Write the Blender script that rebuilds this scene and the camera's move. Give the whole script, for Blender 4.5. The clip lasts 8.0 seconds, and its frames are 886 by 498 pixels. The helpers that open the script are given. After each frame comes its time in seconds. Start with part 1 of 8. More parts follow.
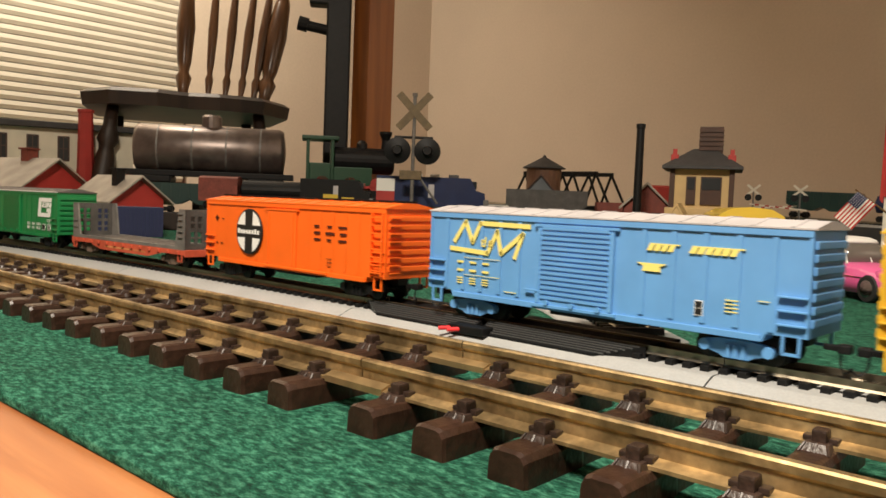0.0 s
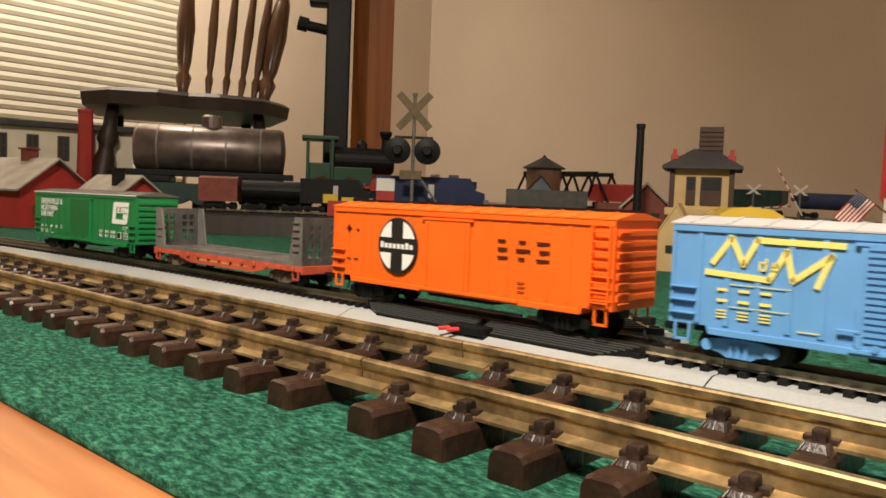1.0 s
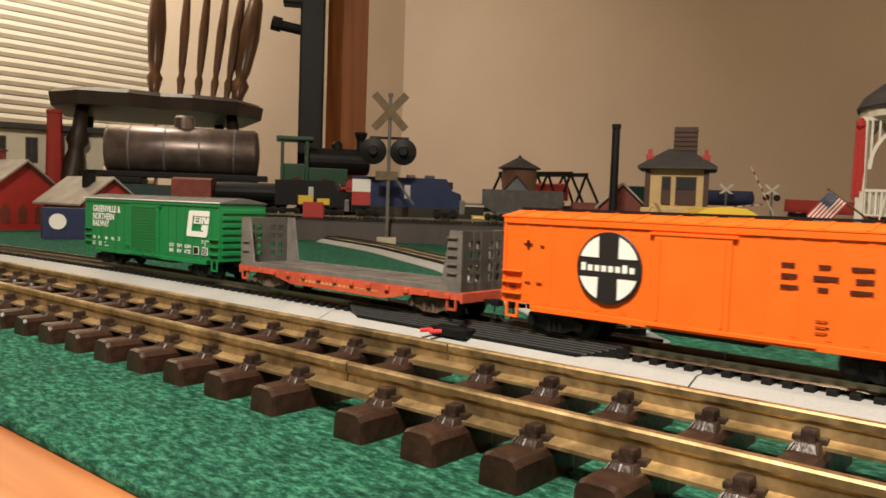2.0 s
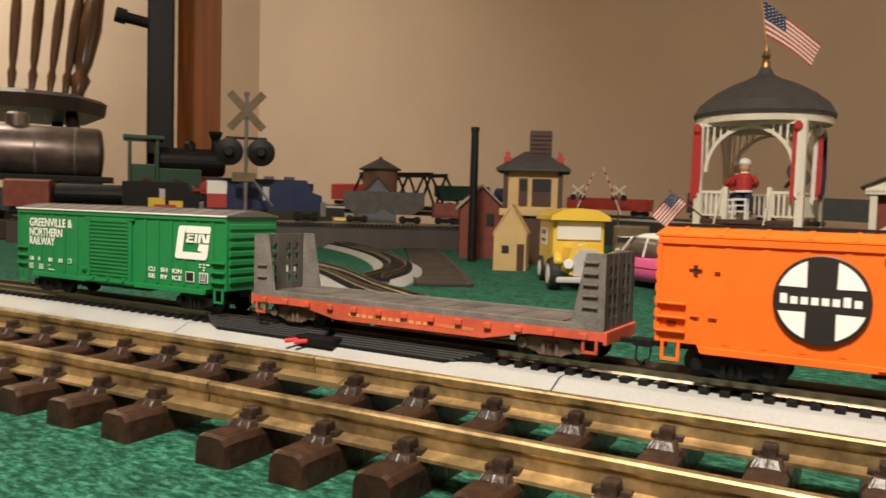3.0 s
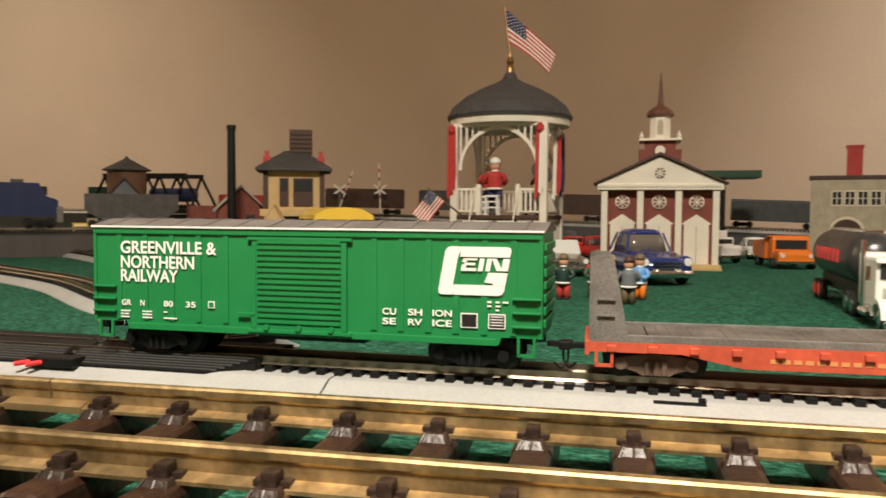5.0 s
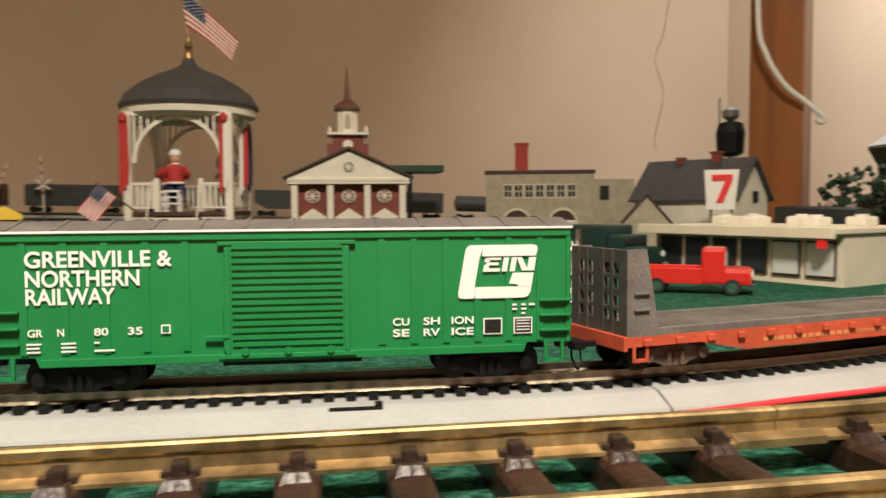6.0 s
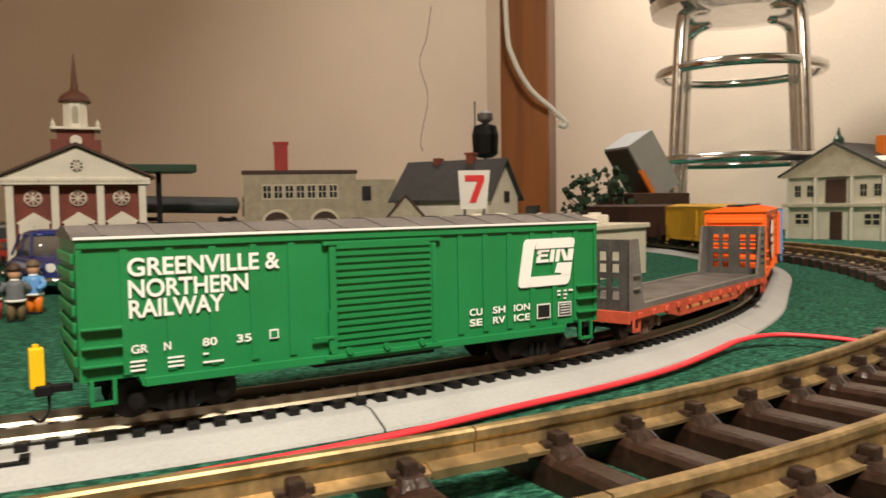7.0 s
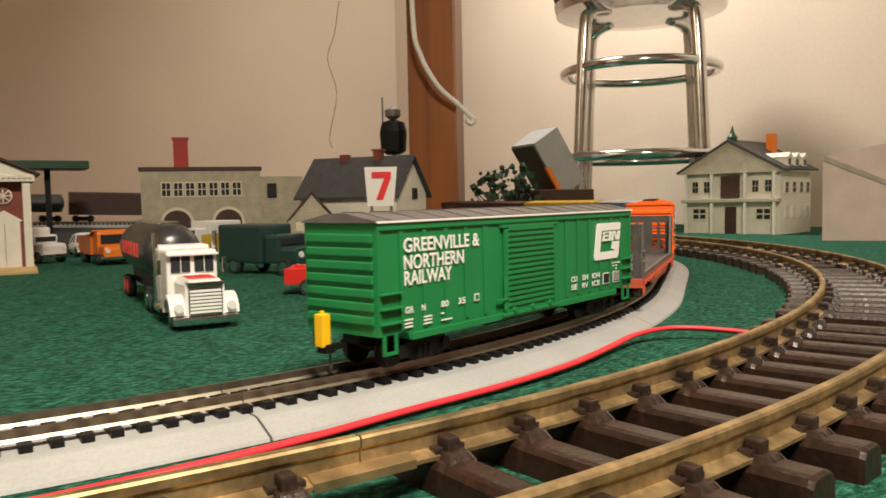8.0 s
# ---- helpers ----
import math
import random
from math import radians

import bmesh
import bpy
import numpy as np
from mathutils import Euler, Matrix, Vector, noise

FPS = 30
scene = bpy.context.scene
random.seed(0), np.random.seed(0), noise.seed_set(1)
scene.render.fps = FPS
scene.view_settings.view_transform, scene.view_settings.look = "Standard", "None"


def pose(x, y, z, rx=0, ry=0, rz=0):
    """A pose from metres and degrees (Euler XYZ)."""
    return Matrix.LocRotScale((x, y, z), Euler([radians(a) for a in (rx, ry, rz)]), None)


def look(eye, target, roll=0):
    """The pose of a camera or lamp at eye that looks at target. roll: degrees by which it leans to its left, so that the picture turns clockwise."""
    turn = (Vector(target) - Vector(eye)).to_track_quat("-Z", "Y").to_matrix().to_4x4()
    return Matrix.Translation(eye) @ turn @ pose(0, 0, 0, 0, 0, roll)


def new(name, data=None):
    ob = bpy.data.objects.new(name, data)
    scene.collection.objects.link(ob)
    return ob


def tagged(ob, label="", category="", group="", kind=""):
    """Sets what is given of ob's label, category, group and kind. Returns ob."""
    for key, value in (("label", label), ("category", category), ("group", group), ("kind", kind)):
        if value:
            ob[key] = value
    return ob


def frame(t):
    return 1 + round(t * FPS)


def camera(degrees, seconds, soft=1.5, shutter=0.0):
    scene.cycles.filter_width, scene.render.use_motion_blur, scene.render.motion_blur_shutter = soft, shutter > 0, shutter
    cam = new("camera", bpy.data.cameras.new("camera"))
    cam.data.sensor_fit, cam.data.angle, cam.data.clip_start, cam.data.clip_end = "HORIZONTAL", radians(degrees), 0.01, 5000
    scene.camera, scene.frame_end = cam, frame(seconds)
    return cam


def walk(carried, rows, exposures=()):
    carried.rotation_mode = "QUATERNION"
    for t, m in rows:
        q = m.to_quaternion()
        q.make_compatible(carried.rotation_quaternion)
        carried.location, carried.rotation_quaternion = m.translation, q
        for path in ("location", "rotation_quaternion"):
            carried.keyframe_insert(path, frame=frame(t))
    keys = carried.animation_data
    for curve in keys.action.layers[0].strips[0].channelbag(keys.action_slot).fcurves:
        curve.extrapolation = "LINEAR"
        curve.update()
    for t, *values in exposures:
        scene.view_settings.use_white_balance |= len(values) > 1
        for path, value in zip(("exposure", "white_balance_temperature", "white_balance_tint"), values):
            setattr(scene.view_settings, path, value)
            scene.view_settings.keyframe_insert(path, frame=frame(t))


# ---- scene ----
cam = camera(59.51, 8.0, soft=1.6, shutter=0.3)
walk(cam, [
    (0, look((-0.1187, -0.1860, 0.0655), (-0.7837, 0.5583, 0.0048), 2.20)),
    (1, look((-0.1187, -0.1860, 0.0655), (-0.7837, 0.5584, 0.0048), 2.21)),
    (2.3, look((-0.1250, -0.1866, 0.0659), (-0.7389, 0.6006, 0.0076), 1.87)),
    (2.5, look((-0.1259, -0.1877, 0.0666), (-0.7139, 0.6190, 0.0088), 1.82)),
    (3, look((-0.1270, -0.1845, 0.0686), (-0.6207, 0.6834, 0.0147), 1.62)),
    (3.5, look((-0.1307, -0.1828, 0.0671), (-0.5461, 0.7255, 0.0176), 1.58)),
    (4, look((-0.1309, -0.1819, 0.0669), (-0.4924, 0.7491, 0.0169), 1.46)),
    (4.2, look((-0.1302, -0.1812, 0.0672), (-0.4709, 0.7576, 0.0162), 1.22)),
    (5.3, look((-0.1297, -0.1734, 0.0676), (-0.2665, 0.8161, 0.0197), 0.24)),
    (5.5, look((-0.1291, -0.1675, 0.0673), (-0.1986, 0.8288, 0.0173), 0.17)),
    (5.7, look((-0.1264, -0.1638, 0.0694), (-0.0982, 0.8342, 0.0132), 0.03)),
    (6, look((-0.1196, -0.1538, 0.0678), (0.0472, 0.8307, 0.0130), -0.39)),
    (6.2, look((-0.1128, -0.1501, 0.0685), (0.1112, 0.8230, 0.0131), -0.46)),
    (6.5, look((-0.1075, -0.1451, 0.0682), (0.1947, 0.8078, 0.0135), -0.60)),
    (7, look((-0.0879, -0.1330, 0.0682), (0.3502, 0.7665, 0.0108), -0.89)),
    (7.5, look((-0.0836, -0.1306, 0.0678), (0.4124, 0.7395, 0.0077), -1.05)),
    (8, look((-0.0778, -0.1281, 0.0676), (0.4595, 0.7185, 0.0046), -1.16)),
], [(0, -0.58), (1.2, -0.58), (3.0, -0.52), (4.2, -0.50), (5.5, -0.54), (6.5, -0.64), (8.0, -0.68)])

# ---- light ----
world = bpy.data.worlds.new("room_light")
scene.world = world
world.use_nodes = True
world.node_tree.nodes["Background"].inputs[0].default_value = (1.0, 0.86, 0.70, 1)
world.node_tree.nodes["Background"].inputs[1].default_value = 0.003


def area_lamp(name, at, aim, size, watts, colour):
    data = bpy.data.lights.new(name, "AREA")
    data.shape, data.size, data.energy, data.color = "DISK", size, watts, colour
    ob = new(name, data)
    ob.matrix_world = look(at, aim)
    return ob


# unseen lights added: one over the track, one at each side wall
area_lamp("added_light", (-0.12, -0.50, 0.92), (-0.12, -0.46, 0), 0.26, 46, (1.0, 0.88, 0.72))
area_lamp("added_light", (0.75, 1.20, 1.30), (1.45, 1.25, 0.80), 0.30, 48, (1.0, 0.94, 0.86))
area_lamp("added_light", (-2.05, 0.60, 1.60), (-2.74, 0.68, 1.06), 0.30, 74, (1.0, 0.87, 0.70))


# ---- materials ----
def material(name, colour, rough=0.6, metal=0.0, grain=0.0, grain_scale=400.0, bump=0.0, bump_scale=800.0, stain=0.0, stain_scale=30.0,
             coat=0.0, per_object=0.0, spec=0.5):
    """A node material: base colour, broken up by stains and by fine grain, with relief."""
    m = bpy.data.materials.new(name)
    m.use_nodes = True
    t, out = m.node_tree, m.node_tree.nodes["Principled BSDF"]
    out.inputs["Roughness"].default_value, out.inputs["Metallic"].default_value = rough, metal
    out.inputs["Coat Weight"].default_value = coat
    out.inputs["Specular IOR Level"].default_value = spec
    place = t.nodes.new("ShaderNodeTexCoord")
    last = None

    def mixed(previous, factor, amount, low, high):
        ramp = t.nodes.new("ShaderNodeMapRange")
        ramp.inputs["From Min"].default_value, ramp.inputs["From Max"].default_value = 0.3, 0.7
        ramp.inputs["To Min"].default_value, ramp.inputs["To Max"].default_value = 1 - amount * low, 1 + amount * high
        t.links.new(factor, ramp.inputs["Value"])
        mul = t.nodes.new("ShaderNodeVectorMath")
        mul.operation = "SCALE"
        if previous is None:
            mul.inputs[0].default_value = colour[:3]
        else:
            t.links.new(previous, mul.inputs[0])
        t.links.new(ramp.outputs[0], mul.inputs["Scale"])
        return mul.outputs[0]

    def noisy(scale, detail):
        n = t.nodes.new("ShaderNodeTexNoise")
        n.inputs["Scale"].default_value, n.inputs["Detail"].default_value = scale, detail
        t.links.new(place.outputs["Object"], n.inputs["Vector"])
        return n.outputs["Fac"]

    if stain:
        last = mixed(last, noisy(stain_scale, 4), stain, 1, 0.5)
    if grain:
        last = mixed(last, noisy(grain_scale, 2), grain, 1, 1)
    if per_object:
        info = t.nodes.new("ShaderNodeObjectInfo")
        last = mixed(last, info.outputs["Random"], per_object, 1, 1)
    if last is None:
        out.inputs["Base Color"].default_value = (*colour[:3], 1)
    else:
        t.links.new(last, out.inputs["Base Color"])
        rr = t.nodes.new("ShaderNodeMapRange")
        rr.inputs["To Min"].default_value, rr.inputs["To Max"].default_value = max(rough - 0.12, 0.03), min(rough + 0.12, 1)
        t.links.new(noisy(stain_scale * 2, 3), rr.inputs["Value"])
        t.links.new(rr.outputs[0], out.inputs["Roughness"])
    if bump:
        b = t.nodes.new("ShaderNodeBump")
        b.inputs["Strength"].default_value, b.inputs["Distance"].default_value = bump, 0.001
        t.links.new(noisy(bump_scale, 3), b.inputs["Height"])
        t.links.new(b.outputs[0], out.inputs["Normal"])
    return m


def carpet_material():
    m = bpy.data.materials.new("green_carpet")
    m.use_nodes = True
    t, out = m.node_tree, m.node_tree.nodes["Principled BSDF"]
    out.inputs["Roughness"].default_value = 0.95
    out.inputs["Specular IOR Level"].default_value = 0.15
    place = t.nodes.new("ShaderNodeTexCoord")
    cols = [((0.003, 0.022, 0.014), 0.36), ((0.012, 0.092, 0.056), 0.49), ((0.085, 0.30, 0.195), 0.64)]
    fine = t.nodes.new("ShaderNodeTexNoise")
    fine.inputs["Scale"].default_value, fine.inputs["Detail"].default_value, fine.inputs["Roughness"].default_value = 430, 6, 0.78
    stretch = t.nodes.new("ShaderNodeMapping")
    stretch.inputs["Scale"].default_value = (0.50, 1.0, 1.0)
    stretch.inputs["Rotation"].default_value = (0, 0, 0.5)
    t.links.new(place.outputs["Object"], stretch.inputs["Vector"])
    t.links.new(stretch.outputs[0], fine.inputs["Vector"])
    ramp = t.nodes.new("ShaderNodeValToRGB")
    ramp.color_ramp.elements.new(0.5)
    for e, (c, p) in zip(ramp.color_ramp.elements, cols):
        e.color, e.position = (*c, 1), p
    t.links.new(fine.outputs["Fac"], ramp.inputs["Fac"])
    big = t.nodes.new("ShaderNodeTexNoise")
    big.inputs["Scale"].default_value, big.inputs["Detail"].default_value = 60, 5
    t.links.new(place.outputs["Object"], big.inputs["Vector"])
    rng = t.nodes.new("ShaderNodeMapRange")
    rng.inputs["To Min"].default_value, rng.inputs["To Max"].default_value = 0.35, 1.65
    t.links.new(big.outputs["Fac"], rng.inputs["Value"])
    mul = t.nodes.new("ShaderNodeVectorMath")
    mul.operation = "SCALE"
    t.links.new(ramp.outputs[0], mul.inputs[0])
    t.links.new(rng.outputs[0], mul.inputs["Scale"])
    t.links.new(mul.outputs[0], out.inputs["Base Color"])
    b = t.nodes.new("ShaderNodeBump")
    b.inputs["Strength"].default_value, b.inputs["Distance"].default_value = 1.0, 0.0022
    t.links.new(fine.outputs["Fac"], b.inputs["Height"])
    t.links.new(b.outputs[0], out.inputs["Normal"])
    return m


def wood_material(name, dark, light, scale=14.0, axis=0, rough=0.4):
    m = bpy.data.materials.new(name)
    m.use_nodes = True
    t, out = m.node_tree, m.node_tree.nodes["Principled BSDF"]
    out.inputs["Roughness"].default_value = rough
    place = t.nodes.new("ShaderNodeTexCoord")
    stretch = t.nodes.new("ShaderNodeMapping")
    s = [1.0, 1.0, 1.0]
    s[axis] = 0.08
    stretch.inputs["Scale"].default_value = s
    t.links.new(place.outputs["Object"], stretch.inputs["Vector"])
    n = t.nodes.new("ShaderNodeTexNoise")
    n.inputs["Scale"].default_value, n.inputs["Detail"].default_value, n.inputs["Distortion"].default_value = scale * 4, 6, 0.6
    t.links.new(stretch.outputs[0], n.inputs["Vector"])
    ramp = t.nodes.new("ShaderNodeValToRGB")
    ramp.color_ramp.elements[0].color, ramp.color_ramp.elements[0].position = (*dark, 1), 0.32
    ramp.color_ramp.elements[1].color, ramp.color_ramp.elements[1].position = (*light, 1), 0.68
    t.links.new(n.outputs["Fac"], ramp.inputs["Fac"])
    t.links.new(ramp.outputs[0], out.inputs["Base Color"])
    b = t.nodes.new("ShaderNodeBump")
    b.inputs["Strength"].default_value, b.inputs["Distance"].default_value = 0.25, 0.001
    t.links.new(n.outputs["Fac"], b.inputs["Height"])
    t.links.new(b.outputs[0], out.inputs["Normal"])
    return m


CARPET = carpet_material()
EDGE_WOOD = wood_material("edge_wood", (0.23, 0.072, 0.021), (0.42, 0.165, 0.055), 22, rough=0.5)
POST_WOOD = wood_material("post_wood", (0.15, 0.045, 0.011), (0.34, 0.115, 0.026), 6, axis=2)
DARK_WOOD = wood_material("dark_wood", (0.012, 0.007, 0.005), (0.036, 0.019, 0.011), 8, axis=2, rough=0.5)
WALL = material("wall_paint", (0.56, 0.465, 0.365), 0.85, stain=0.06, stain_scale=3, grain=0.03, grain_scale=120, bump=0.15, bump_scale=150)
CEIL = material("ceiling_paint", (0.75, 0.72, 0.66), 0.9)
FLOOR_WOOD = wood_material("floor_boards", (0.14, 0.07, 0.03), (0.26, 0.14, 0.07), 5)
BRASS = material("tarnished_brass", (0.43, 0.31, 0.158), 0.54, metal=0.9, stain=0.55, stain_scale=70, grain=0.18, grain_scale=420, bump=0.18, bump_scale=260)
BRASS_TOP = material("brass_joiner", (0.46, 0.33, 0.17), 0.45, metal=0.85, stain=0.4, stain_scale=90)
TIE_BROWN = material("brown_plastic_tie", (0.027, 0.0125, 0.0080), 0.36, spec=0.35, stain=0.4, stain_scale=90, grain=0.25, grain_scale=300, bump=0.25, bump_scale=500, per_object=0.15)


def worn_edges(m, colour, lo=0.525, hi=0.60):
    """Paler wear along the sharp edges of a material."""
    t, out = m.node_tree, m.node_tree.nodes["Principled BSDF"]
    geo = t.nodes.new("ShaderNodeNewGeometry")
    rng = t.nodes.new("ShaderNodeMapRange")
    rng.inputs["From Min"].default_value, rng.inputs["From Max"].default_value = lo, hi
    t.links.new(geo.outputs["Pointiness"], rng.inputs["Value"])
    mix = t.nodes.new("ShaderNodeMix")
    mix.data_type = "RGBA"
    old = out.inputs["Base Color"]
    a, b = mix.inputs[6], mix.inputs[7]
    b.default_value = (*colour, 1)
    if old.is_linked:
        t.links.new(old.links[0].from_socket, a)
    t.links.new(rng.outputs[0], mix.inputs[0])
    t.links.new(mix.outputs[2], old)


worn_edges(TIE_BROWN, (0.26, 0.21, 0.18), 0.66, 0.84)
BED_GREY = material("grey_plastic_roadbed", (0.36, 0.365, 0.36), 0.6, stain=0.1, stain_scale=30, grain=0.06, grain_scale=900)
BLACK_PLASTIC = material("black_plastic", (0.007, 0.007, 0.0075), 0.5, spec=0.25, stain=0.3, stain_scale=120)
NICKEL = material("nickel_rail", (0.34, 0.29, 0.215), 0.42, metal=1.0, stain=0.2, stain_scale=60)


# ---- mesh helpers ----
def part(name, bm, mat, parent=None, label="", smooth=False):
    """Links a bmesh as one mesh object, under a thing or a part if given."""
    me = bpy.data.meshes.new(name)
    bmesh.ops.recalc_face_normals(bm, faces=bm.faces)
    bm.to_mesh(me)
    bm.free()
    if smooth:
        for p in me.polygons:
            p.use_smooth = True
    me.materials.append(mat)
    ob = new(name, me)
    if parent is not None:
        ob.parent = parent
    if label:
        ob["label"] = label
    return ob


def share(name, mesh, parent, m=None):
    """Another object on the mesh of a piece already made."""
    ob = new(name, mesh)
    ob.parent = parent
    if m is not None:
        ob.matrix_local = m
    return ob


def thing(name, label, category, at=None, group="", kind=""):
    ob = new(name)
    ob.empty_display_size = 0.02
    if at is not None:
        ob.matrix_world = at
    return tagged(ob, label, category, group, kind)


def box(bm, x0, x1, y0, y1, z0, z1, bevel=0.0, m=None):
    """A box between limits, its edges rounded by bevel."""
    made = bmesh.ops.create_cube(bm, size=1.0)["verts"]
    for v in made:
        v.co = Vector(((x0 + x1) / 2 + v.co.x * (x1 - x0), (y0 + y1) / 2 + v.co.y * (y1 - y0), (z0 + z1) / 2 + v.co.z * (z1 - z0)))
    if bevel:
        edges = list({e for v in made for e in v.link_edges})
        r = bmesh.ops.bevel(bm, geom=edges, offset=bevel, segments=2, profile=0.6, affect="EDGES")
        made = list(set(r["verts"]) | {v for v in made if v.is_valid})
    if m is not None:
        bmesh.ops.transform(bm, matrix=m, verts=made)
    return made


def rod(bm, a, b, r, r2=None, seg=12):
    """A round bar from a to b."""
    a, b = Vector(a), Vector(b)
    d = b - a
    m = Matrix.Translation((a + b) / 2) @ d.to_track_quat("Z", "Y").to_matrix().to_4x4()
    return bmesh.ops.create_cone(bm, cap_ends=True, segments=seg, radius1=r, radius2=r if r2 is None else r2, depth=d.length, matrix=m)["verts"]


def lathe(bm, profile, seg=20, m=None, sharp=False):
    """A turned solid about z from (radius, height) pairs."""
    rings = []
    made = []
    for r, z in profile:
        ring = [bm.verts.new((max(r, 1e-5) * math.cos(2 * math.pi * k / seg), max(r, 1e-5) * math.sin(2 * math.pi * k / seg), z)) for k in range(seg)]
        rings.append(ring)
        made += ring
    for a, b in zip(rings, rings[1:]):
        for k in range(seg):
            bm.faces.new((a[k], a[(k + 1) % seg], b[(k + 1) % seg], b[k]))
    bm.faces.new(rings[0][::-1])
    bm.faces.new(rings[-1])
    if m is not None:
        bmesh.ops.transform(bm, matrix=m, verts=made)
    return made


def prism(bm, outline, y0, y1, m=None):
    """A solid from an outline in x and z, drawn out from y0 to y1."""
    a = [bm.verts.new((x, y0, z)) for x, z in outline]
    b = [bm.verts.new((x, y1, z)) for x, z in outline]
    n = len(a)
    bm.faces.new(a)
    bm.faces.new(b[::-1])
    for k in range(n):
        bm.faces.new((a[k], b[k], b[(k + 1) % n], a[(k + 1) % n]))
    if m is not None:
        bmesh.ops.transform(bm, matrix=m, verts=a + b)
    return a + b


def sweep(bm, outline, stations):
    """An outline in (across, up) carried along stations of (point, heading angle)."""
    rings = []
    for (x, y), a, *lift in stations:
        n = (-math.sin(a), math.cos(a))
        up = lift[0] if lift else 0.0
        rings.append([bm.verts.new((x + n[0] * o, y + n[1] * o, z + up)) for o, z in outline])
    k = len(outline)
    for r, s in zip(rings, rings[1:]):
        for i in range(k):
            bm.faces.new((r[i], r[(i + 1) % k], s[(i + 1) % k], s[i]))
    bm.faces.new(rings[0][::-1])
    bm.faces.new(rings[-1])


def tube(bm, points, r, seg=8):
    """A round wire through points."""
    pts = [Vector(p) for p in points]
    rings = []
    for i, p in enumerate(pts):
        d = (pts[min(i + 1, len(pts) - 1)] - pts[max(i - 1, 0)]).normalized()
        q = d.to_track_quat("Z", "Y")
        rings.append([bm.verts.new(p + q @ Vector((r * math.cos(2 * math.pi * k / seg), r * math.sin(2 * math.pi * k / seg), 0))) for k in range(seg)])
    for a, b in zip(rings, rings[1:]):
        for k in range(seg):
            bm.faces.new((a[k], a[(k + 1) % seg], b[(k + 1) % seg], b[k]))
    bm.faces.new(rings[0][::-1])
    bm.faces.new(rings[-1])


def smooth_line(points, n=8):
    """A Catmull-Rom curve through points."""
    p = [Vector(q) for q in points]
    p = [p[0] * 2 - p[1]] + p + [p[-1] * 2 - p[-2]]
    out = []
    for i in range(1, len(p) - 2):
        for k in range(n):
            u = k / n
            out.append(0.5 * (2 * p[i] + (p[i + 1] - p[i - 1]) * u + (2 * p[i - 1] - 5 * p[i] + 4 * p[i + 1] - p[i + 2]) * u * u
                              + (3 * p[i] - p[i - 1] - 3 * p[i + 1] + p[i + 2]) * u ** 3))
    return out + [p[-2]]


# ---- the room ----
FLOOR_Z = -0.22
bm = bmesh.new()
box(bm, -2.84, 1.55, -2.5, 2.72, FLOOR_Z - 0.05, FLOOR_Z)
tagged(part("floor", bm, FLOOR_WOOD), "brown wooden floor of the room", "floor", kind="structure")
bm = bmesh.new()
box(bm, -2.84, 1.55, -2.5, 2.72, 2.15, 2.25)
tagged(part("ceiling", bm, CEIL), "plain pale ceiling", "ceiling", kind="structure")
WALL_Y = 2.60
for name, b in (("wall_north", (-2.84, 1.55, WALL_Y, WALL_Y + 0.12)), ("wall_south", (-2.84, 1.55, -2.5, -2.4)), ("wall_west", (-2.84, -2.74, -2.4, WALL_Y)), ("wall_east", (1.45, 1.55, -2.4, WALL_Y))):
    bm = bmesh.new()
    box(bm, *b, FLOOR_Z, 2.15)
    tagged(part(name, bm, WALL), "plain cream-painted wall", "wall", kind="structure")

# the carpeted layout board with its wooden edge
bm = bmesh.new()
box(bm, -2.2, 1.38, -0.098, 1.45, -0.003, 0.0, 0.0008)
tagged(part("ground", bm, CARPET), "green felt carpet covering the layout board", "carpet", kind="structure")
bm = bmesh.new()
box(bm, -2.2, 1.38, -0.33, 1.45, -0.045, -0.0032, 0.003)
tagged(part("layout_board", bm, EDGE_WOOD), "low orange-brown wooden layout board under the carpet", "board", kind="structure")
bm = bmesh.new()
for x in (-2.1, -0.4, 1.3):
    for y in (-0.28, 1.25):
        box(bm, x - 0.03, x + 0.03, y - 0.03, y + 0.03, FLOOR_Z, -0.045)
tagged(part("board_trestle", bm, EDGE_WOOD), "short wooden supports under the layout board", "support", kind="structure")


# ---- track lines ----
def line_and_arc(x0, y0, heading, radius, s):
    """Place and heading at s along a straight that turns into a left-hand curve at s = 0, and runs straight again after half a circle."""
    if s <= 0:
        return (x0 + s * math.cos(heading), y0 + s * math.sin(heading)), heading
    cx, cy = x0 - radius * math.sin(heading), y0 + radius * math.cos(heading)
    if s <= math.pi * radius:
        a = heading + s / radius
        return (cx + radius * math.sin(a), cy - radius * math.cos(a)), a
    a = heading + math.pi
    d = s - math.pi * radius
    return (cx + radius * math.sin(a) + d * math.cos(a), cy - radius * math.cos(a) + d * math.sin(a)), a


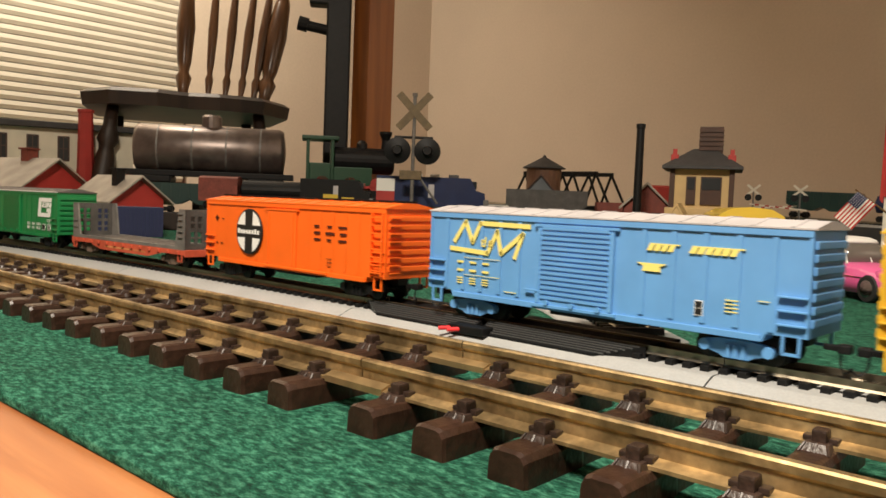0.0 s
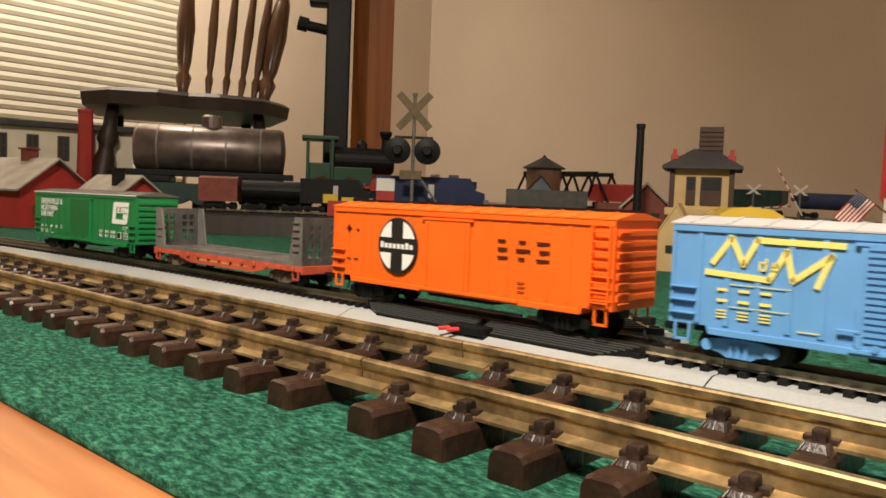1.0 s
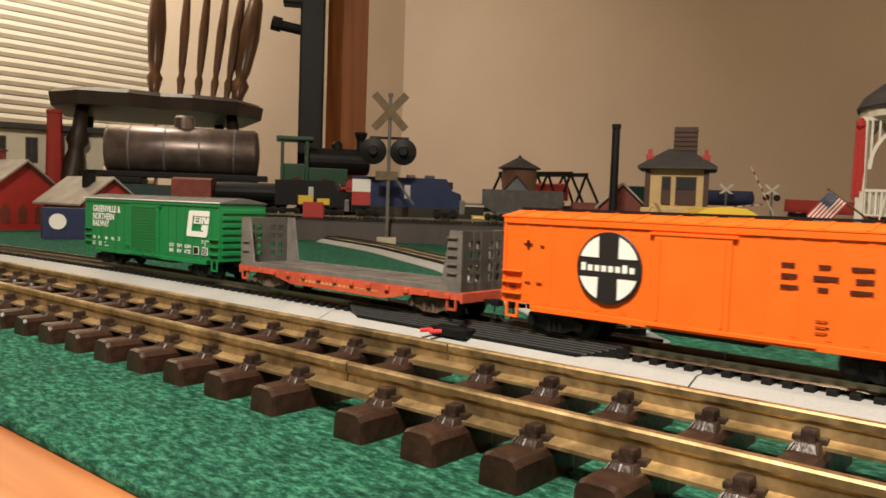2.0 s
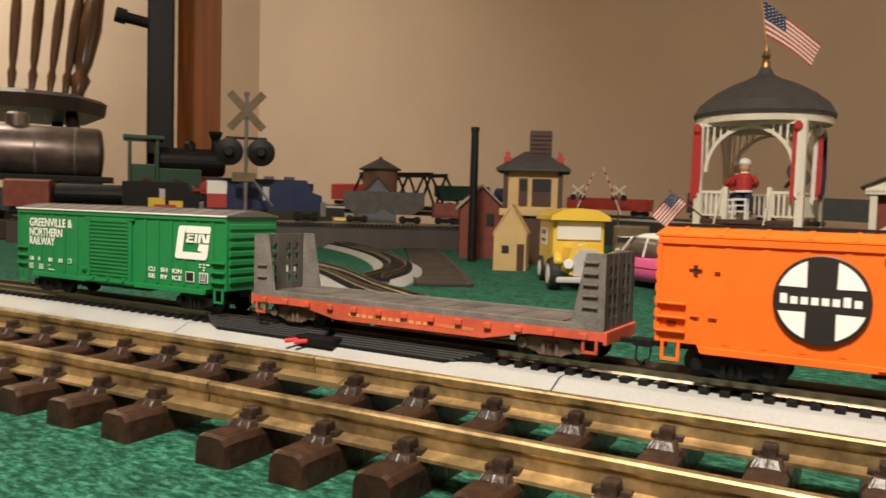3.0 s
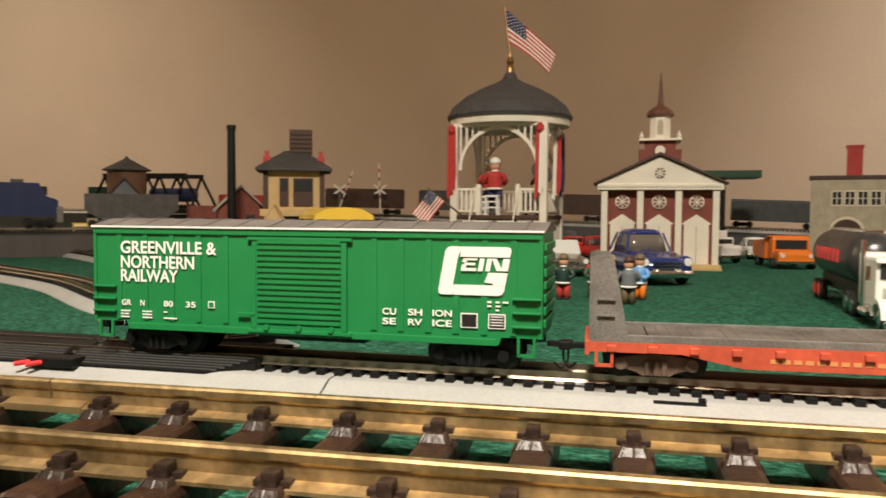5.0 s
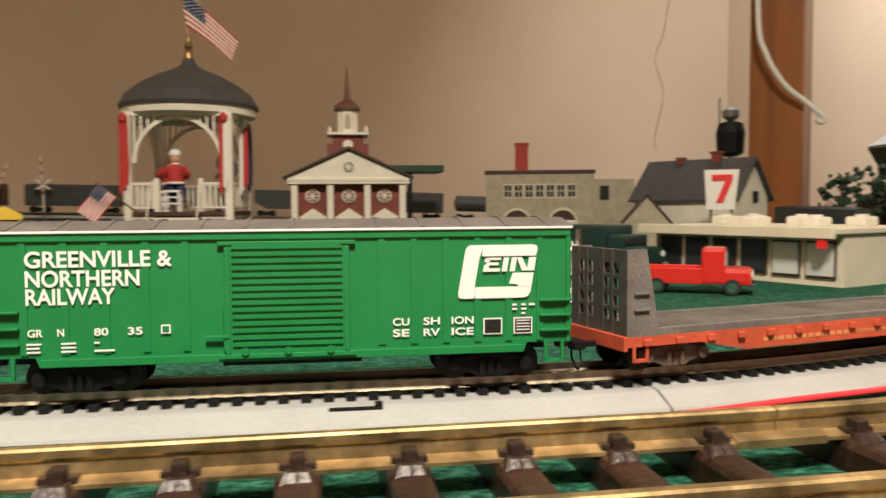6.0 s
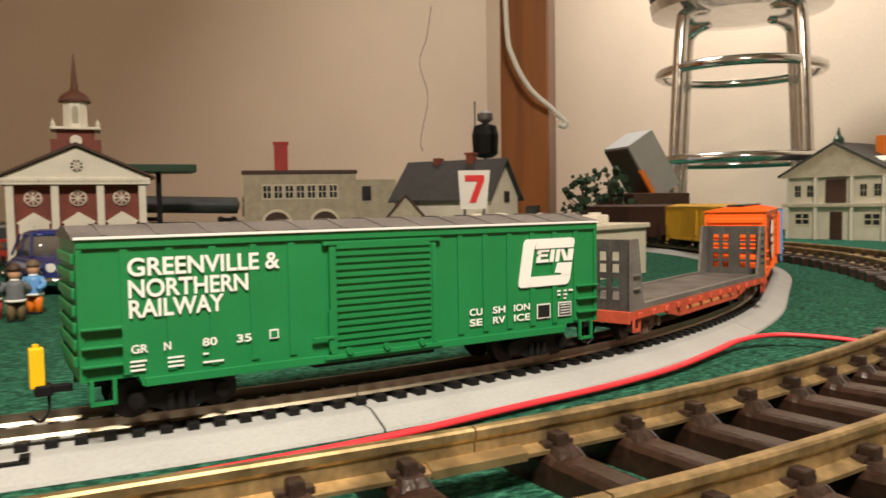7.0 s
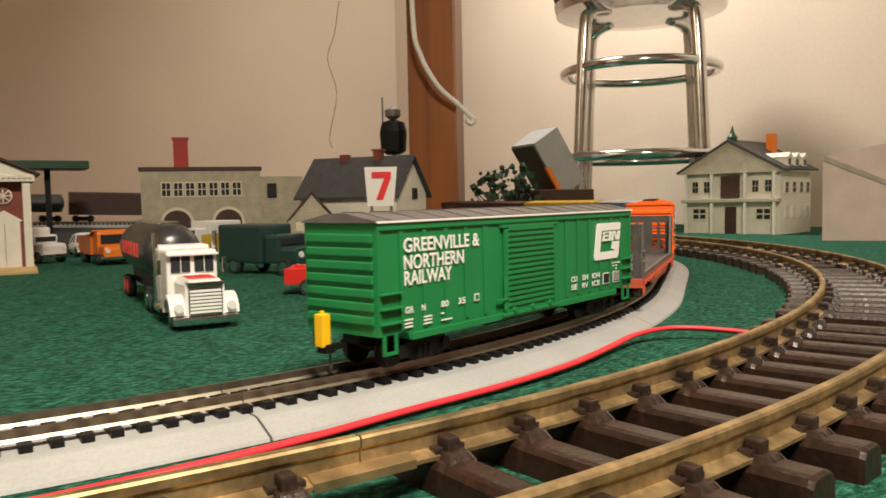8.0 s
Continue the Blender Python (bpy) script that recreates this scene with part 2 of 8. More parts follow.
def small_line(s):
    """The small line: straight, a curve of 40 degrees, a short straight, and the rest of the half circle."""
    r, turn, between = 0.585, radians(40), 0.160
    lead, bend, head = -0.44, -0.21, -0.0226
    if s < lead:
        # the slight bend by which the line comes in
        (x, y), a = line_and_arc(-0.0723, 0.1074, head, r, lead)
        b = a + (s - lead) * bend
        return (x + (math.sin(b) - math.sin(a)) / bend, y - (math.cos(b) - math.cos(a)) / bend), b
    if s <= r * turn:
        return line_and_arc(-0.0723, 0.1074, head, r, s)
    (x, y), a = line_and_arc(-0.0723, 0.1074, head, r, r * turn)
    d = s - r * turn
    if d <= between:
        return (x + d * math.cos(a), y + d * math.sin(a)), a
    x, y, d = x + between * math.cos(a), y + between * math.sin(a), d - between
    end = math.pi - turn
    (x2, y2), a2 = line_and_arc(x, y, a, r, min(d, r * end))
    d = max(d - r * end, 0.0)
    return (x2 + d * math.cos(a2), y2 + d * math.sin(a2)), a2


GRADE = ((1.20, 0.0), (1.87, 0.030), (2.64, 0.051), (3.09, 0.0585), (5.0, 0.0585))


def small_height(s):
    """The small line climbs from the far curve to the truss bridge."""
    return float(np.interp(s, *zip(*GRADE)))


def large_line(s):
    return line_and_arc(-0.030, 0.0, 0.0, 0.740, s)


RAIL_TOP = 0.0105


# ---- large brass track ----
CLIP_DARK = material("brown_plastic_clip", (0.030, 0.017, 0.0125), 0.42, stain=0.4, stain_scale=200, grain=0.2, grain_scale=600, bump=0.3, bump_scale=700, per_object=0.2)
worn_edges(CLIP_DARK, (0.20, 0.155, 0.13), 0.74, 0.95)
WHITE_PAINT = material("white_paint", (0.80, 0.79, 0.75), 0.5)
RED_PLASTIC = material("red_plastic", (0.75, 0.03, 0.035), 0.4)


def tie_mesh():
    """A moulded tie, rounded above, with a lengthwise ridge and worn ends."""
    bm = bmesh.new()
    outline = [(-0.0058, 0), (0.0058, 0), (0.0054, 0.0062), (0.0044, 0.0078), (0.0028, 0.0083), (-0.0028, 0.0083), (-0.0044, 0.0078), (-0.0054, 0.0062)]
    rings = []
    for y, k in ((-0.0425, 0.93), (-0.0412, 1.0), (-0.031, 1.0), (-0.0295, 0.985), (-0.018, 0.985), (-0.0165, 0.92), (0.0165, 0.92), (0.018, 0.985), (0.0412, 1.0), (0.0425, 0.93)):
        rings.append([bm.verts.new((x * k, y, z * (k if z > 0 else 1))) for x, z in outline])
    n = len(outline)
    for a, b in zip(rings, rings[1:]):
        for i in range(n):
            bm.faces.new((a[i], a[(i + 1) % n], b[(i + 1) % n], b[i]))
    bm.faces.new(rings[0][::-1])
    bm.faces.new(rings[-1])
    return bm


def clip_bmesh():
    """The moulded chair that holds the rail foot: a ribbed, sloping shoulder, two lugs and a square bolt head."""
    bm = bmesh.new()
    low = [(-0.0040, -0.0058), (0.0040, -0.0058), (0.0040, 0.0030), (-0.0040, 0.0030)]
    high = [(-0.0029, -0.0036), (0.0029, -0.0036), (0.0029, 0.0030), (-0.0029, 0.0030)]
    v0 = [bm.verts.new((x, y, -0.0016)) for x, y in low]
    v1 = [bm.verts.new((x, y, 0.0012)) for x, y in high]
    for i in range(4):
        bm.faces.new((v0[i], v0[(i + 1) % 4], v1[(i + 1) % 4], v1[i]))
    bm.faces.new(v0[::-1])
    bm.faces.new(v1)
    for x in (-0.0034, 0.0, 0.0034):
        tube(bm, [(x * 1.05, -0.0056, -0.0010), (x * 0.75, -0.0036, 0.0012)], 0.00038, 5)
    box(bm, -0.0018, 0.0018, -0.0020, 0.0024, 0.0008, 0.0043, 0.0006)
    box(bm, -0.0042, -0.0020, -0.0006, 0.0026, 0.0008, 0.0022, 0.0003)
    box(bm, 0.0020, 0.0042, -0.0006, 0.0026, 0.0008, 0.0022, 0.0003)
    return bm


large_track = thing("brass_railway_track", "large-gauge track of tarnished brass rails on brown plastic ties", "railway track")
LARGE_FROM, LARGE_TO = -1.62, 2.05
SECTION = 0.2908
SHIFT = 0.0266
# each section of track carries two rails, with a hair of a gap between sections
k0, k1 = math.floor(LARGE_FROM / SECTION), math.ceil(LARGE_TO / SECTION)
RAIL_HALF = [(-0.0044, 0), (0.0044, 0), (0.0044, 0.0009), (0.0009, 0.0020), (0.0007, 0.0052), (0.0015, 0.0061), (0.00155, 0.0078), (0.0011, 0.0084),
             (-0.0011, 0.0084), (-0.00155, 0.0078), (-0.0015, 0.0061), (-0.0007, 0.0052), (-0.0009, 0.0020), (-0.0044, 0.0009)]
for k in range(k0, k1):
    a, b = max(k * SECTION + SHIFT, LARGE_FROM) + 0.0003, min((k + 1) * SECTION + SHIFT, LARGE_TO) - 0.0003
    for side in (-1, 1):
        bm = bmesh.new()
        shape = [(o + side * 0.0240, z + 0.0079) for o, z in RAIL_HALF]
        steps = max(2, int((b - a) / 0.02))
        sweep(bm, shape, [large_line(a + (b - a) * i / steps) for i in range(steps + 1)])
        part("rail", bm, BRASS, large_track)
        # brass joiner round the rail foot at the end of the section
        bm = bmesh.new()
        shape = [(o * 1.28 + side * 0.0240, z) for o, z in ((-0.0037, 0.0074), (0.0037, 0.0074), (0.0037, 0.0094), (0.0012, 0.0104), (-0.0012, 0.0104), (-0.0037, 0.0094))]
        sweep(bm, shape, [large_line(b - 0.013), large_line(b), large_line(b + 0.013)])
        part("rail_joiner", bm, BRASS_TOP, large_track)
tie_first = part("tie", tie_mesh(), TIE_BROWN, large_track)
clip_first = part("rail_clip", clip_bmesh(), CLIP_DARK, large_track)
made_first = False
for k in range(k0, k1):
    for i in range(11):
        s = k * SECTION + 0.01895 + SHIFT + i * 0.02529 + (0.004 if k >= 0 else 0.0)
        if not LARGE_FROM < s < LARGE_TO:
            continue
        (x, y), a = large_line(s)
        m = pose(x, y, 0, 0, 0, math.degrees(a))
        if made_first:
            share("tie", tie_first.data, large_track, m)
        else:
            tie_first.matrix_local = m
        for off, turn in ((-0.0275, 0), (0.0205, 0), (-0.0205, 180), (0.0275, 180)):
            c = m @ pose(0, off, 0.0083, 0, 0, turn)
            if made_first or off != -0.0275:
                share("rail_clip", clip_first.data, large_track, c)
            else:
                clip_first.matrix_local = c
        made_first = True

# ---- small track on grey roadbed ----
BED_SHAPE = [(-0.0285, 0.0002), (-0.0280, 0.0012), (-0.0190, 0.0050), (-0.0175, 0.0052), (0.0168, 0.0052), (0.0180, 0.0050), (0.0250, 0.0012), (0.0255, 0.0002)]
RAIL_SMALL = [(-0.0011, 0.0073), (0.0011, 0.0073), (0.0004, 0.0082), (0.00055, 0.0105), (-0.00055, 0.0105), (-0.0004, 0.0082)]


def raised(s):
    """A station of the small line with its height over the carpet."""
    return (*small_line(s), small_height(s))


BED_JOINTS = (-1.55, -1.32, -1.09, -0.86, -0.63, -0.365, -0.159, 0.066, 0.295, 0.50, 0.73, 0.96, 1.19, 1.42, 1.65, 1.88, 2.11, 2.34, 2.57, 2.80, 3.03, 3.32, 3.55, 3.78, 4.01)
small_track = thing("model_railway_track", "small-gauge nickel track with black ties on pale grey plastic roadbed", "railway track")
for a, b in zip(BED_JOINTS, BED_JOINTS[1:]):
    bm = bmesh.new()
    n = max(2, int((b - a) / 0.015))
    sweep(bm, BED_SHAPE, [raised(a + 0.0004 + (b - a - 0.0008) * i / n) for i in range(n + 1)])
    part("roadbed", bm, BED_GREY, small_track)
    for side in (-0.0083, 0.0083):
        bm = bmesh.new()
        sweep(bm, [(o + side, z) for o, z in RAIL_SMALL], [raised(a + 0.0002 + (b - a - 0.0004) * i / n) for i in range(n + 1)])
        part("rail", bm, NICKEL, small_track)
bm = bmesh.new()
box(bm, -0.0017, 0.0017, -0.0136, 0.0136, 0.0040, 0.0074, 0.0003)
first = part("tie", bm, BLACK_PLASTIC, small_track)
first.matrix_local = pose(*small_line(-0.92)[0], 0)
rest = bmesh.new()
for i in range(770):
    s = -1.54 + 0.0072 * i
    (x, y), a = small_line(s)
    m = pose(x, y, small_height(s), 0, 0, math.degrees(a))
    if -0.91 < s < 0.95:
        share("tie", first.data, small_track, m)
    else:
        box(rest, -0.0017, 0.0017, -0.0136, 0.0136, 0.0040, 0.0074, m=m)
tagged(part("far_ties", rest, BLACK_PLASTIC, small_track), kind="stuff")
# moulded catches in the edge of the roadbed
for s0 in (-0.034,):
    bm = bmesh.new()
    (x, y), a = small_line(s0)
    m = pose(x, y, 0, 0, 0, math.degrees(a))
    box(bm, -0.0085, 0.0085, -0.0212, -0.0186, 0.0018, 0.0049, 0.0002, m)
    box(bm, 0.0060, 0.0085, -0.0206, -0.0170, 0.0030, 0.0060, 0.0002, m)
    part("catch", bm, BLACK_PLASTIC, small_track, "black catch in the roadbed edge")

# black rerailer with its ribbed ramps and red plugs
# the highlights on the black ribs are put into this lighter grey
RIB_GREY = material("highlit_black_plastic", (0.07, 0.07, 0.07), 0.4)
rerailer = thing("rerailer", "black ribbed plastic rerailer ramps laid over the small track", "track part")
for lo, hi in ((-0.361, -0.277), (-0.273, -0.191)):
    mid = (lo + hi) / 2
    (x, y), a = small_line(mid)
    m = pose(x, y, 0, 0, 0, math.degrees(a))
    h = (hi - lo) / 2
    left = lo < -0.35
    for y0, y1 in ((-0.0205, -0.0102), (-0.0062, 0.0062), (0.0102, 0.0205)):
        bm = bmesh.new()
        tip0, tip1 = (0.55 if left else 1.0), (1.0 if left else 0.55)
        v = [bm.verts.new(p) for p in ((-h * tip0, y0, 0.0054), (h * tip1, y0, 0.0054), (h, y1, 0.0100), (-h, y1, 0.0100), (-h * tip0, y0, 0.0040), (h * tip1, y0, 0.0040), (h, y1, 0.0040), (-h, y1, 0.0040))]
        for f in ((0, 1, 2, 3), (7, 6, 5, 4), (0, 4, 5, 1), (1, 5, 6, 2), (2, 6, 7, 3), (3, 7, 4, 0)):
            bm.faces.new([v[i] for i in f])
        bmesh.ops.transform(bm, matrix=m, verts=bm.verts)
        part("ramp", bm, BLACK_PLASTIC, rerailer)
        if y0 < -0.015:
            for j in range(6):
                bm = bmesh.new()
                yy = y0 + 0.0014 + j * 0.0016
                zz = 0.0054 + (yy - y0) / (y1 - y0) * 0.0046
                w = h * (0.60 + 0.38 * (yy - y0) / (y1 - y0))
                box(bm, -w if left else -h * 0.97, h * 0.97 if left else w, yy - 0.0003, yy + 0.0003, zz - 0.0004, zz + 0.0003, m=m)
                part("rib", bm, RIB_GREY, rerailer)
(x, y), a = small_line(-0.275)
m = pose(x, y, 0, 0, 0, math.degrees(a))
bm = bmesh.new()
box(bm, -0.012, 0.010, -0.0250, -0.0170, 0.0042, 0.0082, 0.0006, m)
part("terminal_block", bm, BLACK_PLASTIC, rerailer)
for dx in (-0.010, -0.0045):
    bm = bmesh.new()
    rod(bm, m @ Vector((dx, -0.0240, 0.0062)), m @ Vector((dx - 0.004, -0.0290, 0.0058)), 0.0010)
    part("plug", bm, RED_PLASTIC, rerailer, "red plug")

# two red wires lying along the roadbed
WIRE_RED = material("red_wire", (0.78, 0.035, 0.05), 0.42)
wires = thing("red_wires", "pair of red insulated wires lying beside the grey roadbed", "wire")
for k, off in enumerate((0.0, 0.0019)):
    pts = [(-0.110, 0.0655, 0.0015), (-0.060, 0.0675, 0.0015), (-0.006, 0.0728, 0.0015), (0.040, 0.0815, 0.0018), (0.085, 0.0895, 0.0020), (0.125, 0.1000, 0.0024), (0.160, 0.1140, 0.0030), (0.185, 0.1225, 0.0045),
           (0.205, 0.120, 0.0055), (0.220, 0.105, 0.0050), (0.232, 0.088, 0.0035)]
    bm = bmesh.new()
    tube(bm, [p + Vector((0.0006 * k, -off, 0.0004 * k)) for p in smooth_line(pts, 6)], 0.00105)
    part("wire", bm, WIRE_RED, wires, smooth=True)


# ---- the goods train: every car has its origin on the rail head below its middle ----
CAR_GREEN = material("green_car_paint", (0.012, 0.205, 0.060), 0.42, stain=0.08, stain_scale=60, grain=0.03, grain_scale=900)
CAR_ORANGE = material("orange_car_paint", (0.90, 0.145, 0.012), 0.42, stain=0.06, stain_scale=60)
CAR_BLUE = material("blue_car_paint", (0.125, 0.33, 0.66), 0.45, stain=0.08, stain_scale=60)
CAR_YELLOW = material("yellow_car_paint", (0.62, 0.36, 0.02), 0.5, stain=0.12, stain_scale=50)
CAR_BROWN = material("brown_car_paint", (0.055, 0.020, 0.014), 0.55, stain=0.2, stain_scale=50)
FLAT_RED = material("faded_red_paint", (0.52, 0.085, 0.040), 0.6, stain=0.25, stain_scale=70, grain=0.08)
GREY_STEEL = material("weathered_grey_steel", (0.16, 0.150, 0.140), 0.45, stain=0.3, stain_scale=90, grain=0.22, grain_scale=1100, bump=0.15, bump_scale=900)
STEEL_DARK = material("dark_worn_steel", (0.075, 0.070, 0.066), 0.5, stain=0.3, stain_scale=90, grain=0.2, grain_scale=900)
ROOF_DARK = material("dark_grey_roof", (0.125, 0.112, 0.106), 0.65, stain=0.3, stain_scale=60, grain=0.15, grain_scale=800)
ROOF_SILVER = material("pale_grey_roof", (0.48, 0.46, 0.47), 0.5, stain=0.12, stain_scale=50)
DECK_WOOD = material("worn_grey_deck", (0.11, 0.095, 0.085), 0.7, stain=0.5, stain_scale=60, grain=0.2, grain_scale=600)
WHEEL_DARK = material("dark_wheel_steel", (0.03, 0.027, 0.025), 0.4, metal=0.6, stain=0.3, stain_scale=200)
RUST = material("rusty_truck_frame", (0.125, 0.082, 0.058), 0.7, stain=0.4, stain_scale=200)
LETTER_WHITE = material("white_lettering", (0.82, 0.82, 0.80), 0.5)
LETTER_YELLOW = material("yellow_lettering", (0.80, 0.70, 0.20), 0.5)
LETTER_BLACK = material("black_lettering", (0.012, 0.012, 0.012), 0.5)
LETTER_MAROON = material("dark_maroon_lettering", (0.06, 0.012, 0.006), 0.5)
LETTER_GOLD = material("worn_gold_lettering", (0.60, 0.27, 0.10), 0.6)
YELLOW_PLASTIC = material("yellow_plastic", (0.85, 0.50, 0.01), 0.4)
SIDE = -0.0175


def lettering(name, text, height, x, z, mat, parent, y, width=0.0, shear=0.0, label="", bold=0.0):
    """Raised lettering on a side that faces -y, its lower left corner at x, z."""
    data = bpy.data.curves.new(name, "FONT")
    data.body, data.size, data.extrude, data.shear, data.offset = text, 1.0, 0.02, shear, bold
    tmp = bpy.data.objects.new(name, data)
    scene.collection.objects.link(tmp)
    bpy.context.view_layer.update()
    me = bpy.data.meshes.new_from_object(tmp.evaluated_get(bpy.context.evaluated_depsgraph_get()))
    bpy.data.objects.remove(tmp)
    xs = [v.co.x for v in me.vertices]
    lo, hi = min(xs), max(xs)
    k = height / 0.70
    kx = width / (hi - lo) if width else k
    for v in me.vertices:
        v.co = Vector((x + (v.co.x - lo) * kx, y - 0.00006 - v.co.z * 0.002, z + v.co.y * k))
    me.materials.clear()
    me.materials.append(mat)
    ob = new(name, me)
    ob.parent = parent
    if label:
        ob["label"] = label
    return ob


def bars(name, rows, mat, parent, y, label=""):
    """Thin raised bars for writing too small to read: rows of x0, x1, z0, z1."""
    bm = bmesh.new()
    for x0, x1, z0, z1 in rows:
        box(bm, x0, x1, y - 0.00016, y + 0.0001, z0, z1)
    return part(name, bm, mat, parent, label)


def bogie(car, x, frame_mat, detail_mat=None):
    """A four-wheeled truck: side frames with springs, two axles with flanged wheels."""
    bm = bmesh.new()
    for side in (-1, 1):
        y = side * 0.0125
        prism(bm, [(x - 0.0135, 0.0072), (x - 0.0105, 0.0078), (x - 0.005, 0.0086), (x + 0.005, 0.0086), (x + 0.0105, 0.0078), (x + 0.0135, 0.0072), (x + 0.0135, 0.0040),
                   (x + 0.0105, 0.0036), (x + 0.0065, 0.0026), (x + 0.0045, 0.0014), (x - 0.0045, 0.0014), (x - 0.0065, 0.0026), (x - 0.0105, 0.0036), (x - 0.0135, 0.0040)], y - 0.0011, y + 0.0011)
        for dx in (-0.0118, 0.0118):
            rod(bm, (x + dx, y - side * 0.001, 0.0055), (x + dx, y + side * 0.0022, 0.0055), 0.0022, seg=10)
        for dx in (-0.0028, 0.0, 0.0028):
            rod(bm, (x + dx, y + side * 0.0012, 0.0018), (x + dx, y + side * 0.0012, 0.0066), 0.0011, seg=8)
    box(bm, x - 0.003, x + 0.003, -0.0125, 0.0125, 0.0050, 0.0084)
    frame_ob = part("truck", bm, frame_mat, car, "four-wheeled truck under the car")
    for dx in (-0.0118, 0.0118):
        bm = bmesh.new()
        rod(bm, (x + dx, -0.0125, 0.0053), (x + dx, 0.0125, 0.0053), 0.0009, seg=8)
        for side in (-1, 1):
            rod(bm, (x + dx, side * 0.0073, 0.0053), (x + dx, side * 0.0098, 0.0053), 0.0053, seg=18)
            rod(bm, (x + dx, side * 0.0068, 0.0053), (x + dx, side * 0.0074, 0.0053), 0.0060, seg=18)
        part("wheelset", bm, WHEEL_DARK, frame_ob)
    return frame_ob


def coupler(car, x, way):
    bm = bmesh.new()
    box(bm, min(x, x + way * 0.006), max(x, x + way * 0.006), -0.0013, 0.0013, 0.0078, 0.0098, 0.0003)
    box(bm, min(x + way * 0.005, x + way * 0.0095), max(x + way * 0.005, x + way * 0.0095), -0.0024, 0.0024, 0.0072, 0.0104, 0.0006)
    tube(bm, smooth_line([(x + way * 0.006, 0, 0.0075), (x + way * 0.0062, -0.001, 0.003), (x + way * 0.0085, -0.003, 0.0008), (x + way * 0.011, -0.004, 0.003)], 4), 0.0004, 6)
    part("coupler", bm, BLACK_PLASTIC, car, "black knuckle coupler")


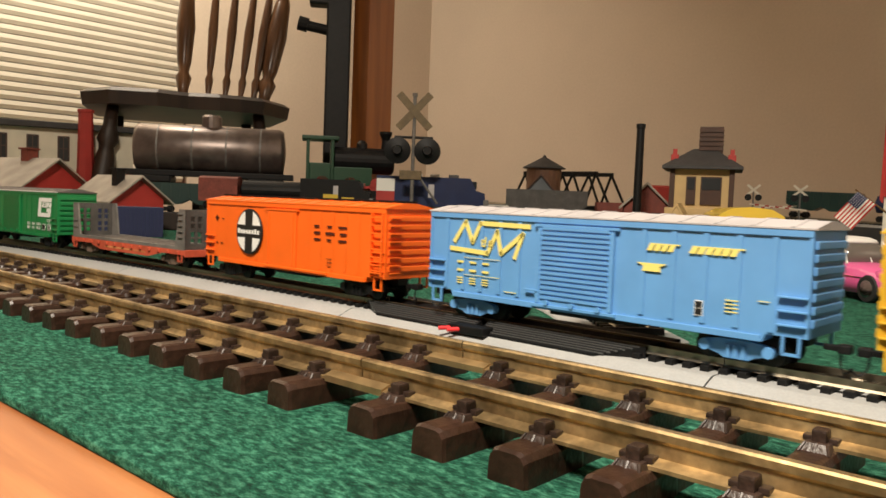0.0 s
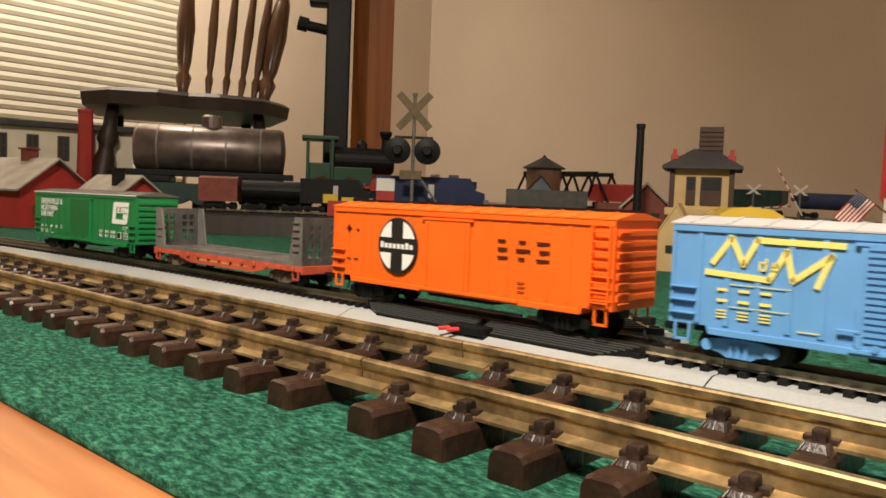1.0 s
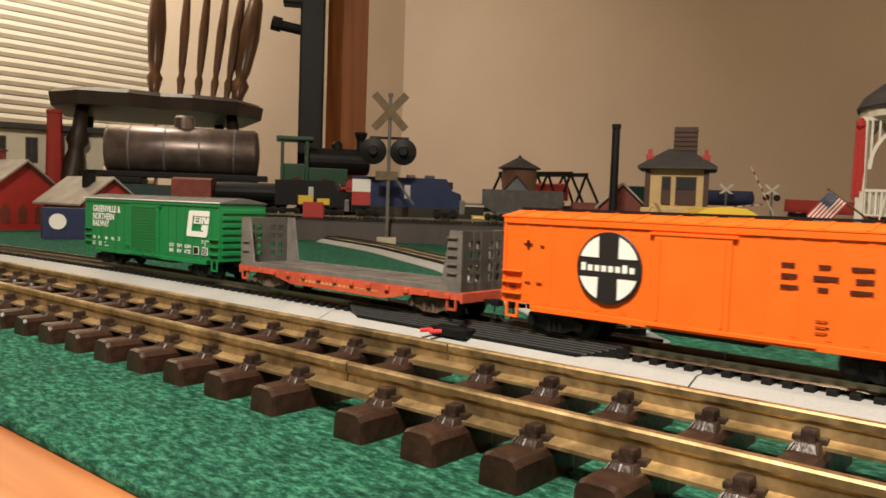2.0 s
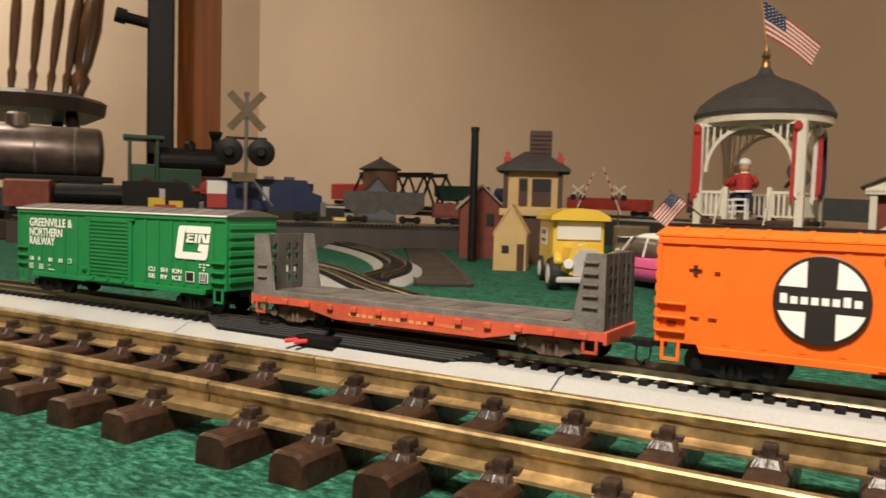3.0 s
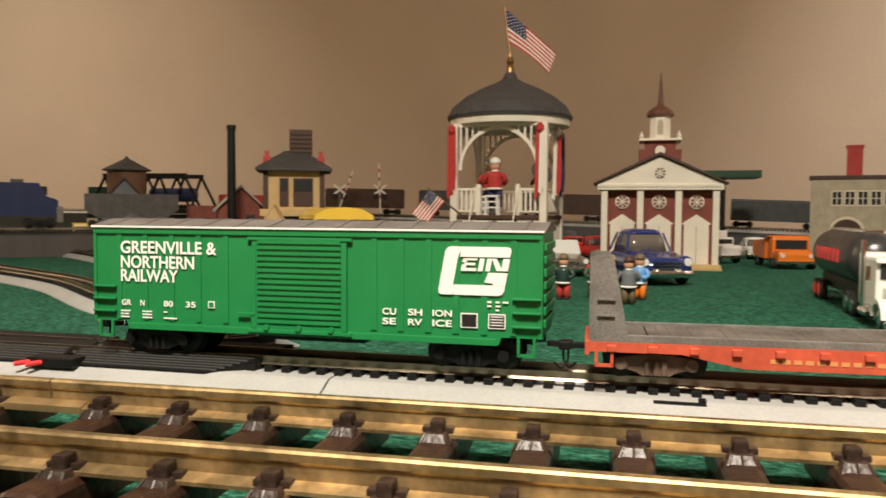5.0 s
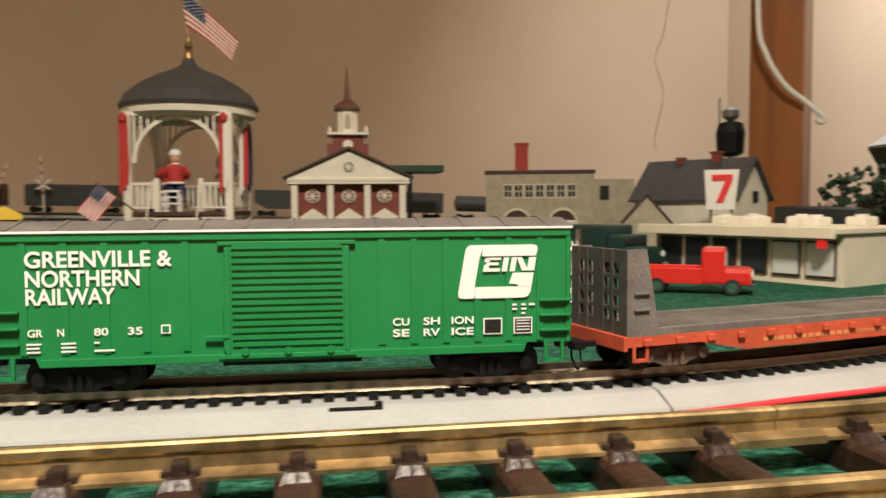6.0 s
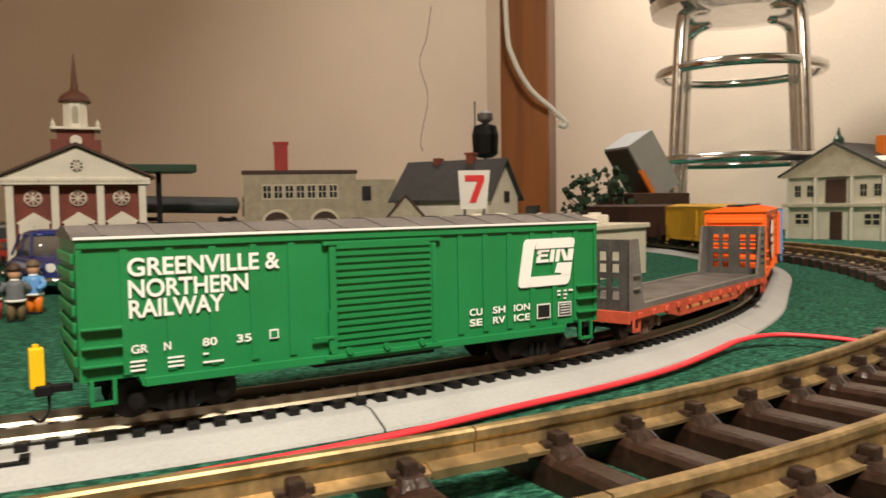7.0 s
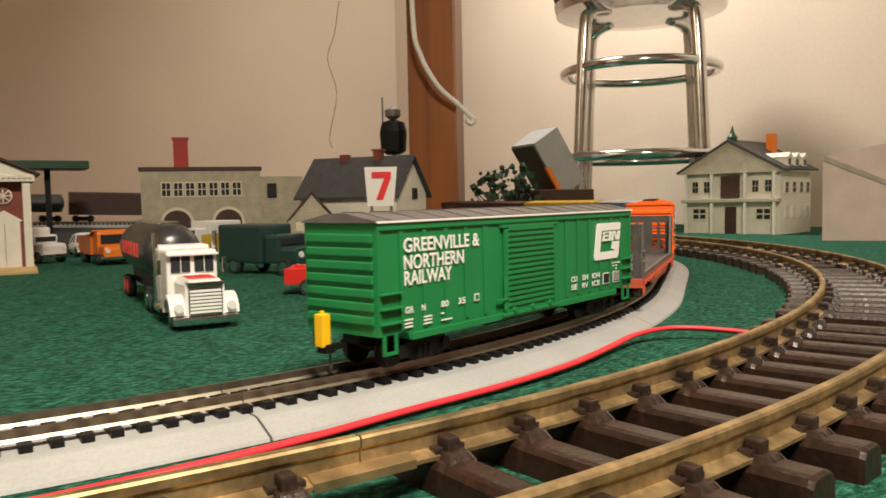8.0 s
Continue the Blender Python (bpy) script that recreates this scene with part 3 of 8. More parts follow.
def box_car(name, label, paint, roof_mat, truck_mat, rib_xs, door, plain=False):
    """A box car, 180 mm long: ribbed sides and ends, sliding door, ridged roof, sills, ladders, trucks."""
    car = thing(name, label, "freight car", group="cars of the goods train")
    H, L, W = 0.0502, 0.0900, 0.0172
    bm = bmesh.new()
    outline = [(-L, 0.0128), (-L + 0.0145, 0.0128), (-L + 0.0155, 0.0100), (-L + 0.030, 0.0098), (L - 0.030, 0.0098), (L - 0.0155, 0.0100), (L - 0.0145, 0.0128), (L, 0.0128), (L, H), (-L, H)]
    prism(bm, outline, -W, W)
    body = part("body", bm, paint, car)
    # side ribs, top and bottom rails, corner posts
    for side in (-1, 1):
        for x in rib_xs:
            bm = bmesh.new()
            d = 0.00022 if plain else 0.00048
            prism(bm, [(x - 0.0011, 0.0136), (x + 0.0011, 0.0136), (x + 0.0011, H - 0.0036), (x + 0.0008, H - 0.003), (x - 0.0008, H - 0.003), (x - 0.0011, H - 0.0036)], side * W - 0.0002, side * (W + d))
            part("rib", bm, paint, body)
        bm = bmesh.new()
        box(bm, -L, L, min(side * W, side * (W + 0.0008)), max(side * W, side * (W + 0.0008)), H - 0.0026, H - 0.0001, 0.0002)
        box(bm, -L + 0.016, L - 0.016, min(side * W, side * (W + 0.0008)), max(side * W, side * (W + 0.0008)), 0.0098, 0.0122, 0.0002)
        for x in (-L + 0.0007, L - 0.0007):
            box(bm, x - 0.0007, x + 0.0007, min(side * W, side * (W + 0.0006)), max(side * W, side * (W + 0.0006)), 0.0128, H - 0.001)
        part("side_rail", bm, paint, body)
    # corrugated ends
    for end in (-1, 1):
        for j in range(7):
            z = 0.0165 + j * 0.0045
            bm = bmesh.new()
            box(bm, min(end * L, end * (L + 0.0011)), max(end * L, end * (L + 0.0011)), -W + 0.0012, W - 0.0012, z, z + 0.0030, 0.0005)
            part("end_rib", bm, paint, body)
    # roof with cross ribs and an edge strip
    bm = bmesh.new()
    prism(bm, [(-W - 0.0010, H), (W + 0.0010, H), (W + 0.0010, H + 0.0006), (0.004, H + 0.0032), (-0.004, H + 0.0032), (-W - 0.0010, H + 0.0006)], -L - 0.001, L + 0.001, pose(0, 0, 0, 0, 0, 90))
    roof = part("roof", bm, roof_mat, car)
    for j in range(13):
        x = -L + 0.007 + j * (2 * L - 0.014) / 12
        bm = bmesh.new()
        prism(bm, [(-W - 0.0008, H + 0.0009), (-0.004, H + 0.0036), (0.004, H + 0.0036), (W + 0.0008, H + 0.0009), (W, H + 0.0004), (-W, H + 0.0004)], x - 0.0007, x + 0.0007, pose(0, 0, 0, 0, 0, 90))
        part("roof_rib", bm, roof_mat, roof)
    # sliding door with its corrugations, on both sides
    x0, x1 = door
    for side in (-1, 1):
        y = side * (W + 0.0002)
        bm = bmesh.new()
        box(bm, x0, x1, min(y, y + side * 0.0010), max(y, y + side * 0.0010), 0.0120, H - 0.0042, 0.0003)
        door_ob = part("door", bm, paint, car)
        y2 = y + side * 0.0010
        if plain:
            bm = bmesh.new()
            for xx in (x0 + 0.0025, x1 - 0.0025):
                box(bm, xx - 0.0004, xx + 0.0004, min(y2, y2 + side * 0.0006), max(y2, y2 + side * 0.0006), 0.0135, H - 0.006)
            part("door_bar", bm, paint, door_ob)
        else:
            for j in range(15):
                z = 0.0146 + j * 0.00215
                bm = bmesh.new()
                prism(bm, [(x0 + 0.0022, z), (x1 - 0.0022, z), (x1 - 0.0026, z + 0.0012), (x0 + 0.0026, z + 0.0012)], min(y2 - side * 0.0001, y2 + side * 0.0006), max(y2 - side * 0.0001, y2 + side * 0.0006))
                part("door_slat", bm, paint, door_ob)
            bm = bmesh.new()
            for xx in (x0 + 0.0008, x1 - 0.0008):
                box(bm, xx - 0.0008, xx + 0.0008, min(y2, y2 + side * 0.0005), max(y2, y2 + side * 0.0005), 0.0124, H - 0.005, 0.0002)
            box(bm, x0 - 0.006, x0 + 0.001, min(y2, y2 + side * 0.0009), max(y2, y2 + side * 0.0009), 0.0173, 0.0182, 0.0002)
            rod(bm, (x0 + 0.0, y2, 0.0135), (x0 + 0.0, y2, 0.026), 0.0006, seg=8)
            for xx in (x0 + 0.006, (x0 + x1) / 2, x1 - 0.006):
                rod(bm, (xx, y2, 0.0130), (xx, y2 + side * 0.0012, 0.0130), 0.0012, seg=10)
            part("door_hardware", bm, paint, door_ob)
        bm = bmesh.new()
        box(bm, x0 - 0.002, x1 + (0.030 if plain else 0.002), min(y, y + side * 0.0016), max(y, y + side * 0.0016), 0.0108, 0.0122, 0.0002)
        part("door_track", bm, paint, car)
        bm = bmesh.new()
        box(bm, x0 - 0.002, x1 + 0.002, min(y, y + side * 0.0014), max(y, y + side * 0.0014), H - 0.0044, H - 0.0032, 0.0002)
        part("door_track", bm, paint, car)
        # ladder rungs and stirrup steps near the corners
        for end in (-1, 1):
            n = 3
            for j in range(n):
                z = 0.0165 + j * 0.0049
                xa, xb = sorted((end * (L - 0.0004), end * (L - 0.0105)))
                bm = bmesh.new()
                box(bm, xa, xb, min(y, y + side * 0.0017), max(y, y + side * 0.0017), z, z + 0.0007, 0.0002)
                part("ladder_rung", bm, paint, body)
            bm = bmesh.new()
            xc = end * (L - 0.0055)
            for xx in (xc - 0.0028, xc + 0.0028):
                box(bm, xx - 0.0005, xx + 0.0005, min(y - side * 0.0005, y + side * 0.0004), max(y - side * 0.0005, y + side * 0.0004), 0.0068, 0.0130)
            box(bm, xc - 0.0033, xc + 0.0033, min(y - side * 0.0005, y + side * 0.0004), max(y - side * 0.0005, y + side * 0.0004), 0.0062, 0.0072)
            part("stirrup_step", bm, paint, body)
    # underframe
    bm = bmesh.new()
    box(bm, -L + 0.004, L - 0.004, -0.004, 0.004, 0.0085, 0.0128)
    box(bm, -0.022, 0.022, -0.010, 0.010, 0.0070, 0.0100)
    part("underframe", bm, BLACK_PLASTIC, car)
    for x in (-0.0640, 0.0640):
        bogie(car, x, truck_mat)
    coupler(car, -L, -1)
    coupler(car, L, 1)
    return car


def ribs(x0, x1, n):
    return [x0 + (x1 - x0) * (i + 1) / (n + 1) for i in range(n)]


CARS = {}
Y = -0.01772

# green box car, the last of the train
DOOR = (-0.0200, 0.0180)
car = CARS["green"] = box_car("box_car", "green ribbed box car with white lettering and grey roof", CAR_GREEN, ROOF_DARK, BLACK_PLASTIC, ribs(-0.090, -0.020, 5) + ribs(0.018, 0.090, 6), DOOR)
for text, z, w in (("GREENVILLE &", 0.0394, 0.0421), ("NORTHERN", 0.0336, 0.0325), ("RAILWAY", 0.0282, 0.0254)):
    lettering("lettering", text, 0.0047, -0.0775, z + 0.0006, LETTER_WHITE, car, Y, w, bold=0.022, label="white painted lettering")
for text, x, w in (("GR", -0.0773, 0.0043), ("N", -0.0689, 0.0019), ("80", -0.0585, 0.0041), ("35", -0.0488, 0.0043)):
    lettering("lettering", text, 0.0022, x, 0.0192, LETTER_WHITE, car, Y, w, bold=0.02)
for texts, z in ((("CU", "SH", "ION"), 0.0196), (("SE", "RV", "ICE"), 0.0160)):
    for text, x in zip(texts, (0.0316, 0.0414, 0.0505)):
        lettering("lettering", text, 0.0023, x, z, LETTER_WHITE, car, Y, 0.0072 if len(text) == 3 else 0.0053, bold=0.02)
bars("small_lettering", [(-0.0777, -0.0735, 0.0167, 0.0172), (-0.0777, -0.0740, 0.0155, 0.0160), (-0.0777, -0.0738, 0.0143, 0.0148), (-0.0680, -0.0637, 0.0167, 0.0172), (-0.0680, -0.0637, 0.0155, 0.0160),
                         (-0.0680, -0.0637, 0.0143, 0.0148), (-0.0585, -0.0570, 0.0167, 0.0172), (-0.0585, -0.0527, 0.0143, 0.0148), (0.0705, 0.0720, 0.0250, 0.0256), (0.0735, 0.0750, 0.0250, 0.0256),
                         (0.0705, 0.0720, 0.0236, 0.0242), (0.0735, 0.0752, 0.0236, 0.0242), (0.0735, 0.0748, 0.0222, 0.0228), (0.0760, 0.0780, 0.0250, 0.0256), (0.0580, 0.0672, 0.0107, 0.0111)], LETTER_WHITE, car, Y)
for x in (-0.0377, 0.0640, 0.0740):
    big = x > 0
    h = 0.0031 if big else 0.0014
    bars("stencil_frame", [(x - h, x + h, 0.0185 - h * 0.85, 0.0185 + h * 0.85)] if big else [(x - h, x + h, 0.0192, 0.0219)], LETTER_WHITE, car, Y)
    bars("stencil_plate", [(x - h + 0.0004, x + h - 0.0004, 0.0185 - h * 0.85 + 0.0004, 0.0185 + h * 0.85 - 0.0004)] if big else [(x - h + 0.0004, x + h - 0.0004, 0.0196, 0.0215)], LETTER_BLACK if big else CAR_GREEN, car, Y - 0.0001)
    if x > 0.07:
        bars("stencil_lines", [(x - 0.0022, x + 0.0022, 0.0170 + j * 0.0010, 0.0173 + j * 0.0010) for j in range(4)], LETTER_WHITE, car, Y - 0.0002)


def slanted(name, quads, mat, parent, y, label=""):
    """Flat raised shapes on a side from corner lists in x and z."""
    bm = bmesh.new()
    for q in quads:
        prism(bm, q, y - 0.00022, y + 0.0002)
    return part(name, bm, mat, parent, label)


def lean(x0, x1, z0, z1, k=0.22):
    return [(x0 + k * (z0 - 0.028), z0), (x1 + k * (z0 - 0.028), z0), (x1 + k * (z1 - 0.028), z1), (x0 + k * (z1 - 0.028), z1)]


# emblem: a thick slanted ring, open at its right, with small marks inside
ring_x, ring_z = 0.0658, 0.0362


def ring_point(u, v, k=0.19):
    return (ring_x + u * 0.0119 + k * v * 0.0080, ring_z + v * 0.0086)


slanted("emblem", [[ring_point(u, v) for u, v in q] for q in (
    ((-1.0, -0.80), (-0.97, -0.95), (-0.88, -1.0), (-0.50, -1.0), (-0.58, -0.55), (-0.58, 0.55), (-0.50, 1.0), (-0.86, 1.0), (-0.95, 0.96), (-1.0, 0.82)),
    ((-0.52, 0.58), (0.98, 0.58), (1.0, 0.84), (0.96, 0.96), (0.86, 1.0), (-0.52, 1.0)),
    ((-0.55, -1.0), (0.84, -1.0), (0.95, -0.95), (1.0, -0.80), (1.0, -0.58), (-0.55, -0.58)),
    ((0.62, -0.60), (1.0, -0.60), (1.0, -0.06), (0.42, -0.06), (0.36, -0.46), (0.62, -0.50)))], LETTER_WHITE, car, Y, "white slanted ring emblem")
slanted("emblem_mark", [[ring_point(u, v) for u, v in q] for q in (
    ((-0.42, 0.00), (0.04, 0.00), (0.04, 0.12), (-0.42, 0.12)), ((-0.42, 0.12), (-0.28, 0.12), (-0.28, 0.26), (-0.42, 0.26)), ((-0.36, 0.24), (-0.02, 0.24), (-0.02, 0.34), (-0.36, 0.34)), ((-0.42, 0.36), (-0.28, 0.36), (-0.28, 0.48), (-0.42, 0.48)),
    ((-0.40, 0.44), (0.02, 0.44), (0.02, 0.52), (-0.40, 0.52)), ((0.10, 0.00), (0.24, 0.00), (0.24, 0.52), (0.10, 0.52)), ((0.32, 0.00), (0.46, 0.00), (0.46, 0.52), (0.32, 0.52)), ((0.46, 0.52), (0.60, 0.52), (0.84, 0.02), (0.66, 0.02)), ((0.80, 0.02), (1.0, 0.02), (1.0, 0.52), (0.80, 0.52)))], LETTER_WHITE, car, Y)
bm = bmesh.new()
box(bm, -0.1005, -0.0968, -0.0020, 0.0020, 0.0095, 0.0205, 0.0004)
rod(bm, (-0.0987, 0, 0.0205), (-0.0987, 0, 0.0215), 0.0008)
part("end_marker", bm, YELLOW_PLASTIC, car, "yellow end-of-train marker")

for side in (-1, 1):
    bm = bmesh.new()
    box(bm, -0.0905, 0.0905, side * 0.0183 - 0.0003, side * 0.0183 + 0.0003, 0.0500, 0.0507, 0.0001)
    part("eaves_strip", bm, LETTER_WHITE, car, "thin white strip along the eaves")

# bulkhead flat car
car = CARS["flat"] = thing("bulkhead_flat_car", "faded red flat car with weathered grey bulkheads, empty", "freight car", group="cars of the goods train")
bm = bmesh.new()
prism(bm, [(-0.089, 0.0098), (-0.058, 0.0098), (-0.038, 0.0058), (0.038, 0.0058), (0.058, 0.0098), (0.089, 0.0098), (0.089, 0.0132), (-0.089, 0.0132)], -0.0176, -0.0166)
prism(bm, [(-0.089, 0.0098), (-0.058, 0.0098), (-0.038, 0.0058), (0.038, 0.0058), (0.058, 0.0098), (0.089, 0.0098), (0.089, 0.0132), (-0.089, 0.0132)], 0.0166, 0.0176)
box(bm, -0.089, 0.089, -0.0166, 0.0166, 0.0100, 0.0128)
box(bm, -0.090, -0.0885, -0.0178, 0.0178, 0.0085, 0.0135, 0.0003)
box(bm, 0.0885, 0.090, -0.0178, 0.0178, 0.0085, 0.0135, 0.0003)
part("frame", bm, FLAT_RED, car)
for side in (-1, 1):
    for i in range(13):
        x = -0.081 + i * 0.0135
        bm = bmesh.new()
        box(bm, x - 0.0016, x + 0.0016, min(side * 0.0176, side * 0.0190), max(side * 0.0176, side * 0.0190), 0.0100, 0.0124, 0.0004)
        part("stake_pocket", bm, FLAT_RED, car)
    for end in (-1, 1):
        bm = bmesh.new()
        x = end * 0.0835
        for xx in (x - 0.0026, x + 0.0026):
            box(bm, xx - 0.0005, xx + 0.0005, side * 0.0178 - 0.0004, side * 0.0178 + 0.0004, 0.0052, 0.0105)
        box(bm, x - 0.0031, x + 0.0031, side * 0.0178 - 0.0004, side * 0.0178 + 0.0004, 0.0047, 0.0058)
        part("stirrup_step", bm, FLAT_RED, car)
for i in range(36):
    x = -0.0665 + i * 0.0038
    bm = bmesh.new()
    box(bm, x - 0.00187, x + 0.00187, -0.0160, 0.0160, 0.0130, 0.0147 + 0.00006 * ((i * 7) % 3), 0.0001)
    part("deck_board", bm, DECK_WOOD, car)
for end in (-1, 1):
    xa, xb = sorted((end * 0.0688, end * 0.0872))
    bm = bmesh.new()
    box(bm, xa, xb, -0.0160, 0.0160, 0.0126, 0.0144, 0.0001)
    part("deck_plate", bm, DECK_WOOD, car)
for side in (-1, 1):
    bm = bmesh.new()
    box(bm, -0.0870, 0.0870, side * 0.0166 - 0.0007, side * 0.0166 + 0.0007, 0.0130, 0.0158, 0.0003)
    part("deck_edge", bm, GREY_STEEL, car, "worn grey sill along the deck")
for end in (-1, 1):
    x0, x1 = sorted((end * 0.0868, end * 0.0886))
    bm = bmesh.new()
    box(bm, x0 + 0.0002, x1 - 0.0002, -0.0172, 0.0172, 0.0375, 0.0425, 0.0002)
    bulkhead = part("bulkhead", bm, STEEL_DARK, car, "weathered dark grey steel bulkhead with open slots")
    for y0, y1 in ((-0.0172, -0.0125), (-0.0089, -0.0068), (-0.0032, 0.0032), (0.0068, 0.0089), (0.0125, 0.0172)):
        bm = bmesh.new()
        box(bm, x0, x1, y0, y1, 0.0132, 0.0425, 0.0002)
        part("bulkhead_post", bm, STEEL_DARK, bulkhead)
    for z0, z1 in ((0.0132, 0.0180), (0.0215, 0.0228), (0.0265, 0.0290), (0.0325, 0.0338)):
        bm = bmesh.new()
        box(bm, x0 + 0.0002, x1 - 0.0002, -0.0172, 0.0172, z0, z1)
        part("bulkhead_beam", bm, STEEL_DARK, bulkhead)
    for side in (-1, 1):
        bm = bmesh.new()
        prism(bm, [(end * 0.0886, 0.0132), (end * 0.0752, 0.0132), (end * 0.0808, 0.0425), (end * 0.0886, 0.0425)], side * 0.0160, side * 0.0174)
        part("gusset", bm, GREY_STEEL, bulkhead)
        for j in range(2 if end < 0 else 5):
            bm = bmesh.new()
            z = 0.022 + j * (0.0055 if end < 0 else 0.0042)
            box(bm, min(end * 0.0800, end * 0.0860), max(end * 0.0800, end * 0.0860), min(side * 0.0174, side * 0.0184), max(side * 0.0174, side * 0.0184), z, z + 0.0006)
            part("grab_iron", bm, GREY_STEEL, bulkhead)
bars("side_lettering", [(-0.030 + i * 0.0036, -0.0275 + i * 0.0036, 0.0080, 0.0094) for i in range(12)] + [(0.016, 0.034, 0.0082, 0.0085), (0.016, 0.034, 0.0089, 0.0092)], LETTER_GOLD, car, -0.0176, "worn gold lettering")
for x in (-0.066, 0.066):
    bogie(car, x, RUST)
coupler(car, -0.090, -1)
coupler(car, 0.090, 1)

# orange refrigerator car
car = CARS["orange"] = box_car("refrigerator_car", "bright orange refrigerator car with black and white roundel", CAR_ORANGE, CAR_ORANGE, BLACK_PLASTIC, ribs(-0.090, -0.018, 5) + ribs(0.012, 0.090, 6), (-0.018, 0.012), plain=True)
bm = bmesh.new()
box(bm, -0.090, 0.090, -0.0048, 0.0048, 0.0536, 0.0546)
part("roof_walk", bm, BLACK_PLASTIC, car, "dark roof walk")
bm = bmesh.new()
lathe(bm, [(0.0145, 0), (0.0145, 0.0006), (0.0142, 0.0008)], 40, Matrix.Translation((-0.0370, -0.01795, 0.0315)) @ pose(0, 0, 0, 90))
part("roundel", bm, LETTER_BLACK, car, "black roundel")
for sx in (-1, 1):
    for sz in (-1, 1):
        pts = [(sx * 0.0044, sz * 0.0040)] + [(sx * 0.0133 * math.cos(a), sz * 0.0133 * math.sin(a)) for a in [radians(18 + 52 * k / 8) for k in range(9)]]
        slanted("roundel_quarter", [[(-0.0370 + x, 0.0315 + z) for x, z in pts]], LETTER_WHITE, car, -0.0188)
bars("roundel_lettering", [(-0.0492 + 0.0031 * i, -0.0471 + 0.0031 * i, 0.0300, 0.0332 if i in (0, 6) else 0.0324) for i in range(8)], LETTER_WHITE, car, -0.0189, "white lettering on the roundel")
bars("side_lettering", [(-0.079, -0.0745, 0.0385, 0.0392), (-0.0775, -0.076, 0.0370, 0.0405), (-0.0705, -0.0685, 0.0380, 0.0386), (0.029, 0.0335, 0.0378, 0.0390), (0.041, 0.045, 0.0378, 0.0390), (0.051, 0.058, 0.0378, 0.0390),
                        (0.029, 0.0345, 0.0338, 0.0353), (0.0395, 0.0475, 0.0338, 0.0353), (0.0525, 0.0580, 0.0338, 0.0353), (0.029, 0.0350, 0.0302, 0.0314), (0.041, 0.0445, 0.0302, 0.0314), (0.051, 0.058, 0.0302, 0.0314),
                        (-0.010, -0.0052, 0.0385, 0.0420), (-0.009, -0.0005, 0.0272, 0.0275), (-0.009, -0.0005, 0.0262, 0.0265), (-0.078, -0.075, 0.022, 0.0225), (-0.072, -0.069, 0.022, 0.0225), (-0.086, -0.083, 0.0190, 0.0202),
                        (0.041, 0.045, 0.020, 0.0203), (0.041, 0.0455, 0.018, 0.0183), (0.041, 0.045, 0.016, 0.0163)], LETTER_MAROON, car, Y, "small dark lettering")

for end in (1,):
    for j in range(8):
        z = 0.0155 + 0.0042 * j
        xa, xb = sorted((end * 0.0885, end * 0.0800))
        bm = bmesh.new()
        box(bm, xa, xb, -0.0197, -0.0189, z, z + 0.0007, 0.0002)
        part("ladder_rung", bm, CAR_ORANGE, car)
        bm = bmesh.new()
        xa, xb = sorted((end * 0.0912, end * 0.0922))
        box(bm, xa, xb, -0.0160, -0.0080, z, z + 0.0007, 0.0002)
        part("end_rung", bm, CAR_ORANGE, car)
    for x in (0.0800, 0.0885):
        bm = bmesh.new()
        box(bm, end * x - 0.0004, end * x + 0.0004, -0.0197, -0.0172, 0.0140, 0.0478, 0.0001)
        part("ladder_stile", bm, CAR_ORANGE, car)

# blue box car
car = CARS["blue"] = box_car("box_car", "sky-blue ribbed box car with yellow lettering and pale roof", CAR_BLUE, ROOF_SILVER, CAR_BLUE, ribs(-0.090, -0.024, 5) + ribs(0.014, 0.090, 5), (-0.024, 0.014))


def strokes(name, paths, r, mat, parent, y, label=""):
    bm = bmesh.new()
    for path in paths:
        for (x0, z0), (x1, z1) in zip(path, path[1:]):
            d = Vector((x1 - x0, z1 - z0)).normalized() * r
            n = Vector((-d.y, d.x))
            prism(bm, [(x0 - d.x * 0.6 + n.x, z0 - d.y * 0.6 + n.y), (x0 - d.x * 0.6 - n.x, z0 - d.y * 0.6 - n.y), (x1 + d.x * 0.6 - n.x, z1 + d.y * 0.6 - n.y), (x1 + d.x * 0.6 + n.x, z1 + d.y * 0.6 + n.y)], y - 0.00022, y + 0.0002)
    return part(name, bm, mat, parent, label)


strokes("emblem", [[(-0.0737, 0.0366), (-0.0671, 0.0460), (-0.0624, 0.0366), (-0.0578, 0.0457), (-0.0294, 0.0454)],
                   [(-0.0759, 0.0330), (-0.0531, 0.0319), (-0.0475, 0.0425), (-0.0451, 0.0323), (-0.0329, 0.0419), (-0.0370, 0.0310)]], 0.00105, LETTER_YELLOW, car, Y, "yellow zigzag emblem")
strokes("emblem_script", [[(-0.0546, 0.0378), (-0.0565, 0.0378), (-0.0565, 0.0352), (-0.0546, 0.0352), (-0.0543, 0.0392)], [(-0.0524, 0.0365), (-0.0504, 0.0365), (-0.0504, 0.0376), (-0.0521, 0.0376), (-0.0524, 0.0352), (-0.0504, 0.0350)]],
        0.0004, LETTER_YELLOW, car, Y)
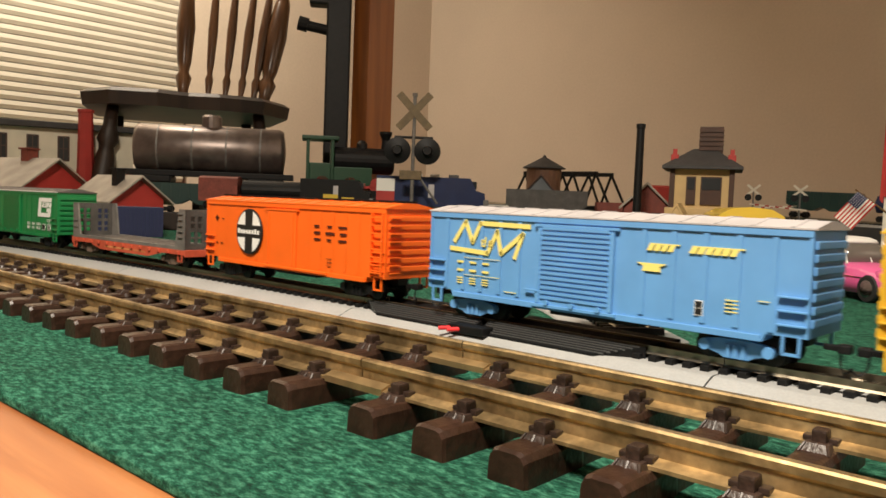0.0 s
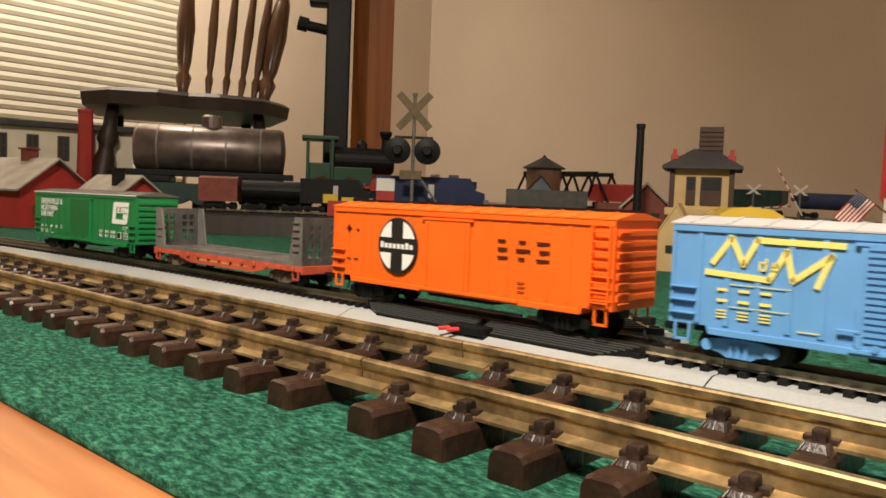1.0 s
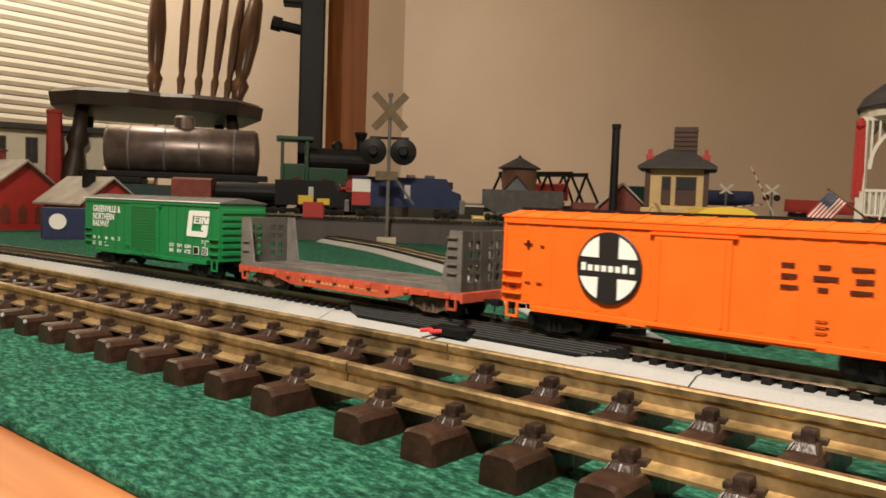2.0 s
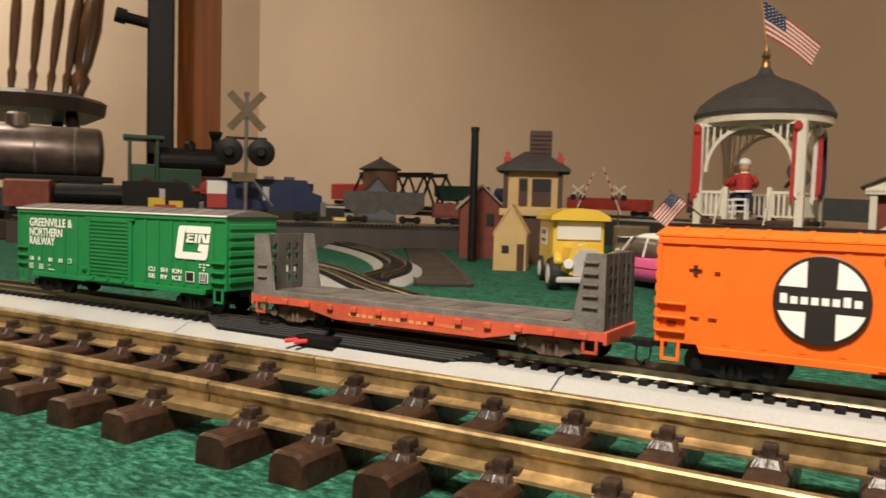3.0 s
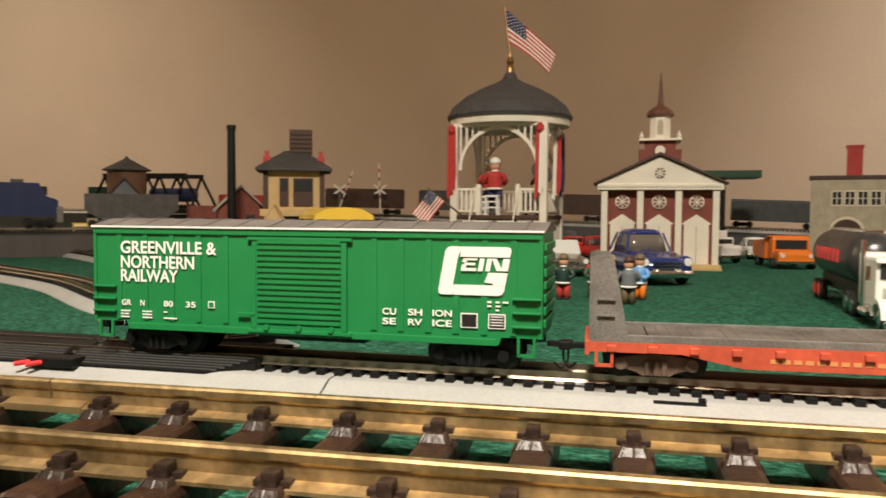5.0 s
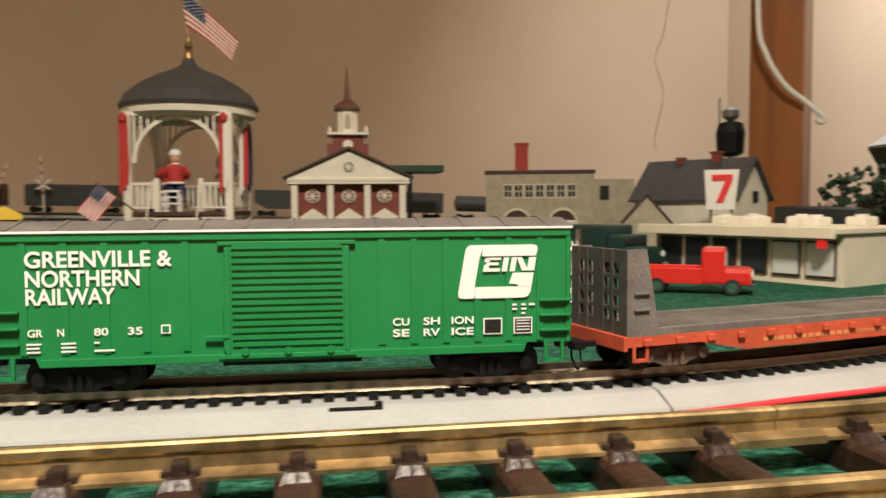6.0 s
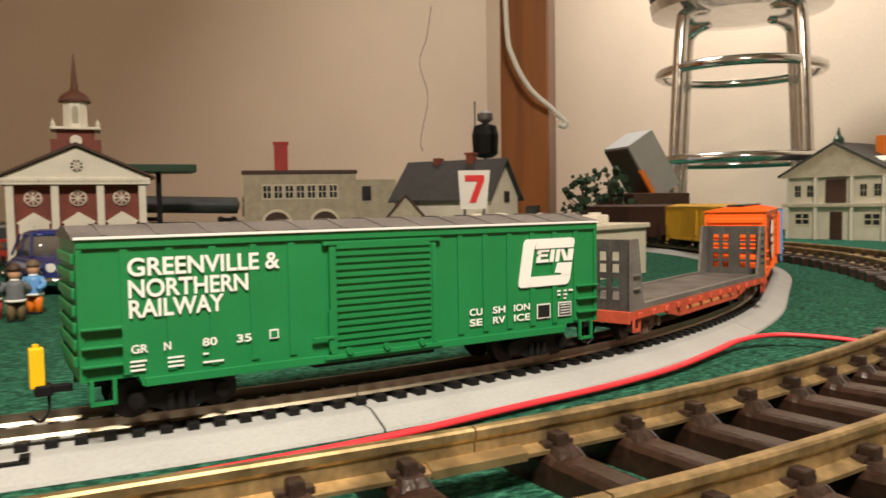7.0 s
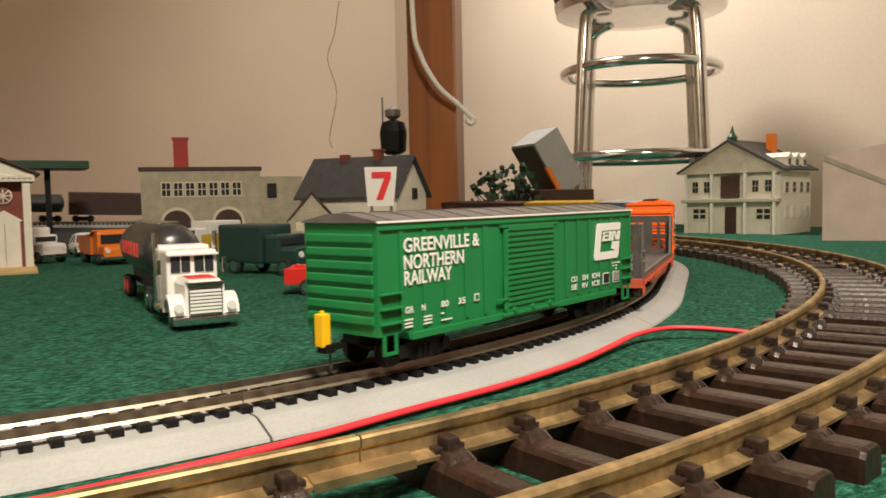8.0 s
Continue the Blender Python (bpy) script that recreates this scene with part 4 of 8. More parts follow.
bars("small_lettering", [(-0.0715 + 0.0078 * j, -0.0675 + 0.0078 * j, z, z + h) for j in range(3) for z, h in ((0.0264, 0.0010), (0.0224, 0.0011), (0.0190, 0.0005), (0.0178, 0.0005), (0.0166, 0.0005))]
     + [(-0.0672, -0.0452, 0.0208, 0.0210), (-0.0672, -0.0452, 0.0290, 0.0292), (-0.0425, -0.0353, 0.0150, 0.0153), (0.0605, 0.0655, 0.0230, 0.0234), (0.0605, 0.0655, 0.0216, 0.0220), (0.0605, 0.0655, 0.0202, 0.0206),
        (0.0605, 0.0655, 0.0188, 0.0192), (0.0725, 0.0765, 0.0240, 0.0243)], LETTER_YELLOW, car, Y)
slanted("slanted_lettering", [lean(0.0225 + 0.0029 * i, 0.0248 + 0.0029 * i, 0.0392, 0.0416, 0.5) for i in range(4)] + [lean(0.0400 + 0.0031 * i, 0.0426 + 0.0031 * i, 0.0392, 0.0416, 0.5) for i in range(6)]
        + [lean(0.0225, 0.0350, 0.0416, 0.0421, 0.5), lean(0.0400, 0.0600, 0.0416, 0.0421, 0.5)], LETTER_YELLOW, car, Y, "slanted yellow lettering")
slanted("badge", [[(0.0240, 0.0342), (0.0370, 0.0342), (0.0340, 0.0330), (0.0345, 0.0310), (0.0265, 0.0310), (0.0270, 0.0330)]], LETTER_YELLOW, car, Y, "yellow winged badge")
for z in (0.0165, 0.0192):
    bars("stencil_plate", [(0.0492, 0.0520, z, z + 0.0024)], LETTER_BLACK, car, Y)
    bars("stencil_frame", [(0.0489, 0.0523, z - 0.0003, z + 0.0027)], LETTER_WHITE, car, Y + 0.0001)

# the two cars ahead of it
car = CARS["yellow"] = box_car("box_car", "ochre-yellow box car with plain ribbed sides", CAR_YELLOW, CAR_YELLOW, BLACK_PLASTIC, ribs(-0.090, -0.020, 5) + ribs(0.018, 0.090, 5), (-0.020, 0.018))
bars("side_lettering", [(0.030, 0.038, 0.026, 0.038), (0.050, 0.066, 0.028, 0.036), (-0.075, -0.040, 0.030, 0.036)], LETTER_BLACK, car, Y)
car = CARS["brown"] = box_car("box_car", "dark brown box car with plain ribbed sides", CAR_BROWN, CAR_BROWN, BLACK_PLASTIC, ribs(-0.090, -0.020, 5) + ribs(0.018, 0.090, 5), (-0.020, 0.018))


# ---- the village behind the track ----
BRICK_RED = material("red_brick_plastic", (0.20, 0.045, 0.030), 0.65, stain=0.25, stain_scale=60, grain=0.2, grain_scale=500)
CREAM = material("cream_plastic", (0.72, 0.66, 0.52), 0.55, stain=0.08, stain_scale=40)
OFFWHITE = material("offwhite_plastic", (0.76, 0.72, 0.62), 0.5, stain=0.08, stain_scale=60)
SHINGLE = material("grey_shingle", (0.048, 0.046, 0.047), 0.7, stain=0.25, stain_scale=90, grain=0.3, grain_scale=900, bump=0.4, bump_scale=700)
BROWN_TRIM = material("brown_trim", (0.060, 0.026, 0.015), 0.6, stain=0.2, stain_scale=80)
TAN_WALL = material("tan_wall", (0.55, 0.38, 0.17), 0.6, stain=0.12, stain_scale=50)
STONE_WALL = material("pale_stone_wall", (0.46, 0.41, 0.31), 0.75, stain=0.2, stain_scale=60, grain=0.15, grain_scale=500)
GOLD = material("gold_paint", (0.20, 0.115, 0.045), 0.35, metal=0.8)
FABRIC_RED = material("red_fabric", (0.45, 0.03, 0.025), 0.7, stain=0.15, stain_scale=200)
FABRIC_WHITE = material("white_fabric", (0.75, 0.72, 0.66), 0.75)
FABRIC_BLUE = material("navy_fabric", (0.020, 0.028, 0.085), 0.75)
GLASS_DARK = material("dark_window_glass", (0.03, 0.035, 0.04), 0.12, spec=0.6)
GLASS_SMOKE = material("smoky_car_window", (0.13, 0.115, 0.10), 0.15, spec=0.6)
GLASS_PALE = material("pale_window_plastic", (0.62, 0.64, 0.62), 0.2)
CHROME = material("chrome", (0.72, 0.72, 0.72), 0.13, metal=1.0, stain=0.1, stain_scale=60)
TYRE = material("black_tyre", (0.014, 0.014, 0.014), 0.7)
PINK = material("pink_car_enamel", (0.80, 0.13, 0.36), 0.22, coat=0.5)
NAVY = material("navy_car_enamel", (0.018, 0.030, 0.155), 0.2, coat=0.5)
SILVER_CAR = material("grey_bronze_enamel", (0.20, 0.165, 0.14), 0.28, metal=0.4, coat=0.4)
YELLOW_TRUCK = material("yellow_truck_enamel", (0.70, 0.48, 0.06), 0.35, coat=0.3, stain=0.06)
WHITE_TRUCK = material("white_truck_plastic", (0.80, 0.79, 0.76), 0.35)
ORANGE_TRUCK = material("orange_truck_enamel", (0.80, 0.20, 0.015), 0.4)
RED_TRUCK = material("red_truck_enamel", (0.62, 0.025, 0.02), 0.3, coat=0.3)
GREEN_DARK = material("dark_green_enamel", (0.012, 0.040, 0.035), 0.4)
BARN_RED = material("barn_red", (0.42, 0.035, 0.028), 0.6, stain=0.12, stain_scale=50)
ROOF_TIN = material("pale_tin_roof", (0.36, 0.32, 0.27), 0.6, stain=0.25, stain_scale=40)
GREY_BLUE = material("slate_blue_wall", (0.13, 0.145, 0.16), 0.6, stain=0.12, stain_scale=60)
TANK_SILVER = material("dull_silver_tank", (0.21, 0.17, 0.155), 0.36, metal=0.7, stain=0.45, stain_scale=25)
LOCO_GREEN = material("dark_green_loco", (0.012, 0.060, 0.028), 0.4)
SIGN_TAN = material("weathered_sign", (0.15, 0.105, 0.05), 0.6, stain=0.3, stain_scale=120)
SKIN = material("painted_face", (0.62, 0.33, 0.20), 0.5)
LAMP_GLASS = material("headlamp", (0.75, 0.75, 0.72), 0.1)
FOLIAGE = material("dark_model_foliage", (0.020, 0.050, 0.022), 0.8, stain=0.4, stain_scale=90)
TRACKBED_GREY = material("dark_trackbed_grey", (0.030, 0.029, 0.027), 0.45, stain=0.3, stain_scale=15)


def stand(x, y, az=0.0, z=0.0):
    """A pose whose front (-y) looks back along the bearing az, in degrees clockwise from +y."""
    return pose(x, y, z, 0, 0, -az)


def heading(x, y, dx, dy, z=0.0):
    """A pose whose +x points along dx, dy."""
    return pose(x, y, z, 0, 0, math.degrees(math.atan2(dy, dx)))


def wheel(owner, x, y, r, w, hub_mat=CHROME):
    bm = bmesh.new()
    lathe(bm, [(r * 0.55, -w / 2), (r * 0.92, -w / 2), (r, -w / 2 * 0.6), (r, w / 2 * 0.6), (r * 0.92, w / 2), (r * 0.55, w / 2)], 22, Matrix.Translation((x, y, r)) @ pose(0, 0, 0, 90))
    tyre = part("wheel", bm, TYRE, owner)
    bm = bmesh.new()
    lathe(bm, [(r * 0.62, -w / 2 - 0.0004), (r * 0.62, w / 2 + 0.0004)], 18, Matrix.Translation((x, y, r)) @ pose(0, 0, 0, 90))
    part("hub_cap", bm, hub_mat, tyre)


def road_car(name, label, at, L, W, H, paint, roof_mat, round_nose=0.35, open_top=False, hub=CHROME, group=""):
    """A toy car: shaped body with hood, cabin with windows, wheels, bumpers, grille and lamps. It drives along +x."""
    car = thing(name, label, "toy car", at, group)
    belt, r = H * 0.58, H * 0.20
    n, rings = 17, []
    bm = bmesh.new()
    for i in range(n):
        u = -1 + 2 * i / (n - 1)
        k = max(0.0, 1 - abs(u) ** 6 * 0.55) ** 0.5
        top = belt * (1.0 - 0.20 * max(0, u - 0.45) / 0.55 - 0.24 * max(0, -u - 0.5) / 0.5)
        w = W / 2 * (0.80 + 0.20 * k)
        low = H * (0.13 if abs(u) < 0.93 else 0.20)
        ring = [(-w * 0.94, low), (-w, H * 0.30), (-w * 0.97, top * 0.86), (-w * 0.80, top), (0, top * 1.035), (w * 0.80, top), (w * 0.97, top * 0.86), (w, H * 0.30), (w * 0.94, low)]
        rings.append([bm.verts.new((u * L / 2 * 0.97, y, z)) for y, z in ring])
    for a, b in zip(rings, rings[1:]):
        for i in range(8):
            bm.faces.new((a[i], a[i + 1], b[i + 1], b[i]))
        bm.faces.new((a[8], a[0], b[0], b[8]))
    bm.faces.new(rings[0])
    bm.faces.new(rings[-1][::-1])
    body = part("body", bm, paint, car, smooth=True)
    # cabin
    a0, a1, b0, b1 = -0.33 * L, 0.12 * L, -0.24 * L, 0.03 * L
    wb, wt = W * 0.43, W * 0.34
    if open_top:
        bm = bmesh.new()
        for y0, y1 in ((-wb, wb),):
            v = [bm.verts.new(p) for p in ((0.13 * L, y0, belt), (0.13 * L, y1, belt), (0.07 * L, y1 * 0.88, H * 0.98), (0.07 * L, y0 * 0.88, H * 0.98), (0.122 * L, y0, belt), (0.122 * L, y1, belt), (0.062 * L, y1 * 0.88, H * 0.98), (0.062 * L, y0 * 0.88, H * 0.98))]
            for f in ((0, 1, 2, 3), (7, 6, 5, 4), (0, 4, 5, 1), (1, 5, 6, 2), (2, 6, 7, 3), (3, 7, 4, 0)):
                bm.faces.new([v[i] for i in f])
        part("windscreen", bm, GLASS_PALE, car)
        bm = bmesh.new()
        for y in (-wb * 0.5, wb * 0.5):
            box(bm, -0.16 * L, -0.10 * L, y - wb * 0.35, y + wb * 0.35, belt * 0.9, H * 0.86, 0.002)
        part("seat", bm, FABRIC_RED, car)
    else:
        def ring_at(bm, z, x0, x1, half, n=24):
            ring = []
            for k in range(n):
                c, d = math.cos(2 * math.pi * k / n), math.sin(2 * math.pi * k / n)
                ring.append(bm.verts.new(((x0 + x1) / 2 + (x1 - x0) / 2 * math.copysign(abs(c) ** 0.45, c), half * math.copysign(abs(d) ** 0.45, d), z)))
            return ring

        def loft(name, levels, mat):
            bm = bmesh.new()
            rings = [ring_at(bm, *level) for level in levels]
            for p, q in zip(rings, rings[1:]):
                for k in range(len(p)):
                    bm.faces.new((p[k], p[(k + 1) % len(p)], q[(k + 1) % len(p)], q[k]))
            bm.faces.new(rings[0][::-1])
            bm.faces.new(rings[-1])
            return part(name, bm, mat, car, smooth=True)

        loft("window", [(belt * 0.95, a0, a1, wb), (H * 0.80, (a0 + b0) / 2, (a1 + b1) / 2, (wb + wt) / 2), (H * 0.92, b0, b1, wt)], GLASS_SMOKE)
        loft("roof", [(H * 0.895, b0 - 0.012 * L, b1 + 0.014 * L, wt * 1.04), (H * 0.945, b0, b1, wt * 0.98), (H * 0.985, b0 * 0.85, b1 - 0.03 * L, wt * 0.75), (H, b0 * 0.6, b1 - 0.08 * L, wt * 0.35)], roof_mat)
        bm = bmesh.new()
        for sx0, sx1 in ((a0, b0), (a1, b1)):
            for s in (-1, 1):
                tube(bm, [(sx0, s * wb, belt * 0.97), (sx1, s * wt, H * 0.92)], H * 0.022, 6)
        for s in (-1, 1):
            tube(bm, [(-0.09 * L, s * wb * 1.005, belt * 0.97), (-0.085 * L, s * wt * 1.02, H * 0.92)], H * 0.022, 6)
        tube(bm, [(a1, 0, belt * 0.98), (b1, 0, H * 0.92)], H * 0.012, 6)
        part("window_pillar", bm, roof_mat, car)
    for x in (-0.31 * L, 0.31 * L):
        for y in (-W * 0.45, W * 0.45):
            wheel(car, x, y, r * 1.08, W * 0.13, hub)
    # bumpers, grille, lamps, trim
    for s in (-1, 1):
        bm = bmesh.new()
        tube(bm, smooth_line([(s * L * 0.44, -W * 0.50, H * 0.22), (s * L * 0.495, -W * 0.36, H * 0.22), (s * L * 0.51, 0, H * 0.22), (s * L * 0.495, W * 0.36, H * 0.22), (s * L * 0.44, W * 0.50, H * 0.22)], 4), H * 0.072, 8)
        part("bumper", bm, CHROME, car, "chrome bumper", smooth=True)
    bm = bmesh.new()
    for j in range(3):
        box(bm, L * 0.465, L * 0.500, -W * 0.27, W * 0.27, H * (0.30 + 0.055 * j), H * (0.325 + 0.055 * j), 0.0003)
    part("grille", bm, CHROME, car)
    for y in (-W * 0.38, W * 0.38):
        bm = bmesh.new()
        rod(bm, (L * 0.455, y * 1.05, H * 0.43), (L * 0.492, y * 1.05, H * 0.43), H * 0.078, H * 0.070, 14)
        part("headlight", bm, LAMP_GLASS, car)
    for y in (-W * 0.20, W * 0.20):
        bm = bmesh.new()
        lathe(bm, [(H * 0.02, L * 0.475), (H * 0.075, L * 0.490), (H * 0.06, L * 0.515), (H * 0.01, L * 0.528)], 10, Matrix.Translation((0, y, H * 0.26)) @ pose(0, 0, 0, 0, 90))
        part("bumper_guard", bm, CHROME, car, smooth=True)
    for y in (-W * 0.40, W * 0.40):
        bm = bmesh.new()
        lathe(bm, [(H * 0.05, L * 0.30), (H * 0.095, L * 0.36), (H * 0.11, L * 0.44), (H * 0.095, L * 0.478), (H * 0.05, L * 0.482)], 14, Matrix.Translation((0, y, H * 0.43)) @ pose(0, 0, 0, 0, 90))
        part("fender_pod", bm, paint, car, smooth=True)
    bm = bmesh.new()
    for s in (-1, 1):
        box(bm, -0.40 * L, 0.34 * L, s * W * 0.500 - 0.0003, s * W * 0.500 + 0.0003, H * 0.37, H * 0.385)
    part("trim_strip", bm, CHROME, car)
    return car


road_car("toy_car", "glossy pink toy sedan with white roof and chrome bumpers", heading(-0.292, 0.530, 0.80, -0.60), 0.150, 0.056, 0.050, PINK, WHITE_PAINT, group="toy cars")
road_car("toy_car", "dark blue rounded toy sedan with chrome trim", heading(-0.098, 0.625, 0.30, -0.95), 0.125, 0.052, 0.052, NAVY, NAVY, group="toy cars")
road_car("toy_car", "bronze-grey open toy sports car with red seats", heading(-0.190, 0.705, 0.20, -0.98), 0.125, 0.056, 0.038, SILVER_CAR, SILVER_CAR, open_top=True, group="toy cars")
road_car("toy_car", "small white toy estate car", heading(0.085, 1.075, 0.05, -1), 0.090, 0.040, 0.032, WHITE_TRUCK, WHITE_TRUCK, group="toy cars")
road_car("toy_car", "small red toy car parked by the village", heading(-0.150, 0.98, 0.4, -0.9), 0.080, 0.038, 0.034, RED_TRUCK, RED_TRUCK, group="toy cars")

# vintage yellow delivery truck
car = thing("delivery_truck", "yellow vintage toy delivery truck with pale windscreen", "toy truck", heading(-0.372, 0.492, 0.52, -0.85))
bm = bmesh.new()
box(bm, -0.065, 0.012, -0.0235, 0.0235, 0.014, 0.060, 0.003)
part("van_body", bm, YELLOW_TRUCK, car)
bm = bmesh.new()
prism(bm, [(-0.027, 0.060), (0.027, 0.060), (0.026, 0.064), (0.016, 0.0695), (0, 0.071), (-0.016, 0.0695), (-0.026, 0.064)], -0.020, 0.068, pose(0, 0, 0, 0, 0, 90))
part("roof", bm, YELLOW_TRUCK, car)
bm = bmesh.new()
box(bm, 0.0122, 0.0140, -0.0200, 0.0200, 0.0425, 0.0592, 0.001)
part("windscreen", bm, GLASS_PALE, car)
bm = bmesh.new()
prism(bm, [(-0.015, 0.014), (0.015, 0.014), (0.0165, 0.026), (0.013, 0.037), (0, 0.041), (-0.013, 0.037), (-0.0165, 0.026)], -0.050, -0.010, pose(0, 0, 0, 0, 0, 90))
part("hood", bm, YELLOW_TRUCK, car)
bm = bmesh.new()
prism(bm, [(-0.012, 0.013), (0.012, 0.013), (0.012, 0.030), (0.007, 0.036), (-0.007, 0.036), (-0.012, 0.030)], -0.0525, -0.0495, pose(0, 0, 0, 0, 0, 90))
part("radiator", bm, ROOF_SILVER, car)
for s in (-1, 1):
    bm = bmesh.new()
    tube(bm, smooth_line([(0.020, s * 0.024, 0.013), (0.026, s * 0.0245, 0.026), (0.042, s * 0.0245, 0.030), (0.054, s * 0.0250, 0.024)], 4), 0.0042, 8)
    part("mudguard", bm, YELLOW_TRUCK, car, smooth=True)
    bm = bmesh.new()
    lathe(bm, [(0.0015, -0.006), (0.0052, -0.001), (0.0055, 0.002), (0.0048, 0.0026)], 16, Matrix.Translation((0.052, s * 0.0165, 0.0235)) @ pose(0, 0, 0, 0, 90) @ Matrix.Scale(0.8, 4))
    part("headlight", bm, LAMP_GLASS, car)
    wheel(car, 0.041, s * 0.0272, 0.0140, 0.0095, WHITE_PAINT)
    wheel(car, -0.045, s * 0.0220, 0.0125, 0.0075, WHITE_PAINT)
bm = bmesh.new()
box(bm, 0.052, 0.056, -0.027, 0.027, 0.0075, 0.0125, 0.0015)
part("bumper", bm, ROOF_SILVER, car)
bars("side_lettering", [(-0.052, -0.020, 0.036, 0.052)], WHITE_PAINT, car, -0.0236)
bars("side_lettering", [(-0.048 + 0.008 * i, -0.043 + 0.008 * i, 0.046, 0.050) for i in range(3)] + [(-0.048 + 0.006 * i, -0.044 + 0.006 * i, 0.039, 0.042) for i in range(4)], LETTER_BLACK, car, -0.0238)

# lorry with tank trailer
lorry = thing("tanker_lorry", "white toy lorry with chrome grille pulling a dark tank trailer", "toy truck", heading(0.040, 0.340, -0.06, -1.0))
bm = bmesh.new()
box(bm, -0.012, 0.012, -0.0145, 0.0145, 0.012, 0.042, 0.002)
box(bm, -0.028, -0.010, -0.0150, 0.0150, 0.010, 0.044, 0.002)
cab = part("cab", bm, WHITE_TRUCK, lorry)
bm = bmesh.new()
for y in (-0.0066, 0.0066):
    box(bm, 0.0118, 0.0130, y - 0.0055, y + 0.0055, 0.029, 0.0385, 0.0006)
part("windscreen", bm, GLASS_DARK, cab)
bm = bmesh.new()
prism(bm, [(-0.0105, 0.008), (0.0105, 0.008), (0.0105, 0.024), (0.008, 0.0275), (-0.008, 0.0275), (-0.0105, 0.024)], -0.044, -0.012, pose(0, 0, 0, 0, 0, 90))
part("hood", bm, WHITE_TRUCK, lorry)
bm = bmesh.new()
box(bm, 0.0435, 0.0455, -0.0092, 0.0092, 0.008, 0.0235, 0.0008)
grille = part("grille", bm, CHROME, lorry)
for i in range(7):
    bm = bmesh.new()
    z = 0.0098 + i * 0.0019
    box(bm, 0.0455, 0.0464, -0.0084, 0.0084, z - 0.0006, z + 0.0006, 0.0002)
    part("grille_bar", bm, WHITE_TRUCK, grille)
bm = bmesh.new()
box(bm, 0.043, 0.0475, -0.0175, 0.0175, 0.003, 0.0078, 0.0012)
part("bumper", bm, CHROME, lorry)
bm = bmesh.new()
box(bm, 0.0110, 0.0158, -0.0145, 0.0145, 0.0388, 0.0402, 0.0005)
part("sun_visor", bm, WHITE_TRUCK, cab)
for y in (-0.0066, 0.0066):
    bm = bmesh.new()
    box(bm, 0.0128, 0.0135, y - 0.0002, y + 0.0002, 0.029, 0.0385)
    part("window_bar", bm, WHITE_TRUCK, cab)
bm = bmesh.new()
box(bm, 0.0395, 0.0458, -0.0098, 0.0098, 0.0235, 0.0262, 0.0008)
part("grille_cap", bm, CHROME, lorry)
bm = bmesh.new()
box(bm, 0.020, 0.040, -0.0070, 0.0070, 0.0274, 0.0280)
part("hood_badge", bm, RED_PLASTIC, lorry)
for s in (-1, 1):
    bm = bmesh.new()
    arc = [radians(a) for a in range(5, 176, 17)]
    prism(bm, [(0.031 + 0.0128 * math.cos(a), 0.0072 + 0.0118 * math.sin(a)) for a in arc] + [(0.031 + 0.0100 * math.cos(a), 0.0072 + 0.0092 * math.sin(a)) for a in reversed(arc)], s * 0.0100, s * 0.0185)
    part("mudguard", bm, WHITE_TRUCK, lorry)
    bm = bmesh.new()
    box(bm, 0.0105, 0.0125, s * 0.0185 - 0.0012, s * 0.0185 + 0.0012, 0.028, 0.037, 0.0004)
    part("mirror", bm, CHROME, lorry)
    bm = bmesh.new()
    rod(bm, (0.0425, s * 0.0140, 0.0125), (0.0465, s * 0.0140, 0.0125), 0.0024)
    part("headlight", bm, LAMP_GLASS, lorry)
    bm = bmesh.new()
    rod(bm, (-0.006, s * 0.0172, 0.010), (-0.006, s * 0.0172, 0.052), 0.0016)
    part("exhaust_stack", bm, CHROME, lorry)
    bm = bmesh.new()
    rod(bm, (-0.010, s * 0.0150, 0.0085), (0.010, s * 0.0150, 0.0085), 0.0040)
    part("fuel_tank", bm, CHROME, lorry)
    for x in (0.031, -0.040, -0.056, -0.150, -0.166):
        wheel(lorry, x, s * 0.0135, 0.0080, 0.0055, CHROME if x > -0.1 else RED_PLASTIC)
bm = bmesh.new()
box(bm, -0.068, 0.030, -0.006, 0.006, 0.008, 0.012)
part("chassis", bm, BLACK_PLASTIC, lorry)
bm = bmesh.new()
lathe(bm, [(0.004, -0.176), (0.0150, -0.173), (0.0186, -0.166), (0.0186, -0.052), (0.0165, -0.043), (0.010, -0.038), (0.002, -0.0365)], 32, Matrix.Translation((0, 0, 0.0375)) @ pose(0, 0, 0, 0, 90))
tank = part("tank", bm, material("charcoal_tank_enamel", (0.035, 0.035, 0.037), 0.32, stain=0.2, stain_scale=60), lorry, "dark grey tank with red lettering", smooth=True)
bm = bmesh.new()
box(bm, -0.166, -0.055, -0.006, 0.006, 0.0552, 0.0572, 0.0005)
part("walkway", bm, CHROME, tank)
bm = bmesh.new()
for i in range(6):
    box(bm, -0.080 - i * 0.014, -0.071 - i * 0.014, -0.0190, -0.0180, 0.034, 0.043)
part("side_lettering", bm, RED_PLASTIC, tank)
bm = bmesh.new()
box(bm, -0.174, -0.045, -0.009, 0.009, 0.011, 0.021)
part("trailer_frame", bm, BLACK_PLASTIC, lorry)


